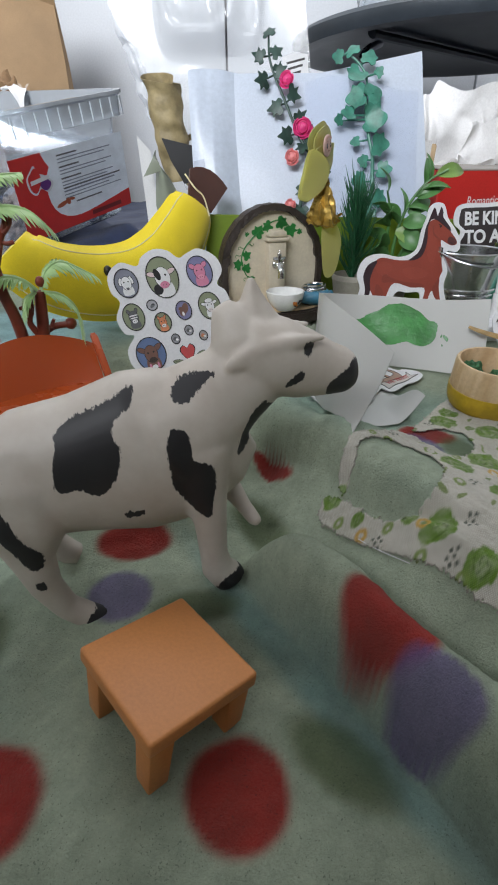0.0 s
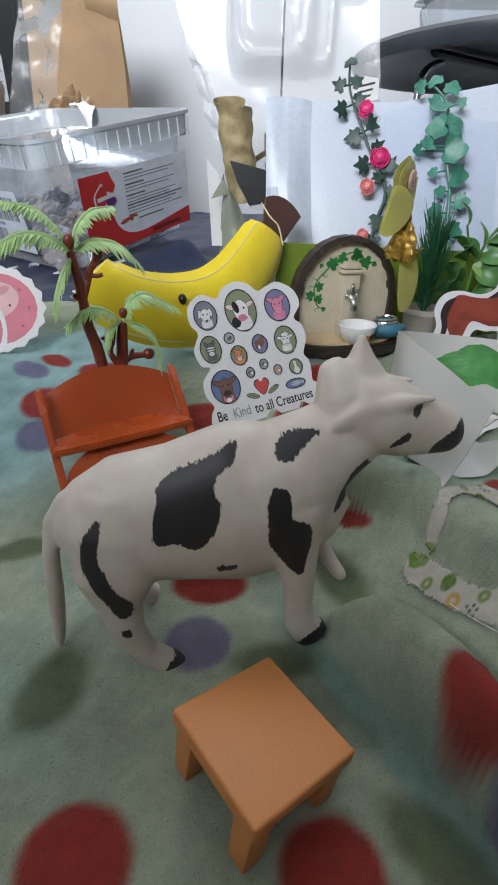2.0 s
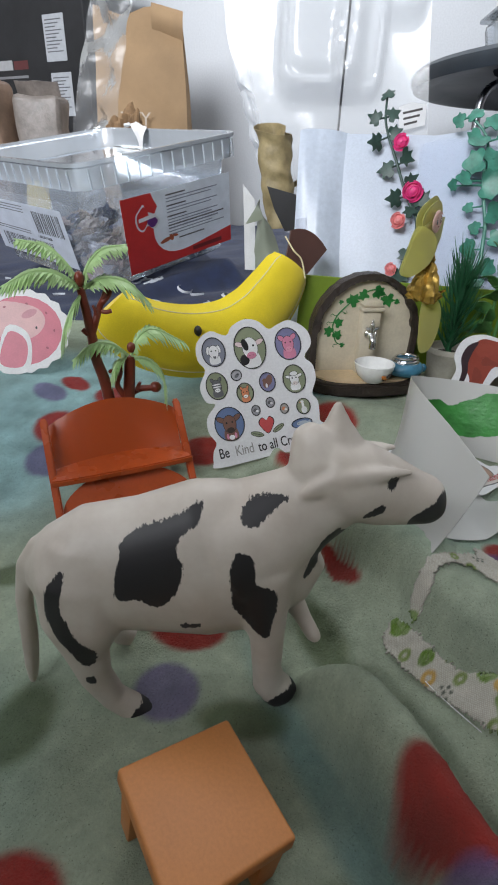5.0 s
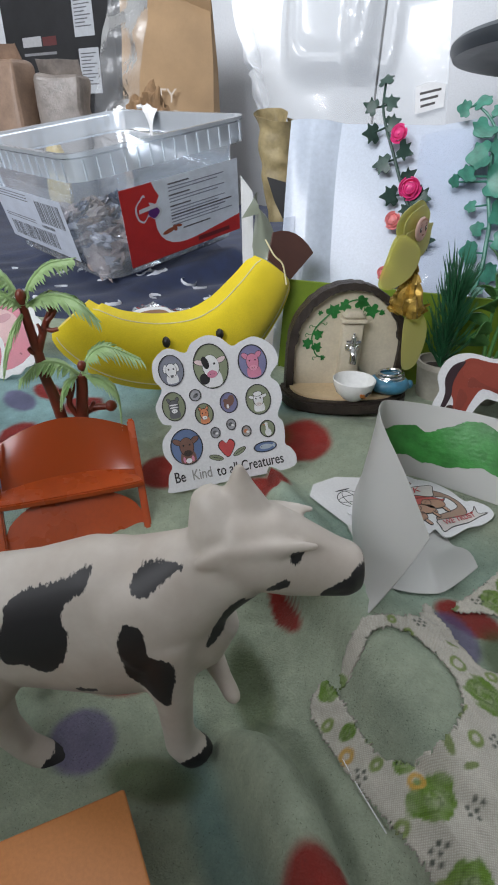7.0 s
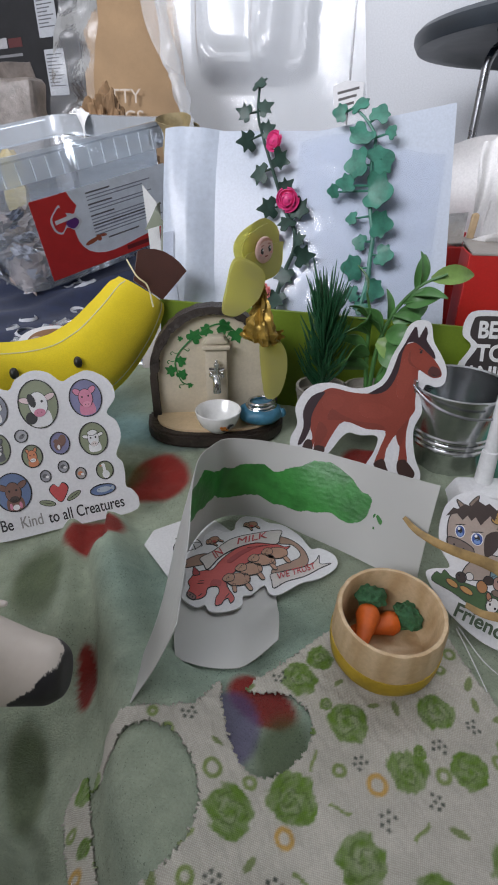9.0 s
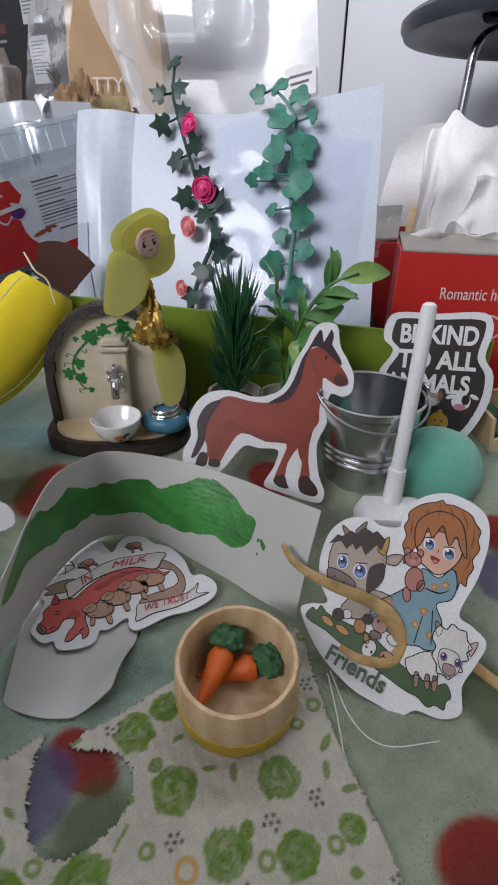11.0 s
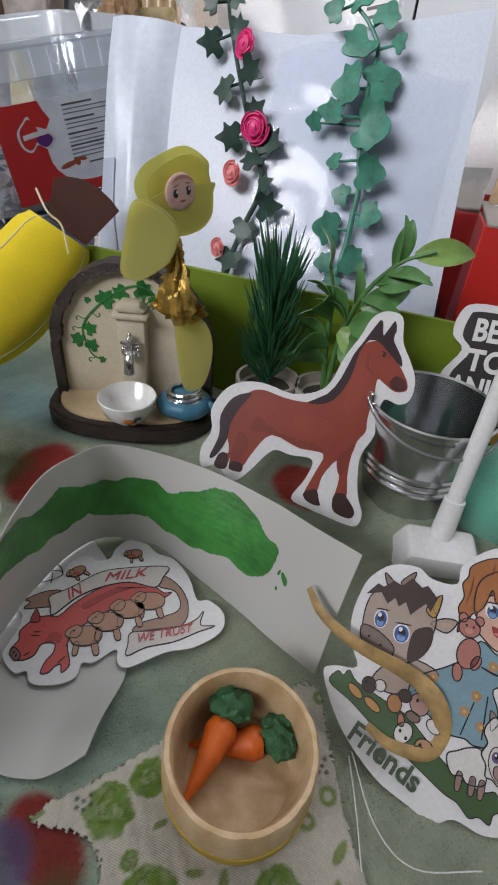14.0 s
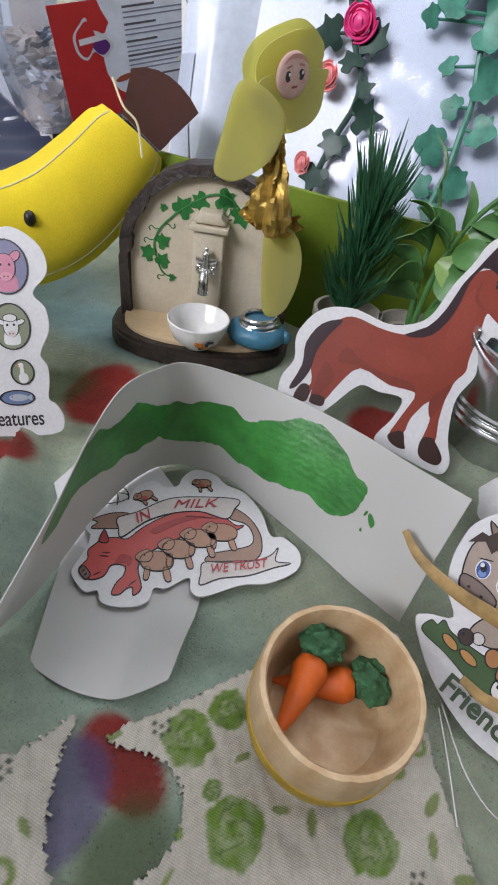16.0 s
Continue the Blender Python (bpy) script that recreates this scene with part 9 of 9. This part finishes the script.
for seed, x0, y0, z0, w, h, lean, fold in ((2.0, 0.150, 0.400, 0.070, 0.076, 0.088, 0.02, 0.026), (4.4, 0.170, 0.392, 0.070, 0.066, 0.066, -0.008, 0.022), (6.1, 0.140, 0.385, 0.068, 0.050, 0.046, -0.012, 0.018), (8.7, 0.172, 0.378, 0.068, 0.050, 0.030, -0.014, 0.014)):
    single("tissue_paper", draped(seed, x0, y0, z0, w, h, lean, fold), TISSUE, "softly crumpled white tissue paper in the open red box", "tissue", group="tissue in the red box")
bm = sheet(lambda a, b: (0.098 + 0.062 * a + 0.012 * b, 0.455 + 0.01 * a, 0.090 + 0.060 * b + 0.006 * math.sin(a * 4)), 16, 16, 0.0004)
for v in bm.verts:
    v.co.y += 0.010 * noise.noise(v.co * 30)
single("tissue_sheet", bm, TISSUE, "creased white tissue sheet standing behind the red box", "tissue")
bm = rounded_box(0.0035, 0.0035, 0.085, 0.001, 1)
single("wooden_stick", bm, CRATEWOOD, "thin pale wooden stick beside the red box", "stick", pose(0.1155, 0.372, 0.036, -3, 4, 0))
bm = sheet(lambda a, b: (0.104 + 0.012 * a, 0.352 + 0.012 * a, 0.036 + 0.088 * b + 0.002 * math.sin(b * 17)), 6, 30)
single("clear_film", bm, clear_plastic("thin_wrapper_film", (0.95, 0.96, 0.97), 0.42, 0.05, 0.2, 0.2, 40.0), "narrow clear plastic wrapper between paper and box", "plastic film")
crumpled("dark_wrapper", "dark shiny wrapper scrap beside the red box", "wrapper", (0.1085, 0.346, 0.060), (0.006, 0.008, 0.018), ink(0.03, 0.05, 0.07, 0.3), 8.2, 3)

# ---- round dark metal table with things on it ----
table = thing("round_table", "round dark grey metal garden table with bent steel legs", "table", pose(0.375, 1.10, FLOOR_Z))
TT = 0.290 - FLOOR_Z
part("tabletop", spin([(0.02, TT - 0.004), (0.245, TT - 0.004), (0.262, TT - 0.012), (0.286, TT - 0.012), (0.292, TT - 0.002), (0.292, TT + 0.006), (0.286, TT + 0.012), (0.270, TT + 0.010), (0.245, TT + 0.004), (0.02, TT + 0.004)], 72), DARKMETAL, table)
for k in range(4):
    a = radians(205 + 90 * k)
    bm = bmesh.new()
    line = path_round([(0.17 * math.cos(a), 0.17 * math.sin(a), TT - 0.008), (0.205 * math.cos(a), 0.205 * math.sin(a), TT - 0.030), (0.210 * math.cos(a), 0.210 * math.sin(a), TT - 0.10), (0.215 * math.cos(a), 0.215 * math.sin(a), TT - 0.35), (0.27 * math.cos(a), 0.27 * math.sin(a), 0.0)], 8)
    tube(bm, line, 0.006, 12)
    part("leg", bm, STEEL, table, "bent steel leg")
bm = bmesh.new()
tube(bm, [(0.245 * math.cos(radians(40)), 0.245 * math.sin(radians(40)), TT - 0.012), (0.245 * math.cos(radians(220)), 0.245 * math.sin(radians(220)), TT - 0.012)], 0.009, 8, 0.6)
part("brace", bm, DARKMETAL, table)


def clear_tray(x, y, z, w, d, h, turn):
    t = thing("clear_food_tray", "clear plastic lidded food tray standing on the round table", "plastic tray", pose(x, y, z, 0, 0, turn), "clear trays")
    bm = rounded_box(w, d, h, 0.012, 3)
    for v in bm.verts:
        k = 0.84 + 0.16 * v.co.z / h
        v.co.x, v.co.y = v.co.x * k, v.co.y * k
    part("tray", bm, RIMPLASTIC, t)
    bm = rounded_box(w * 1.06, d * 1.06, 0.007, 0.003, 2)
    bmesh.ops.translate(bm, verts=bm.verts, vec=(0, 0, h))
    part("lid", bm, RIMPLASTIC, t, "clear rimmed lid")
    return t


clear_tray(0.270, 1.05, 0.303, 0.165, 0.12, 0.062, 6)
clear_tray(0.285, 1.06, 0.374, 0.150, 0.11, 0.050, -4)
pk = thing("printed_carton", "dark grey and white printed food carton on the round table", "carton", pose(0.395, 1.00, 0.303, 0, 0, 8))
part("carton", rounded_box(0.085, 0.06, 0.14, 0.002, 1), ink(0.10, 0.11, 0.12), pk)
pic = art("print", pk, [((0.50, 0.52, 0.54), 0, curve_round([(-10, 8), (6, 4), (20, 14), (14, 40), (-6, 44)], 4)), ((0.42, 0.44, 0.46), 0, [(-38, 40), (-14, 52), (-14, 64), (-38, 52)]), ((0.62, 0.62, 0.62), 1, ell(4, 22, 7, 10, 20))])
pic.matrix_local = frame_of((0, -0.0305, 0), (1, 0, 0), (0, 0, 1))
